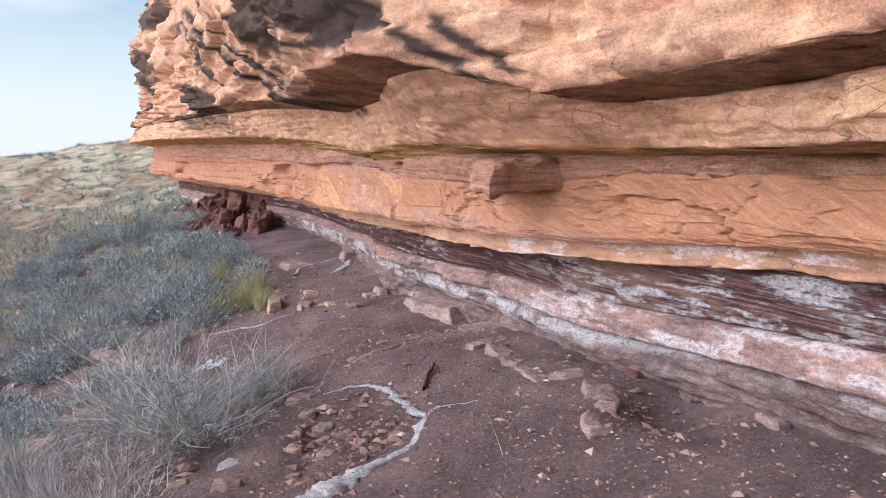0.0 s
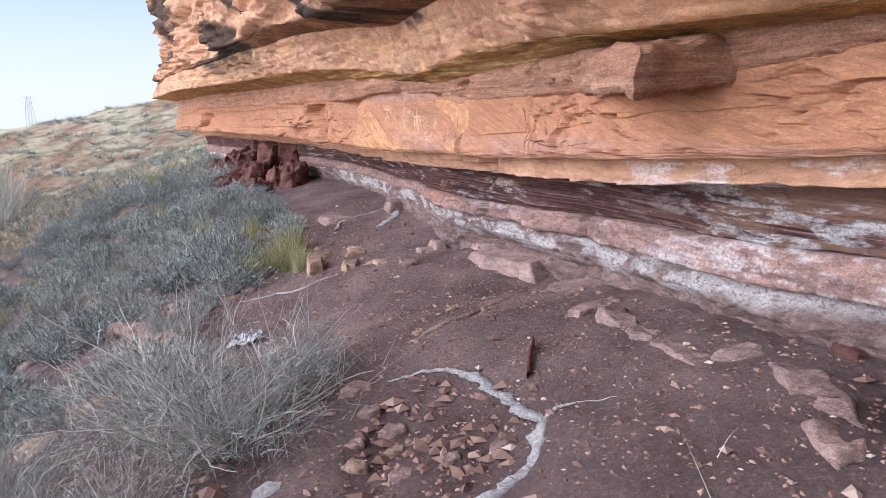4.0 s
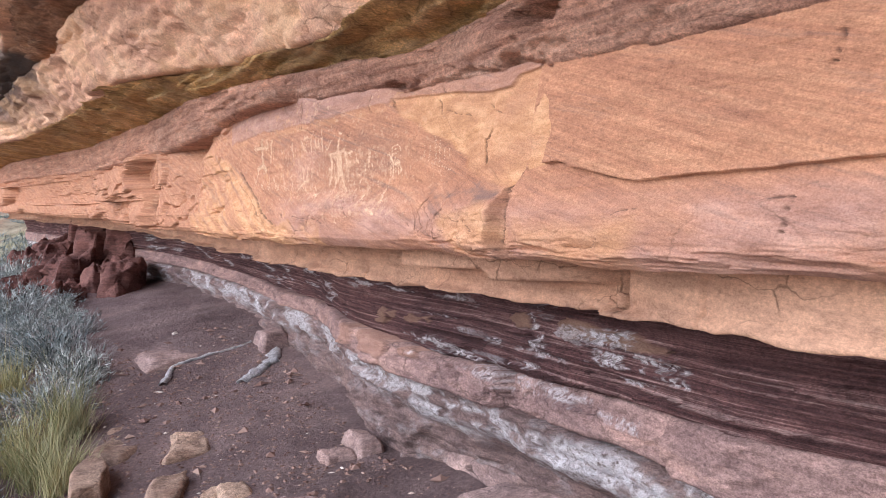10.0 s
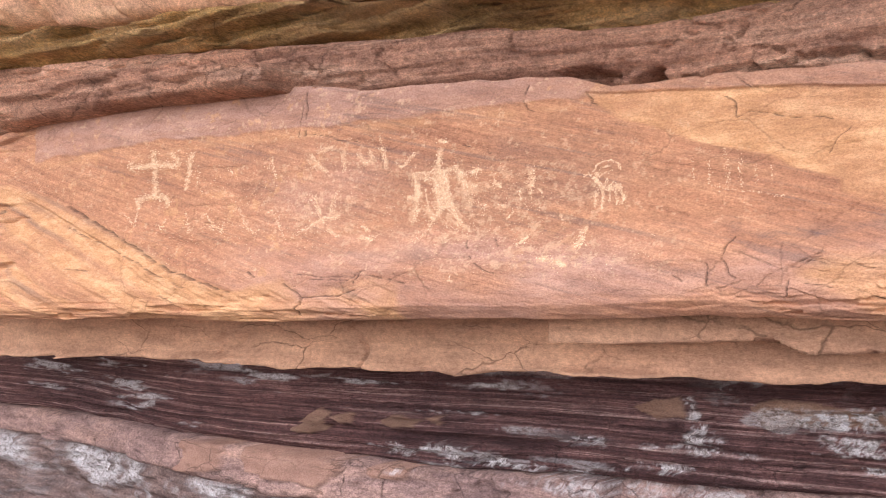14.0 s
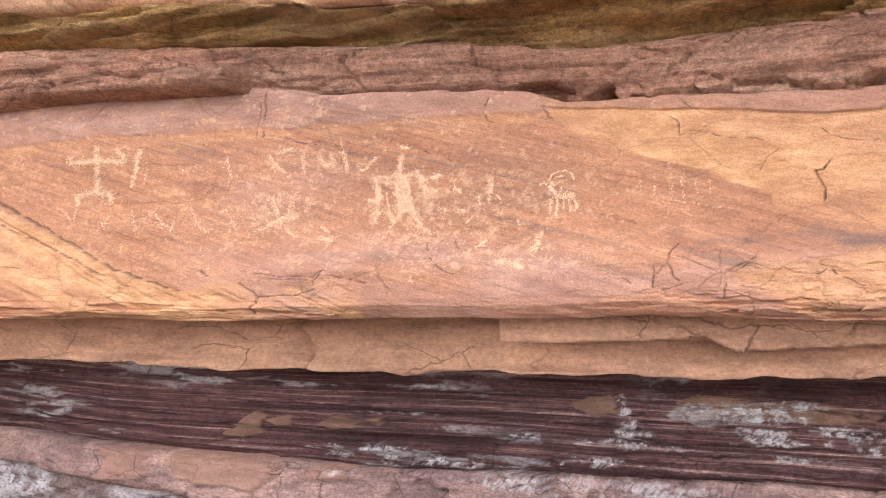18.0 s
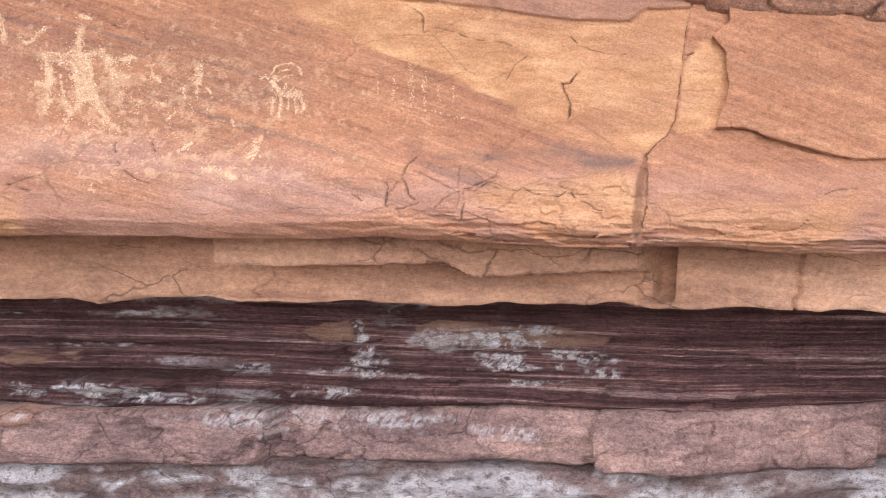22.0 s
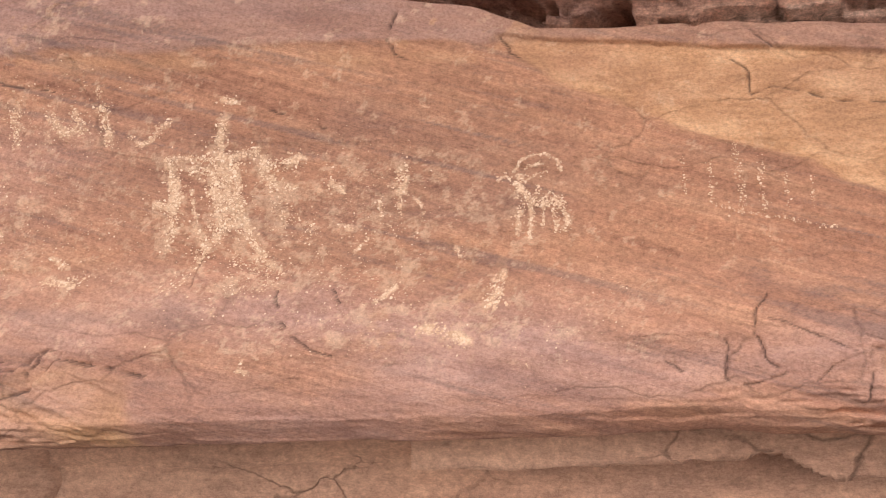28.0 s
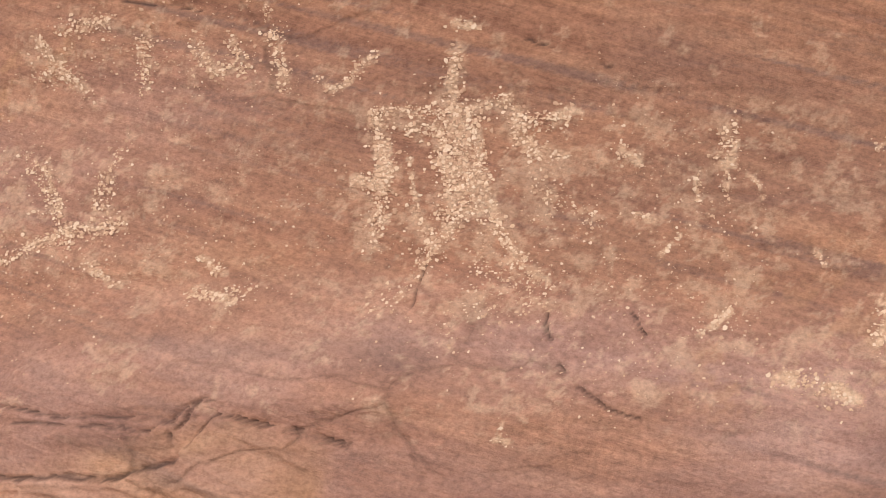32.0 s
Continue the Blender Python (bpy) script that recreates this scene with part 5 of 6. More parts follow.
dry = ramped(n, l, tex(n, l, 0.55, (1, 1, 3), 10, 0.75), ((0.38, (0.20, 0.18, 0.13)), (0.46, (0.50, 0.44, 0.30)), (0.53, (0.62, 0.55, 0.40)), (0.60, (0.42, 0.25, 0.17))))
c = mixed(n, l, attr(n, "scrub"), c, dry)
c = mixed(n, l, attr(n, "ledge"), c, ramped(n, l, tex(n, l, 0.9, (1, 1, 6), 8, 0.7), ((0.35, (0.10, 0.06, 0.05)), (0.6, (0.36, 0.21, 0.13)))))
c = mixed(n, l, attr(n, "river"), c, ramped(n, l, tex(n, l, 0.3, (1, 1, 1), 6, 0.6), ((0.3, (0.58, 0.29, 0.16)), (0.6, (0.72, 0.42, 0.25)))))
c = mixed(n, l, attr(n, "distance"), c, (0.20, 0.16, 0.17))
l.new(c, b.inputs["Base Color"])
bumped(n, l, b, tex(n, l, 9, (1, 1, 1), 6, 0.7), 0.8, 0.05)
bumped(n, l, b, tex(n, l, 34, (1, 1, 1), 9, 0.8), 1.0, 0.035)
gx, gy = spread(-4.5, 2.6, 4000, 0.03), spread(1.5, 12.5, 4000, 0.035)
GX, GY = np.meshgrid(gx, gy)
GZ = ground_z(GX, GY)
dd = line_far(GY) - GX
rr, aa = np.hypot(GX, GY - 3), np.degrees(np.arctan2(-GX, np.maximum(GY - 3, 0.01)))
slope = np.hypot(np.gradient(GZ, axis=1) / np.gradient(GX, axis=1), np.gradient(GZ, axis=0) / np.gradient(GY, axis=0))
masks = {
    "scrub": step(19, 24, rr + 3 * fbm(GX * 0.2, GY * 0.2, 0 * GX, 3)),
    "ledge": step(0.2, 0.38, slope) * step(17, 21, rr) * step(300, 150, rr),
    "river": step(11.0, 12.5, dd) * step(90, 60, dd) * step(40.5, 42.5, aa + 0.3 * fbm(GX * 0.2, GY * 0.2, 3 + 0 * GX, 3)) * step(16, 19, rr) * step(70, 55, rr),
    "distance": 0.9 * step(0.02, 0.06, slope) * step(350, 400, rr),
}
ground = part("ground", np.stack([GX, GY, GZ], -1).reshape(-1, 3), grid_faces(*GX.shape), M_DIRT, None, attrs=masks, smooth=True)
tagged(ground, "dusty red-brown dirt slope running down to a river", "ground", kind="structure")


def gz(x, y):
    return float(ground_z(np.array([x]), np.array([y]))[0])


# ---- carvings pecked into the panel ----
M_PECK, n, l, b = nodes_of("pecked_stone", 0.95)
rnd = n.new("ShaderNodeNewGeometry").outputs["Random Per Island"]
c = ramped(n, l, rnd, ((0.0, (0.50, 0.29, 0.18)), (0.5, (0.64, 0.41, 0.26)), (1.0, (0.76, 0.56, 0.39))))
l.new(c, b.inputs["Base Color"])
rng = np.random.default_rng(7)


def panel_x(y, z):
    i = np.clip(np.searchsorted(P_Y, y), 1, len(P_Y) - 2)
    zz, xx = P_Z[:, i], P_X[:, i]
    k = np.array([np.interp(zv, zz[:, j], xx[:, j]) for j, zv in enumerate(np.atleast_1d(z))])
    return k


def pecks(name, strokes, per_metre, label, loose=0.0, size=0.00085, parent=None):
    """Small pecked pits, strewn along the strokes of a carving, as thin ragged flecks on the stone."""
    ys, zs = [], []
    for w, pts in strokes:
        for (ya, za), (yb, zb) in zip(pts[:-1], pts[1:]):
            length = math.hypot((yb - ya) * 1.15, zb - za)
            k = max(2, int(length * per_metre * (w / 0.006)))
            t = rng.random(k)
            spread_w = w * np.where(rng.random(k) < 0.12, 2.2, 0.85)
            ys.append(ya + (yb - ya) * t + rng.normal(0, 1, k) * spread_w * 0.62)
            zs.append(za + (zb - za) * t + rng.normal(0, 1, k) * spread_w * 0.70 + loose * rng.normal(0, 1, k))
    y, z = np.concatenate(ys), np.concatenate(zs)
    x = panel_x(y, z)
    r = size * np.minimum(rng.lognormal(-0.15, 0.55, len(y)), 2.0)
    ang = np.arange(7) / 7 * 2 * np.pi
    rad = r[:, None] * rng.uniform(0.55, 1.25, (len(y), 7))
    vy, vz = y[:, None] + rad * np.cos(ang), z[:, None] + rad * np.sin(ang) * rng.uniform(0.7, 1.3, (len(y), 1))
    vx = np.stack([panel_x(vy[:, j], vz[:, j]) for j in range(7)], 1) - 0.0004
    centre = np.stack([np.minimum(x, vx.mean(1)) - 0.0006, y, z], -1)[:, None]
    verts = np.concatenate([centre, np.stack([vx, vy, vz], -1)], 1)
    idx = np.arange(len(y))[:, None, None] * 8
    fan = np.stack([np.zeros(7, int), 1 + (np.arange(7) + 1) % 7, 1 + np.arange(7)], -1)
    return part(name, verts.reshape(-1, 3), (idx + fan).reshape(-1, 3), M_PECK, parent or panel, label, smooth=True)


pecks("branching_carving", FIGURE, 4200, "large pale pecked carving with branching strokes")
pecks("spread_pecks", SPREAD_MASS, 1500, "ragged spread of pale pecks under the large carving", 0.004, 0.0007)
pecks("smeared_pecks", SMEARS, 3000, "pale worn pecked smears")
pecks("squiggle_carving", SQUIGGLES, 3200, "pale pecked wavy lines")
pecks("arched_carving", ANIMAL, 4200, "small pecked carving of an arch over short strokes")
pecks("rake_carving", RAKE, 2200, "row of dotted upright pecked lines", size=0.0007)
pecks("cross_carving", CROSS, 4200, "pale pecked cross with short end bars")
STREWN = [(0.03, [(8.75, 1.25), (8.5, 1.22)]), (0.04, [(9.4, 1.27), (9.1, 1.24), (8.9, 1.25)]), (0.03, [(8.6, 1.35), (8.5, 1.30)]), (0.03, [(8.95, 1.40), (8.82, 1.42)]), (0.025, [(8.9, 1.3), (8.78, 1.27)]),
          (0.05, [(9.3, 1.36), (9.0, 1.33)]), (0.03, [(8.6, 1.21), (8.5, 1.17)]), (0.02, [(8.4, 1.15), (8.3, 1.20)])]
pecks("strewn_pecks", STREWN, 420, "sparse scattered peck marks", 0.03, 0.0005)
pecks("faint_carvings", FAINT, 2600, "faint worn pecked wavy strokes", 0.001, 0.0008)

# ---- stones ----
M_SLAB = rock("slab_sandstone", ((0.3, (0.27, 0.185, 0.17)), (0.55, (0.37, 0.262, 0.24)), (0.75, (0.45, 0.33, 0.305))), (1, 1, 3), 3.0, salt=False, bump=0.5)
M_BUFF = rock("buff_sandstone", ((0.3, (0.32, 0.215, 0.165)), (0.6, (0.46, 0.33, 0.25))), (1, 1, 3), 3.0, salt=False, bump=0.5)
M_DARKROCK = rock("red_boulder_stone", ((0.3, (0.11, 0.05, 0.045)), (0.6, (0.20, 0.095, 0.08))), (1, 1, 5), 1.2, salt=False, bump=0.6)
M_WHITE = rock("salt_crust", ((0.3, (0.55, 0.505, 0.50)), (0.58, (0.86, 0.84, 0.86))), (1, 1, 1), 22, salt=False, bump=1.0, mottle=0.45)
M_WOOD = rock("weathered_wood", ((0.3, (0.27, 0.19, 0.15)), (0.6, (0.48, 0.37, 0.30))), (3, 3, 3), 8, salt=False, bump=0.6)


def stone(name, poly, thick, material, label, category="rock", seed=0, lean=(0, 0), sink=0.03, cuts=3, bevel=0.018, amp=0.014, group=""):
    cx, cy = sum(p[0] for p in poly) / len(poly), sum(p[1] for p in poly) / len(poly)
    z = min(gz(x, y) for x, y in poly) * 0.5 + gz(cx, cy) * 0.5
    ob = chunk(name, poly, z - sink, z + thick, material, None, "", seed, cuts + 1, bevel * 0.8, amp * 0.9, lean, True, 0.78 if thick > 0.04 else 0.9)
    return tagged(ob, label, category, group)


stone("rock_slab", [(-0.53, 9.03), (-0.30, 9.06), (-0.06, 8.80), (0.22, 8.16), (0.30, 7.94), (0.16, 7.76), (-0.02, 8.0), (-0.32, 8.50)], 0.13, M_SLAB, "long pink sandstone slab lying beside the wall", seed=1, lean=(0.16, 0.0), cuts=5, bevel=0.012, amp=0.009)
stone("rock_slab", [(0.16, 7.33), (0.40, 7.56), (0.62, 7.42), (0.80, 7.08), (0.66, 6.90), (0.42, 6.98), (0.20, 7.03)], 0.05, M_SLAB, "flat broken pink slab on the dirt", seed=2, lean=(0.10, 0.0), cuts=5)
stone("rock_slab", [(0.80, 7.18), (0.98, 7.02), (1.10, 6.72), (0.98, 6.62), (0.82, 6.84), (0.74, 7.05)], 0.04, M_SLAB, "smaller flat pink slab beside a broken one", seed=3, lean=(0.06, 0.0), cuts=4)
stone("rock_slab", [(0.30, 6.40), (0.42, 6.58), (0.62, 6.72), (0.68, 6.62), (0.52, 6.44), (0.36, 6.34)], 0.02, M_SLAB, "thin splintered flake of pink stone", seed=4, cuts=3, bevel=0.008)
stone("rock", [(0.46, 6.34), (0.56, 6.36), (0.70, 6.10), (0.68, 5.96), (0.56, 5.98), (0.46, 6.18)], 0.045, M_SLAB, "rounded grey-pink rock on the dirt", seed=5, cuts=4, bevel=0.035, amp=0.02)
stone("rock", [(0.58, 5.90), (0.68, 5.92), (0.76, 5.76), (0.68, 5.66), (0.58, 5.74)], 0.03, M_SLAB, "pale angular rock beside a flat slab", seed=6, cuts=3)
stone("rock_slab", [(0.66, 5.66), (0.76, 5.66), (0.90, 5.42), (0.94, 5.20), (0.80, 5.22), (0.70, 5.44)], 0.02, M_SLAB, "flat tilted pink stone", seed=7, cuts=4)
stone("rock_slab", [(0.98, 4.14), (1.08, 4.20), (1.24, 4.62), (1.26, 4.90), (1.20, 5.14), (1.08, 5.18), (1.02, 4.80), (0.96, 4.45)], 0.015, M_SLAB, "long layered slab lying on the dirt", seed=8, lean=(0.05, 0.0), cuts=5, bevel=0.015, amp=0.03)
stone("rock_slab", [(0.86, 5.26), (1.06, 5.44), (1.34, 5.30), (1.40, 5.10), (1.18, 5.16)], 0.03, M_SLAB, "low grey slab at the foot of the wall", seed=9, cuts=4)
stone("rock", [(1.34, 5.16), (1.44, 5.12), (1.46, 4.98), (1.36, 4.96)], 0.04, M_DARKROCK, "dark blocky stone beside a burrow", seed=10, cuts=3)
stone("rock", [(1.80, 4.22), (1.90, 4.20), (1.94, 4.05), (1.84, 4.02)], 0.03, M_SLAB, "small stone at the foot of the wall", seed=11, cuts=3)
stone("rock", [(-2.52, 10.86), (-2.26, 10.98), (-2.08, 10.42), (-2.14, 10.12), (-2.38, 10.14)], 0.06, M_BUFF, "buff sandstone block beside a grass tuft", seed=12, cuts=4, bevel=0.03)
stone("rock", [(-2.02, 10.50), (-1.78, 10.50), (-1.66, 10.16), (-1.90, 9.98)], 0.04, M_BUFF, "worn buff block sunk in the dirt", seed=13, cuts=4, bevel=0.03)
stone("rock", [(-1.52, 9.56), (-1.38, 9.60), (-1.30, 9.42), (-1.44, 9.34)], 0.035, M_BUFF, "small buff rock on the dirt", seed=14, cuts=3, bevel=0.02)
stone("rock", [(-1.10, 9.82), (-0.92, 9.84), (-0.86, 9.72), (-1.02, 9.68)], 0.035, M_SLAB, "thin flat stone on the dirt", seed=15, cuts=3, bevel=0.01)
stone("rock", [(-1.18, 9.20), (-1.0, 9.22), (-0.96, 9.10), (-1.12, 9.06)], 0.035, M_SLAB, "thin purple stone on the dirt", seed=16, cuts=3, bevel=0.01)
stone("rock", [(-0.98, 9.98), (-0.80, 9.98), (-0.72, 9.72), (-0.86, 9.66)], 0.07, M_SLAB, "grey lump of stone at the wall foot", seed=17, cuts=4, bevel=0.03)
stone("rock", [(-1.86, 12.3), (-1.6, 12.4), (-1.5, 12.0), (-1.72, 11.9)], 0.12, M_SLAB, "rock at the wall foot", seed=18, cuts=3)
stone("rock_slab", [(-2.9, 12.4), (-2.3, 12.7), (-2.1, 12.2), (-2.6, 11.9)], 0.06, M_SLAB, "flat slab in the dirt", seed=19, cuts=4)
stone("rock_slab", [(-0.64, 9.84), (-0.43, 9.42), (-0.05, 8.99), (0.19, 8.6), (0.35, 8.02), (0.25, 8.03), (-0.04, 8.73), (-0.43, 9.22)], 0.10, M_SLAB, "long low ledge of grey mudstone along the wall foot", seed=21, cuts=5, bevel=0.02, amp=0.02)
stone("rock_slab", [(0.43, 8.22), (0.62, 8.21), (0.74, 7.94), (0.72, 7.82), (0.6, 7.63), (0.49, 7.88), (0.39, 8.04)], 0.14, M_SLAB, "pink mudstone block at the foot of the salted wall", seed=22, cuts=5, bevel=0.015, amp=0.015)
stone("rock", [(-2.22, 9.55), (-2.08, 9.69), (-2.14, 10.01), (-2.36, 10.24), (-2.34, 9.87)], 0.15, M_BUFF, "squared buff sandstone block beside a grass tuft", seed=23, cuts=4, bevel=0.008, amp=0.012)
stone("rock", [(-1.88, 9.57), (-1.88, 9.82), (-1.75, 10.01), (-1.65, 9.42), (-1.77, 9.36)], 0.045, M_BUFF, "worn buff ledge sunk in the dirt", seed=24, cuts=4, bevel=0.03, amp=0.02)
stone("rock", [(-3.65, 10.14), (-3.5, 10.26), (-3.16, 10.0), (-3.42, 10.02)], 0.06, M_BUFF, "flat buff stone on the dirt", seed=25, cuts=3, bevel=0.015)
for k, (x, y, sx, material, label) in enumerate((
    (-1.13, 4.94, 0.092, M_WHITE, "pale whitish rock beside the dug hollow"),
    (-1.4, 4.77, 0.076, M_BUFF, "rounded buff rock on the dirt"),
    (-1.83, 4.89, 0.081, M_BUFF, "broken buff rock on the dirt"),
    (-2.2, 5.83, 0.076, M_BUFF, "buff stone under a dry bush"),
    (-4.08, 7.67, 0.229, M_BUFF, "pale flat slab beside a bush"),
    (-0.8, 5.24, 0.059, M_SLAB, "pale squarish stone in the dug hollow"),
    (-0.63, 5.38, 0.088, M_SLAB, "reddish flat stone in the dug hollow"),
    (-0.3, 4.95, 0.051, M_SLAB, "small stone in the dug hollow"),
    (-0.78, 5.53, 0.074, M_SLAB, "flat stone in the dug hollow"),
    (-0.09, 4.97, 0.051, M_SLAB, "thin stone in the dug hollow"),
    (-4.09, 8.72, 0.191, M_BUFF, "pale rock between the bushes"),
    (-3.95, 10.08, 0.175, M_SLAB, "pair of reddish rocks at the dirt edge"),
    (-3.43, 10.14, 0.147, M_BUFF, "flat buff stone at the dirt edge"),
    (-4.04, 9.96, 0.116, M_DARKROCK, "dark red rock at the dirt edge"),
    (-0.48, 7.16, 0.045, M_BUFF, "pale flat chip on the dirt"),
    (-0.66, 6.66, 0.049, M_BUFF, "pale broken flake on the dirt"),
    (-1.52, 9.53, 0.065, M_BUFF, "buff rock on the dirt"),
    (-1.0, 9.76, 0.075, M_SLAB, "thin purple stone on the dirt"),
    (-1.08, 9.06, 0.076, M_SLAB, "thin purple flake on the dirt"),
)):
    stone("rock", [(x - sx, y - 0.5 * sx), (x - 0.5 * sx, y + 0.6 * sx), (x + 0.6 * sx, y + 0.7 * sx), (x + sx, y - 0.3 * sx), (x + 0.1 * sx, y - 0.8 * sx)], sx * 0.5, material, label, "rock", 400 + k, (0.08 * (k % 3), 0.05), 0.02, 3, sx * 0.15, sx * 0.10)
for k, (x, y, sx, h) in enumerate(((-5.3, 16.9, 0.5, 0.42), (-5.9, 17.9, 0.5, 0.5), (-4.6, 16.4, 0.35, 0.3), (-5.2, 18.1, 0.6, 0.75), (-4.5, 17.3, 0.5, 0.7), (-6.4, 18.6, 0.6, 0.5), (-4.9, 15.9, 0.3, 0.22), (-5.6, 16.2, 0.25, 0.2), (-4.2, 16.0, 0.3, 0.35), (-5.0, 17.4, 0.4, 0.6), (-6.0, 16.9, 0.3, 0.25))):
    stone("boulder", [(x - sx, y - 0.3), (x - 0.3 * sx, y + 0.5), (x + 0.7 * sx, y + 0.4), (x + sx, y - 0.2), (x + 0.2 * sx, y - 0.55)], h, M_DARKROCK,
          "dark red angular boulder under the headland", "boulder", 120 + k, (0.3 - 0.07 * (k % 5), 0.12 * (k % 3) - 0.1), 0.2, 4, 0.02, 0.10, "boulders under the headland")
for k, (x, y, sx) in enumerate(((-1.02, 4.58, 0.11), (-1.25, 4.28, 0.08), (-2.45, 5.0, 0.10), (-2.58, 5.1, 0.07), (-0.76, 5.05, 0.07), (-0.6, 5.2, 0.06), (-0.52, 4.95, 0.08), (-0.68, 4.72, 0.05), (-3.1, 9.6, 0.14), (-2.95, 9.75, 0.08), (-3.3, 10.9, 0.25), (-4.6, 11.4, 0.35), (-4.9, 12.0, 0.4), (-3.6, 8.9, 0.3), (-3.9, 8.4, 0.25), (-4.3, 9.7, 0.3), (-2.9, 7.9, 0.15), (-3.4, 7.4, 0.3), (-0.92, 5.9, 0.12), (-2.4, 6.3, 0.16))):
    stone("rock", [(x - sx, y - 0.5 * sx), (x - 0.4 * sx, y + 0.7 * sx), (x + 0.8 * sx, y + 0.5 * sx), (x + sx, y - 0.4 * sx), (x, y - 0.8 * sx)], sx * 0.45, M_BUFF if k % 3 else M_SLAB,
          "loose sandstone rock on the slope", "rock", 40 + k, (0.05 * (k % 3), 0), 0.03, 2 if sx < 0.12 else 3, sx * 0.2, sx * 0.14, "loose rocks on the slope")

for k in range(26):
    r3 = random.Random(300 + k)
    y = 6.2 + 9.5 * k / 26
    x = float(line_far(np.array([y]))[0]) - r3.uniform(2.8, 6.6)
    sx = r3.uniform(0.18, 0.48)
    turn = r3.uniform(-0.5, 0.5)
    ring = [(math.cos(a) * sx * r3.uniform(0.7, 1.1), math.sin(a) * sx * r3.uniform(1.0, 1.7)) for a in (0.2, 1.2, 2.1, 3.1, 4.0, 5.2)]
    stone("rock_slab", [(x + u * math.cos(turn) - w * math.sin(turn), y + u * math.sin(turn) + w * math.cos(turn)) for u, w in ring], r3.uniform(0.05, 0.16), M_BUFF if k % 2 else M_SLAB,
          "tilted sandstone rock lying among the shrubs", "rock", 300 + k, (r3.uniform(-0.1, 0.3), r3.uniform(-0.1, 0.1)), 0.06, 3, 0.02, 0.03, "slabs among the shrubs")

# chips and pebbles over the dirt
M_CHIP, n, l, b = nodes_of("stone_chips", 0.9)
c = ramped(n, l, n.new("ShaderNodeNewGeometry").outputs["Random Per Island"], ((0.0, (0.15, 0.085, 0.07)), (0.5, (0.24, 0.145, 0.12)), (0.8, (0.33, 0.21, 0.17)), (0.97, (0.40, 0.28, 0.23)), (1.0, (0.66, 0.58, 0.52))))
l.new(c, b.inputs["Base Color"])


def chips(name, count, box, size, label, keep=None):
    x, y = rng.uniform(box[0], box[1], count), rng.uniform(box[2], box[3], count)
    d = line_far(y) - x
    ok = (d > 0.05) & (d < 6)
    if keep is not None:
        ok &= keep(x, y)
    x, y = x[ok], y[ok]
    z, m = ground_z(x, y), len(x)
    r = size * np.minimum(rng.lognormal(0, 0.6, m), 2.2)
    base = np.array([(1, 0, 0), (0, 1, 0), (-1, 0, 0), (0, -1, 0), (0, 0, 0.5), (0, 0, -0.5)])
    v = base[None] * rng.uniform(0.5, 1.3, (m, 6, 1))
    a = rng.uniform(0, 6.28, m)
    ca, sa = np.cos(a)[:, None], np.sin(a)[:, None]
    vx, vy = (v[..., 0] * 1.4 * ca - v[..., 1] * sa) * r[:, None], (v[..., 0] * 1.4 * sa + v[..., 1] * ca) * r[:, None]
    vz = (v[..., 2] + 0.3 * v[..., 0] * rng.uniform(-1, 1, (m, 1))) * r[:, None] + r[:, None] * 0.12
    verts = np.stack([x[:, None] + vx, y[:, None] + vy, z[:, None] + vz], -1).reshape(-1, 3)
    tri = np.array([(0, 1, 4), (1, 2, 4), (2, 3, 4), (3, 0, 4), (1, 0, 5), (2, 1, 5), (3, 2, 5), (0, 3, 5)])
    ob = part(name, verts, (np.arange(m)[:, None, None] * 6 + tri).reshape(-1, 3), M_CHIP, None)
    return tagged(ob, label, "gravel", kind="stuff")


chips("gravel", 42000, (-3.5, 2.4, 1.5, 12.5), 0.006, "fine red gravel and stone chips on the dirt")
chips("stone_chips", 3000, (-3.8, 2.2, 2.5, 13), 0.015, "larger flat stone chips on the dirt")
chips("hollow_rubble", 260, (-0.9, 0.1, 4.4, 5.8), 0.022, "dark rubble in the dug hollow", lambda x, y: ((x + 0.4) / 0.42) ** 2 + ((y - 5.1) / 0.65) ** 2 < 1)
chips("slope_rubble", 700, (-3.2, -0.8, 3.4, 6.5), 0.026, "broken reddish rubble beside the bushes", lambda x, y: (x + 1.4) < -(y - 5) * 0.1)


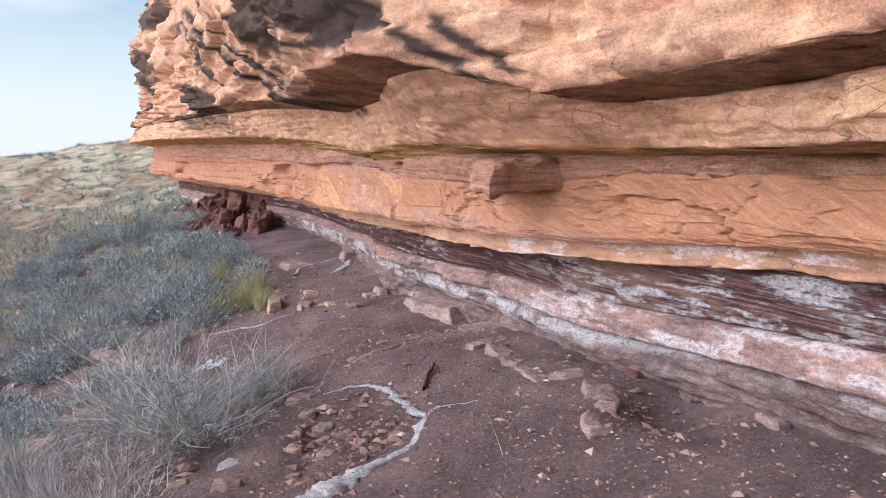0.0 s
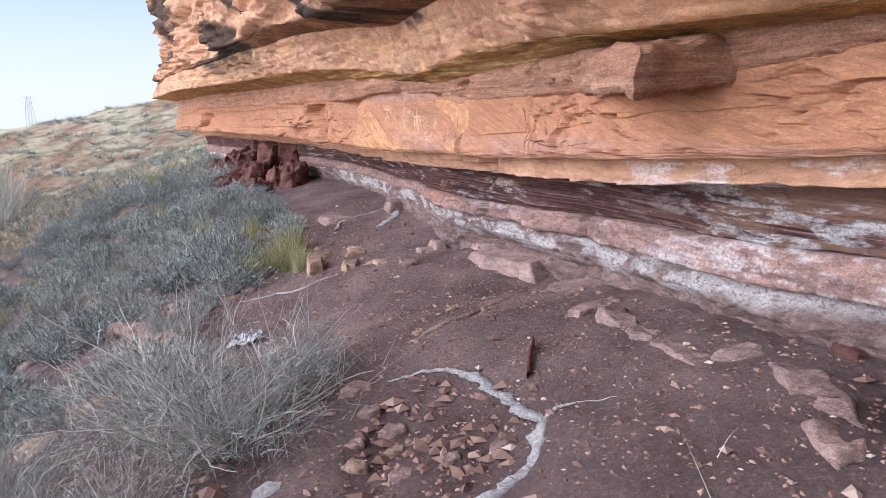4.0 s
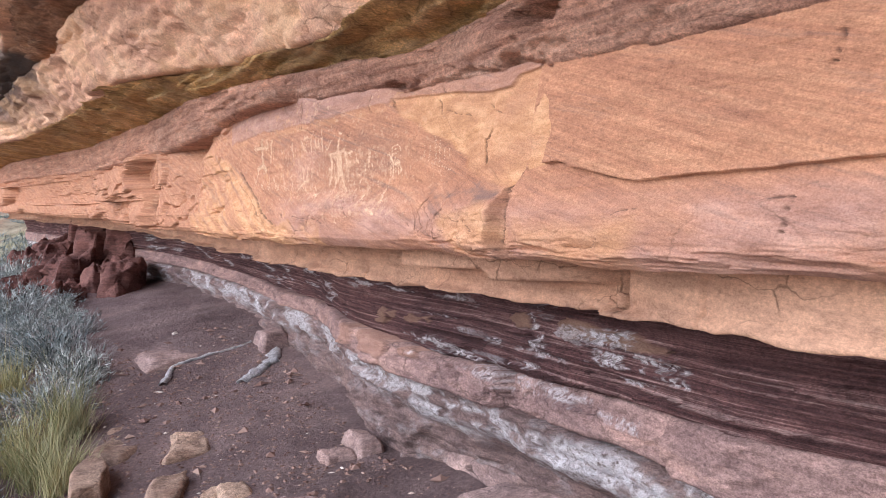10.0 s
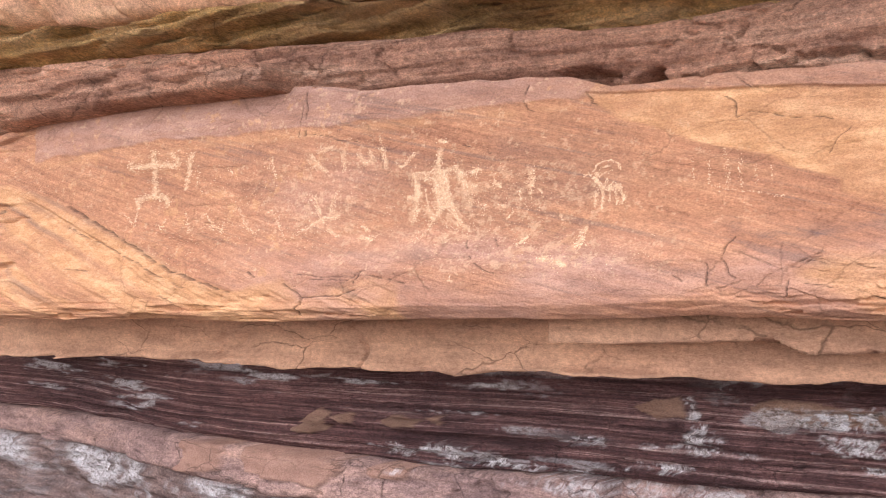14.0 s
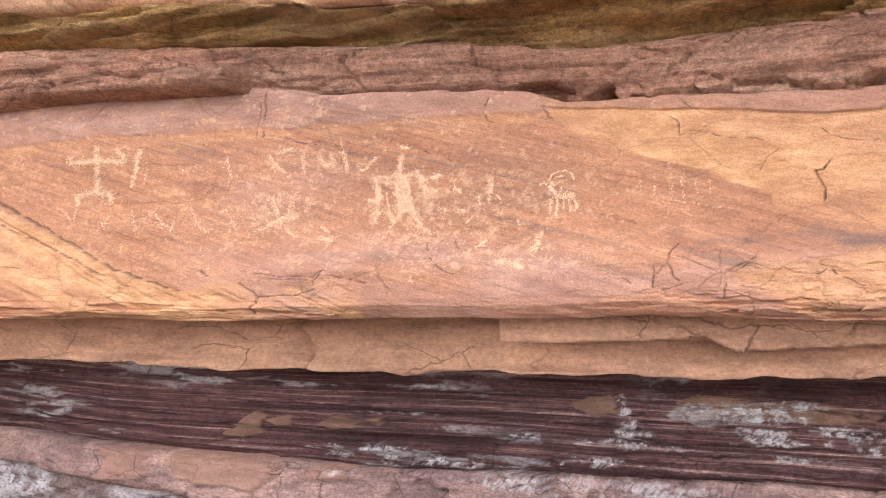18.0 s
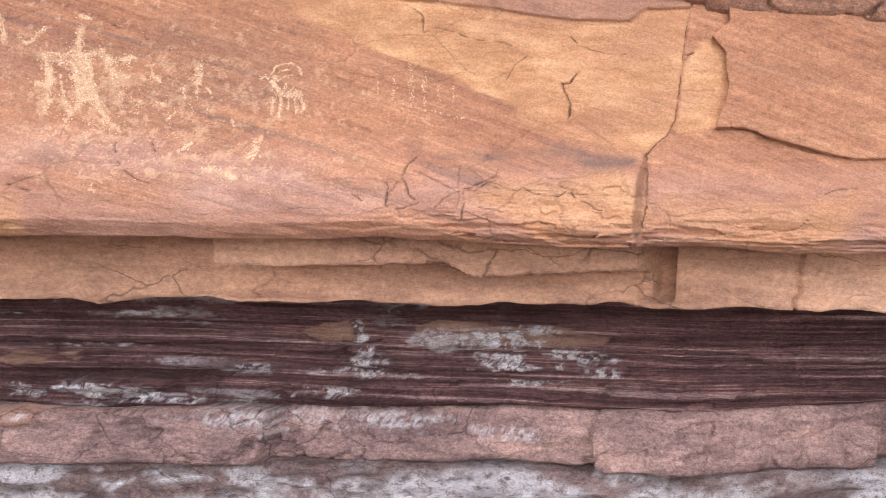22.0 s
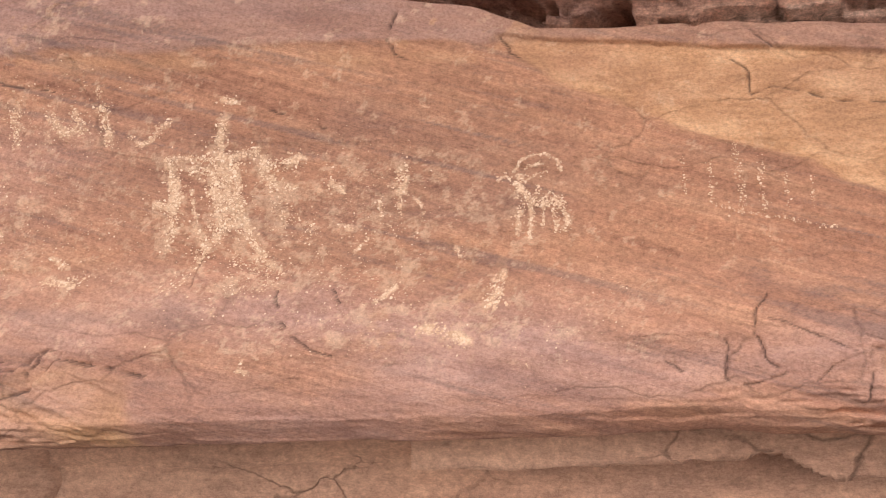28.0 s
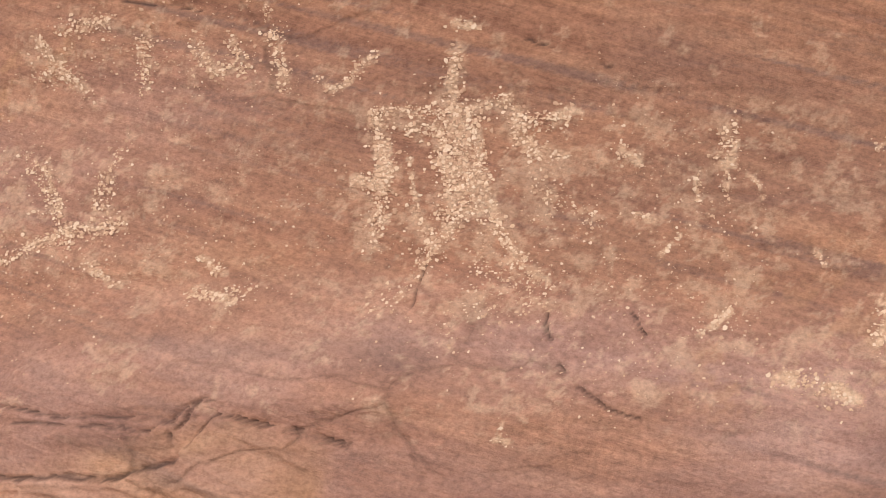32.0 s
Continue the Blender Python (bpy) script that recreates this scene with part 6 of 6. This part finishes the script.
def tube(name, pts, radii, material, label, category, lump=0.3, sides=9, seed=0, flatten=0.6, rows=60, parent=None):
    """A lumpy rope of material lying along a line on the ground."""
    pts = np.array(pts, float)
    s = np.concatenate([[0], np.cumsum(np.hypot(*np.diff(pts[:, :2], axis=0).T))])
    t = np.linspace(0, s[-1], rows)
    x, y = np.interp(t, s, pts[:, 0]), np.interp(t, s, pts[:, 1])
    h = np.interp(t, s, pts[:, 2]) if pts.shape[1] > 2 else 0 * t
    x, y = x + 0.012 * fbm(t * 7, seed + 0 * t, 0 * t, 3), y + 0.012 * fbm(t * 7, seed + 9 + 0 * t, 0 * t, 3)
    z = ground_z(x, y) + h
    dx, dy = np.gradient(x), np.gradient(y)
    ln = np.hypot(dx, dy) + 1e-9
    r = np.interp(t, s, radii)
    a = np.arange(sides) / sides * 2 * np.pi
    rr2 = r[:, None] * (1 + lump * fbm(t[:, None] * 18, np.cos(a) * 2 + seed, np.sin(a) * 2, 3))
    off = np.cos(a) * rr2
    verts = np.stack([x[:, None] - dy[:, None] / ln[:, None] * off, y[:, None] + dx[:, None] / ln[:, None] * off, z[:, None] + np.sin(a) * rr2 * flatten + r[:, None] * 0.2], -1)
    i = np.arange(rows * sides).reshape(rows, sides)
    f = np.stack([i[:-1], np.roll(i[:-1], -1, 1), np.roll(i[1:], -1, 1), i[1:]], -1).reshape(-1, 4)
    ob = part(name, verts.reshape(-1, 3), f, material, parent, smooth=True)
    return tagged(ob, label, category) if parent is None else ob


tube("salt_rim", [(-0.75, 5.92), (-0.46, 5.91), (-0.25, 5.68), (-0.06, 5.37), (0.06, 5.06), (0.10, 4.95), (0.05, 4.72), (-0.07, 4.52), (-0.21, 4.41), (-0.33, 4.21), (-0.52, 4.0)],
     (0.012, 0.022, 0.035, 0.032, 0.045, 0.03, 0.026, 0.03, 0.06, 0.09, 0.05), M_WHITE, "white salt crust rimming a dug hollow in the dirt", "salt crust", 1.3, 10, 1, 0.35, 190)
tube("salt_rim", [(0.10, 4.97), (0.26, 5.02), (0.42, 4.98)], (0.014, 0.009, 0.004), M_WHITE, "short branch of white salt crust on the dirt", "salt crust", 1.3, 9, 2, 0.25, 50)
tube("old_plank", [(0.08, 5.95, 0.03), (0.05, 5.45, 0.015)], (0.012, 0.014), M_DARKROCK, "dark weathered plank standing half buried in dirt", "plank", 0.25, 6, 3, 1.5, 30)
tube("dead_branch", [(-0.62, 6.55), (-0.35, 6.80), (-0.05, 7.18)], (0.03, 0.028, 0.012), M_WOOD, "split grey dead branch lying on the dirt", "branch", 0.5, 7, 4, 0.6, 50)
tube("dead_branch", [(-0.72, 6.50), (-0.50, 6.62), (-0.30, 6.88)], (0.018, 0.02, 0.008), M_WOOD, "thin splinter of dead wood on the dirt", "branch", 0.5, 6, 5, 0.6, 40)
tube("stick", [(-0.35, 7.32), (-0.18, 7.42)], (0.014, 0.012), M_WOOD, "short pale stick on the dirt", "stick", 0.3, 6, 6, 0.7, 14)
tube("white_root", [(-2.92, 9.35), (-2.58, 9.26), (-2.37, 9.23), (-2.07, 9.21), (-1.84, 9.34)], (0.006, 0.012, 0.018, 0.016, 0.006), M_WHITE, "thin whitish root snaking over the dirt", "root", 0.4, 7, 7, 0.7, 70)
tube("white_root", [(-2.35, 11.51), (-2.42, 12.0), (-2.16, 12.16), (-1.88, 12.32)], (0.03, 0.02, 0.018, 0.012), M_WHITE, "pale dead branch against the wall foot", "branch", 0.4, 7, 8, 0.7, 60)
tube("salt_rim", [(-1.75, 11.3), (-1.6, 11.7), (-1.62, 12.0)], (0.04, 0.05, 0.03), M_WHITE, "patch of white salt crust on the dirt", "salt crust", 0.9, 8, 9, 0.4, 40)

# ---- plants ----
def plant_material(name, stops):
    m, n, l, b = nodes_of(name, 0.85)
    c = ramped(n, l, n.new("ShaderNodeNewGeometry").outputs["Random Per Island"], stops)
    info = n.new("ShaderNodeObjectInfo").outputs["Random"]
    c = mixed(n, l, 0.5, c, ramped(n, l, info, ((0.0, (0.55, 0.60, 0.60)), (0.5, (1.0, 1.0, 1.0)), (1.0, (1.35, 1.28, 1.15)))), "MULTIPLY")
    l.new(c, b.inputs["Base Color"])
    return m


M_SAGE = plant_material("sage_leaf", ((0.0, (0.09, 0.11, 0.105)), (0.5, (0.28, 0.31, 0.31)), (1.0, (0.55, 0.575, 0.565))))
M_TWIG = plant_material("dead_twig", ((0.0, (0.19, 0.17, 0.165)), (0.5, (0.33, 0.305, 0.30)), (1.0, (0.64, 0.61, 0.59))))
M_STRAW = plant_material("straw_blade", ((0.0, (0.20, 0.22, 0.10)), (0.5, (0.38, 0.35, 0.19)), (1.0, (0.58, 0.52, 0.33))))
M_DRYGRASS = plant_material("dry_hill_grass", ((0.0, (0.28, 0.26, 0.18)), (0.5, (0.46, 0.42, 0.29)), (1.0, (0.62, 0.57, 0.42))))
M_PALE_BUSH = plant_material("pale_bush_twig", ((0.0, (0.46, 0.43, 0.38)), (0.5, (0.62, 0.58, 0.51)), (1.0, (0.78, 0.74, 0.66))))


def blades(roots, dirs, lengths, widths, bend, segs=3, curl=0.18):
    """Ribbons that taper and bend: arrays of roots and first directions."""
    m = len(roots)
    t = np.linspace(0, 1, segs + 1)[None, :, None]
    droop = bend[:, None, None] * t * t * lengths[:, None, None]
    side_bend = rng.normal(0, curl, (m, 1, 3)) * t * t * lengths[:, None, None]
    p = roots[:, None] + dirs[:, None] * t * lengths[:, None, None] + side_bend
    p[..., 2] -= droop[..., 0]
    side = np.cross(dirs, rng.normal(0, 1, (m, 3)))
    side /= np.linalg.norm(side, axis=1, keepdims=True) + 1e-9
    w = widths[:, None, None] * (1 - 0.85 * t)
    v = np.stack([p - side[:, None] * w, p + side[:, None] * w], 2)
    i = np.arange(m)[:, None] * (segs + 1) * 2 + np.arange(segs)[None] * 2
    f = np.stack([i, i + 1, i + 3, i + 2], -1).reshape(-1, 4)
    return v.reshape(-1, 3), f


def dome_dirs(m, spread_out, up=0.35):
    a = rng.uniform(0, 2 * np.pi, m)
    e = rng.beta(1.6, 1.1, m) * spread_out
    d = np.stack([np.cos(a) * e, np.sin(a) * e, up + rng.random(m) * (1 - up * 0.5)], -1)
    return d / np.linalg.norm(d, axis=1, keepdims=True)


def bush_meshes(radius, height, stems, leaves, leaf_len, stem_w, leaf_w, m_stem, m_leaf, name, label, category):
    """A bush: woody stems from one foot, and many thin leafy shoots round their outer halves."""
    holder = tagged(new(name), label, category)
    d = dome_dirs(stems, 1.25)
    L = radius * rng.uniform(0.65, 1.15, stems) * np.where(np.abs(d[:, 2]) > 0.8, height / radius, 1)
    root = rng.normal(0, radius * 0.10, (stems, 3)) * (1, 1, 0)
    v, f = blades(root, d, L, np.full(stems, stem_w), rng.uniform(-0.05, 0.25, stems), 4)
    part("woody_base", v, f, m_stem, holder, "grey woody stems")
    k = rng.integers(0, stems, leaves)
    t = rng.beta(2.2, 1.2, leaves)[:, None]
    p = root[k] + d[k] * t * L[k][:, None] + rng.normal(0, radius * 0.07, (leaves, 3))
    p[:, 2] = np.abs(p[:, 2])
    dd2 = d[k] + rng.normal(0, 0.45, (leaves, 3)) + (0, 0, 0.25)
    dd2 /= np.linalg.norm(dd2, axis=1, keepdims=True)
    v, f = blades(p, dd2, leaf_len * rng.uniform(0.5, 1.3, leaves), np.full(leaves, leaf_w) * rng.uniform(0.6, 1.3, leaves), rng.uniform(-0.1, 0.25, leaves), 1)
    part("foliage", v, f, m_leaf, holder, "fine grey-green shoots" if m_leaf is M_SAGE else "")
    return holder


sages = [bush_meshes(0.36 + 0.06 * k, 0.34 + 0.04 * k, 75, 2300, 0.055, 0.0030, 0.0060, M_TWIG, M_SAGE, "sagebrush", "low grey-green sagebrush on the slope", "shrub") for k in range(4)]
drys = [bush_meshes(0.42, 0.36, 110, 900, 0.16, 0.0022, 0.0013, M_TWIG, M_TWIG, "dry_bush", "leafless grey twiggy bush on the slope", "shrub") for k in range(2)]
tufts = []
for k in range(3):
    holder = tagged(new("grass_tuft"), "yellow-green dry grass tuft on the slope", "grass")
    m = 520
    d = dome_dirs(m, 0.55, 0.6)
    v, f = blades(rng.normal(0, 0.06, (m, 3)) * (1, 1, 0), d, rng.uniform(0.2, 0.48, m), np.full(m, 0.0022), rng.uniform(0.0, 0.35, m), 4)
    part("blade_clump", v, f, M_STRAW, holder)
    tufts.append(holder)


def place(proto, x, y, s, first=[]):
    """The first use of a plant moves it; later ones copy it."""
    m = Matrix.LocRotScale((x, y, gz(x, y) - 0.03 * s), Euler((rng.uniform(-0.12, 0.12), rng.uniform(-0.12, 0.12), rng.uniform(0, 6.28))), (s, s, s * rng.uniform(0.85, 1.15)))
    if proto not in first:
        first.append(proto)
        proto.matrix_basis = m
        return proto
    ob = copy_thing(proto, m)
    ob.matrix_basis = m
    return ob


count, taken = 0, []
for k in range(5200):
    x, y = rng.uniform(-11, -1.2), rng.uniform(3.0, 20)
    d = float(line_far(np.array([y]))[0]) - x
    reach = 3.1 if y < 9.4 else 2.5 if y < 12 else 1.5
    if not reach < d < (8.2 if y < 12 else 7.2) or count > 270 or vnoise(x * 0.9, y * 0.9, 3) < -0.45:
        continue
    if any((x - u) ** 2 + (y - w) ** 2 < 0.38 ** 2 for u, w in taken):
        continue
    taken.append((x, y))
    pick = rng.random()
    proto = sages[k % 4] if pick < 0.74 and y > 6.3 else drys[k % 2] if pick < 0.90 else tufts[k % 3]
    place(proto, x, y, rng.uniform(0.6, 1.2))["group"] = "shrubs on the slope"
    count += 1
for x, y, s in ((-2.62, 10.25, 1.15), (-2.85, 10.55, 1.1), (-2.45, 10.05, 0.8), (-3.05, 10.2, 1.0), (-2.75, 10.9, 1.0)):
    place(tufts[int(s * 10) % 3], x, y, s)["group"] = "grass tufts beside the buff block"
for x, y, s in ((-3.2, 9.9, 1.0), (-3.4, 10.5, 1.1), (-3.5, 11.1, 1.2), (-3.1, 11.4, 0.9)):
    place(sages[int(s * 10) % 4], x, y, s)


M_BLEACH = plant_material("bleached_wood", ((0.0, (0.40, 0.36, 0.33)), (0.6, (0.58, 0.54, 0.50)), (1.0, (0.74, 0.70, 0.66))))


def crooked(roots, dirs, lengths, widths, segs=9):
    """Thin three-sided branches that wander as they grow."""
    m = len(roots)
    steps = dirs[:, None] + np.cumsum(rng.normal(0, 0.17, (m, segs, 3)), 1)
    steps[..., 2] -= np.linspace(0, 0.35, segs)
    steps /= np.linalg.norm(steps, axis=2, keepdims=True)
    line = np.concatenate([roots[:, None], roots[:, None] + np.cumsum(steps * (lengths / segs)[:, None, None], 1)], 1)
    line[..., 2] = np.maximum(line[..., 2], 0.005)
    w = widths[:, None, None] * np.linspace(1, 0.3, segs + 1)[None, :, None]
    side = np.cross(dirs, (0.3, 0.2, 1.0))
    side /= np.linalg.norm(side, axis=1, keepdims=True) + 1e-9
    up = np.cross(side, dirs)
    ring = [line + (side * math.cos(a) + up * math.sin(a))[:, None] * w for a in (0.0, 2.1, 4.2)]
    v = np.stack(ring, 2).reshape(-1, 3)
    i = np.arange(m)[:, None, None] * (segs + 1) * 3 + np.arange(segs)[None, :, None] * 3
    j = np.arange(3)[None, None]
    f = np.stack([i + j, i + (j + 1) % 3, i + 3 + (j + 1) % 3, i + 3 + j], -1).reshape(-1, 4)
    return v, f, line


def twig_bush(name, label, x, y, radius, height, stems, seed):
    """A large bush of long, thin, arching, forking dead twigs."""
    holder = tagged(new(name), label, "bush")
    holder.location = (x, y, gz(x, y) - 0.02)
    d = dome_dirs(stems, 1.5, 0.28)
    root = rng.normal(0, radius * 0.16, (stems, 3)) * (1, 1, 0)
    L = radius * rng.uniform(0.6, 1.25, stems)
    bend = rng.uniform(-0.1, 0.45, stems)
    sets = {"branch_frame": crooked(root, d, L, rng.uniform(0.002, 0.0045, stems), 8)[:2]}
    for nm, mult, ln, wd, jit in (("twig_mass", 9, 0.40, 0.0024, 0.55), ("fine_twig_mass", 20, 0.16, 0.0019, 0.8)):
        k = np.repeat(np.arange(stems), mult)
        t = rng.beta(1.8, 1.2, len(k))[:, None]
        p = root[k] + d[k] * t * L[k][:, None]
        p[:, 2] -= (bend[k][:, None] * t * t * L[k][:, None])[:, 0]
        p += rng.normal(0, radius * (0.02 if nm == "twig_mass" else 0.10), p.shape)
        q = d[k] + rng.normal(0, jit, (len(k), 3))
        q /= np.linalg.norm(q, axis=1, keepdims=True)
        long = ln * radius * rng.uniform(0.4, 1.3, len(k))
        if nm == "twig_mass":
            p[:, 2] = np.abs(p[:, 2])
            sets[nm] = crooked(p, q, long, np.full(len(k), 0.6 * wd), 5)[:2]
        else:
            sets[nm] = blades(p, q, long, np.full(len(k), wd), rng.uniform(-0.2, 0.3, len(k)), 4, 0.6)
    for nm, (v, f) in sets.items():
        v = v.copy()
        v[:, 2] = np.maximum(v[:, 2], -0.02)
        part(nm, v, f, M_SAGE if nm == "fine_twig_mass" else M_TWIG, holder)
    # crooked bleached branches that fork once
    b_n = max(14, stems // 2)
    bd, br, bl = dome_dirs(b_n, 1.7, 0.22), rng.normal(0, radius * 0.15, (b_n, 3)) * (1, 1, 0), radius * rng.uniform(0.7, 1.35, b_n)
    v1, f1, line = crooked(br, bd, bl, rng.uniform(0.0032, 0.0075, b_n))
    k = np.repeat(np.arange(b_n), 3)
    seat = rng.integers(3, 8, len(k))
    v2, f2, _ = crooked(line[k, seat], dome_dirs(len(k), 1.4, 0.1) * 0.8 + bd[k] * 0.6, bl[k] * rng.uniform(0.25, 0.5, len(k)), rng.uniform(0.0018, 0.003, len(k)))
    part("branch_tangle", np.concatenate([v1, v2]), np.concatenate([f1, f2 + len(v1)]), M_BLEACH, holder, "bleached bare branches", smooth=True)
    m = stems * 26
    k = rng.integers(0, stems, m)
    t = rng.beta(1.3, 1.6, m)[:, None]
    p = root[k] + d[k] * t * L[k][:, None] * 0.9 + rng.normal(0, radius * 0.12, (m, 3))
    p[:, 2] = np.abs(p[:, 2]) * 0.8
    q = rng.normal(0, 0.6, (m, 3)) + (0, 0, 0.6)
    q /= np.linalg.norm(q, axis=1, keepdims=True)
    v, f = blades(p, q, rng.uniform(0.03, 0.10, m), np.full(m, 0.0016), np.zeros(m), 2)
    part("foliage", v, f, M_SAGE, holder, "grey-green fine foliage")
    return holder


twig_bush("dry_bush", "large tangled dry bush of bleached bare twigs", -1.62, 5.55, 0.85, 0.6, 95, 1)
twig_bush("dry_bush", "tangled grey bush with bare twigs on the slope", -2.35, 6.35, 0.75, 0.5, 70, 2)
twig_bush("dry_bush", "leafy grey bush beside the rubble", -3.0, 5.6, 0.7, 0.5, 60, 3)
twig_bush("dry_bush", "small bare bush on the dirt edge", -1.40, 6.35, 0.40, 0.35, 50, 4)
# a bare seedling in the dirt
holder = tagged(new("dead_seedling"), "thin bare dead seedling standing in the dirt", "plant")
holder.location = (0.52, 3.75, gz(0.52, 3.75))
v, f = blades(np.array([(0, 0, 0), (0.02, 0.15, 0.18), (0.05, 0.25, 0.28), (0.0, 0.02, 0.0), (0.06, 0.3, 0.3)]), np.array([(0.15, 0.75, 0.65), (-0.3, 0.5, 0.8), (0.5, 0.5, 0.7), (-0.5, 0.3, 0.8), (0.0, 0.8, 0.6)]), np.array([0.55, 0.2, 0.2, 0.25, 0.22]), np.full(5, 0.0022), np.full(5, 0.1), 5)
part("stem", v, f, M_TWIG, holder)

# scrub and pale bushes on the far valley side
def scatter_scrub(name, count, where, size, material, label, category):
    pts = []
    while len(pts) < count:
        az, r = radians(rng.uniform(*where[0])), rng.uniform(where[1][0] ** 0.5, where[1][1] ** 0.5) ** 2
        pts.append((-math.sin(az) * r, 3 + math.cos(az) * r))
    x, y = np.array(pts).T
    z = ground_z(x, y)
    per = where[2]
    k = np.repeat(np.arange(count), per)
    s = size * rng.uniform(0.5, 1.4, count)[k]
    d = dome_dirs(len(k), 1.3, 0.3)
    v, f = blades(np.stack([x[k], y[k], z[k]], -1) + rng.normal(0, 1, (len(k), 3)) * (0.3, 0.3, 0.05) * s[:, None], d, s * rng.uniform(0.5, 1.1, len(k)), s * where[3], rng.uniform(0, 0.3, len(k)), 2)
    return tagged(part(name, v, f, material, None), label, category, kind="stuff")


scatter_scrub("hillside_scrub", 2400, ((14, 46), (20, 80), 22, 0.035), 0.26, M_DRYGRASS, "pale dry grass clumps over the far hillside", "scrub")
scatter_scrub("hillside_sage", 1500, ((14, 46), (19, 80), 26, 0.035), 0.34, M_SAGE, "grey-green sagebrush over the far hillside", "scrub")
for az, r, s in ((39.2, 31, 3.6), (40.3, 30, 3.4), (41.0, 34, 3.0), (38.2, 36, 3.0), (39.8, 40, 3.0), (44, 66, 3.4), (47, 70, 3.4), (50, 68, 3.0), (42, 72, 3.2)):
    m, a = 1500, radians(az)
    holder = tagged(new("riverside_bush"), "tall pale leafless bush on the river bank", "bush", "bushes along the river")
    x, y = -math.sin(a) * r, 3 + math.cos(a) * r
    holder.location = (x, y, gz(x, y) - 0.1)
    d = dome_dirs(m, 0.75, 0.5)
    v, f = blades(rng.normal(0, 0.22 * s, (m, 3)) * (1, 1, 0.0) + (0, 0, 0.1), d, s * rng.uniform(0.4, 1.0, m), np.full(m, 0.010), rng.uniform(0, 0.2, m), 3)
    part("twig_mass", v, f, M_PALE_BUSH, holder)

# a crumpled white scrap left on the slope
M_SCRAP, n, l, b = nodes_of("white_scrap", 0.5)
l.new(ramped(n, l, tex(n, l, 14, (1, 1, 1), 3), ((0.45, (0.55, 0.56, 0.59)), (0.55, (0.42, 0.42, 0.44)), (0.60, (0.05, 0.05, 0.06)))), b.inputs["Base Color"])
u, w = np.meshgrid(np.linspace(-1, 1, 14), np.linspace(-1, 1, 10))
sx, sy = -2.38 + 0.13 * u + 0.03 * fbm(u * 2, w * 2, 0 * u, 3), 8.0 + 0.10 * w + 0.03 * fbm(u * 2, w * 2, 4 + 0 * u, 3)
sz = ground_z(sx, sy) + 0.035 + 0.05 * np.abs(fbm(u * 2.5, w * 2.5, 8 + 0 * u, 3)) * 2
scrap = part("crumpled_scrap", np.stack([sx, sy, sz], -1).reshape(-1, 3), grid_faces(*u.shape), M_SCRAP, None)
tagged(scrap, "crumpled white scrap with dark marks on the dirt", "litter")

# ---- a lattice power pylon far off ----
M_STEEL, n, l, b = nodes_of("galvanised_steel", 0.5)
l.new(ramped(n, l, tex(n, l, 3, (1, 1, 1), 3), ((0.3, (0.42, 0.45, 0.50)), (0.7, (0.55, 0.58, 0.62)))), b.inputs["Base Color"])
pylon = tagged(new("power_pylon"), "tall grey steel lattice power pylon on the horizon", "pylon")
pylon.location = (-390, 586, gz(-390, 586) - 0.5)


def bar(a, b2, w, name):
    a, b2 = Vector(a), Vector(b2)
    d = (b2 - a).normalized()
    s1 = d.cross(Vector((0.3, 0.9, 0.2))).normalized() * w
    s2 = d.cross(s1).normalized() * w
    ring = [a + s1, a + s2, a - s1, a - s2, b2 + s1, b2 + s2, b2 - s1, b2 - s2]
    part(name, [tuple(p) for p in ring], [(0, 1, 5, 4), (1, 2, 6, 5), (2, 3, 7, 6), (3, 0, 4, 7), (3, 2, 1, 0), (4, 5, 6, 7)], M_STEEL, pylon)


for sx in (-1, 1):
    for sy in (-1, 1):
        bar((sx * 3.2, sy * 2.4, 0), (sx * 1.6, sy * 0.9, 27), 0.16, "leg")
for lvl in range(6):
    z0, z1 = lvl * 4.5, lvl * 4.5 + 4.5
    a0, a1 = 3.2 - 1.6 * z0 / 27, 3.2 - 1.6 * z1 / 27
    b0 = 2.4 - 1.5 * z0 / 27
    for sgn in (-1, 1):
        bar((-a0, sgn * b0, z0), (a1, sgn * b0 * 0.9, z1), 0.09, "brace")
        bar((a0, sgn * b0, z0), (-a1, sgn * b0 * 0.9, z1), 0.09, "brace")
for z0 in (22, 27):
    bar((-5.5, 0, z0), (5.5, 0, z0), 0.14, "crossarm")
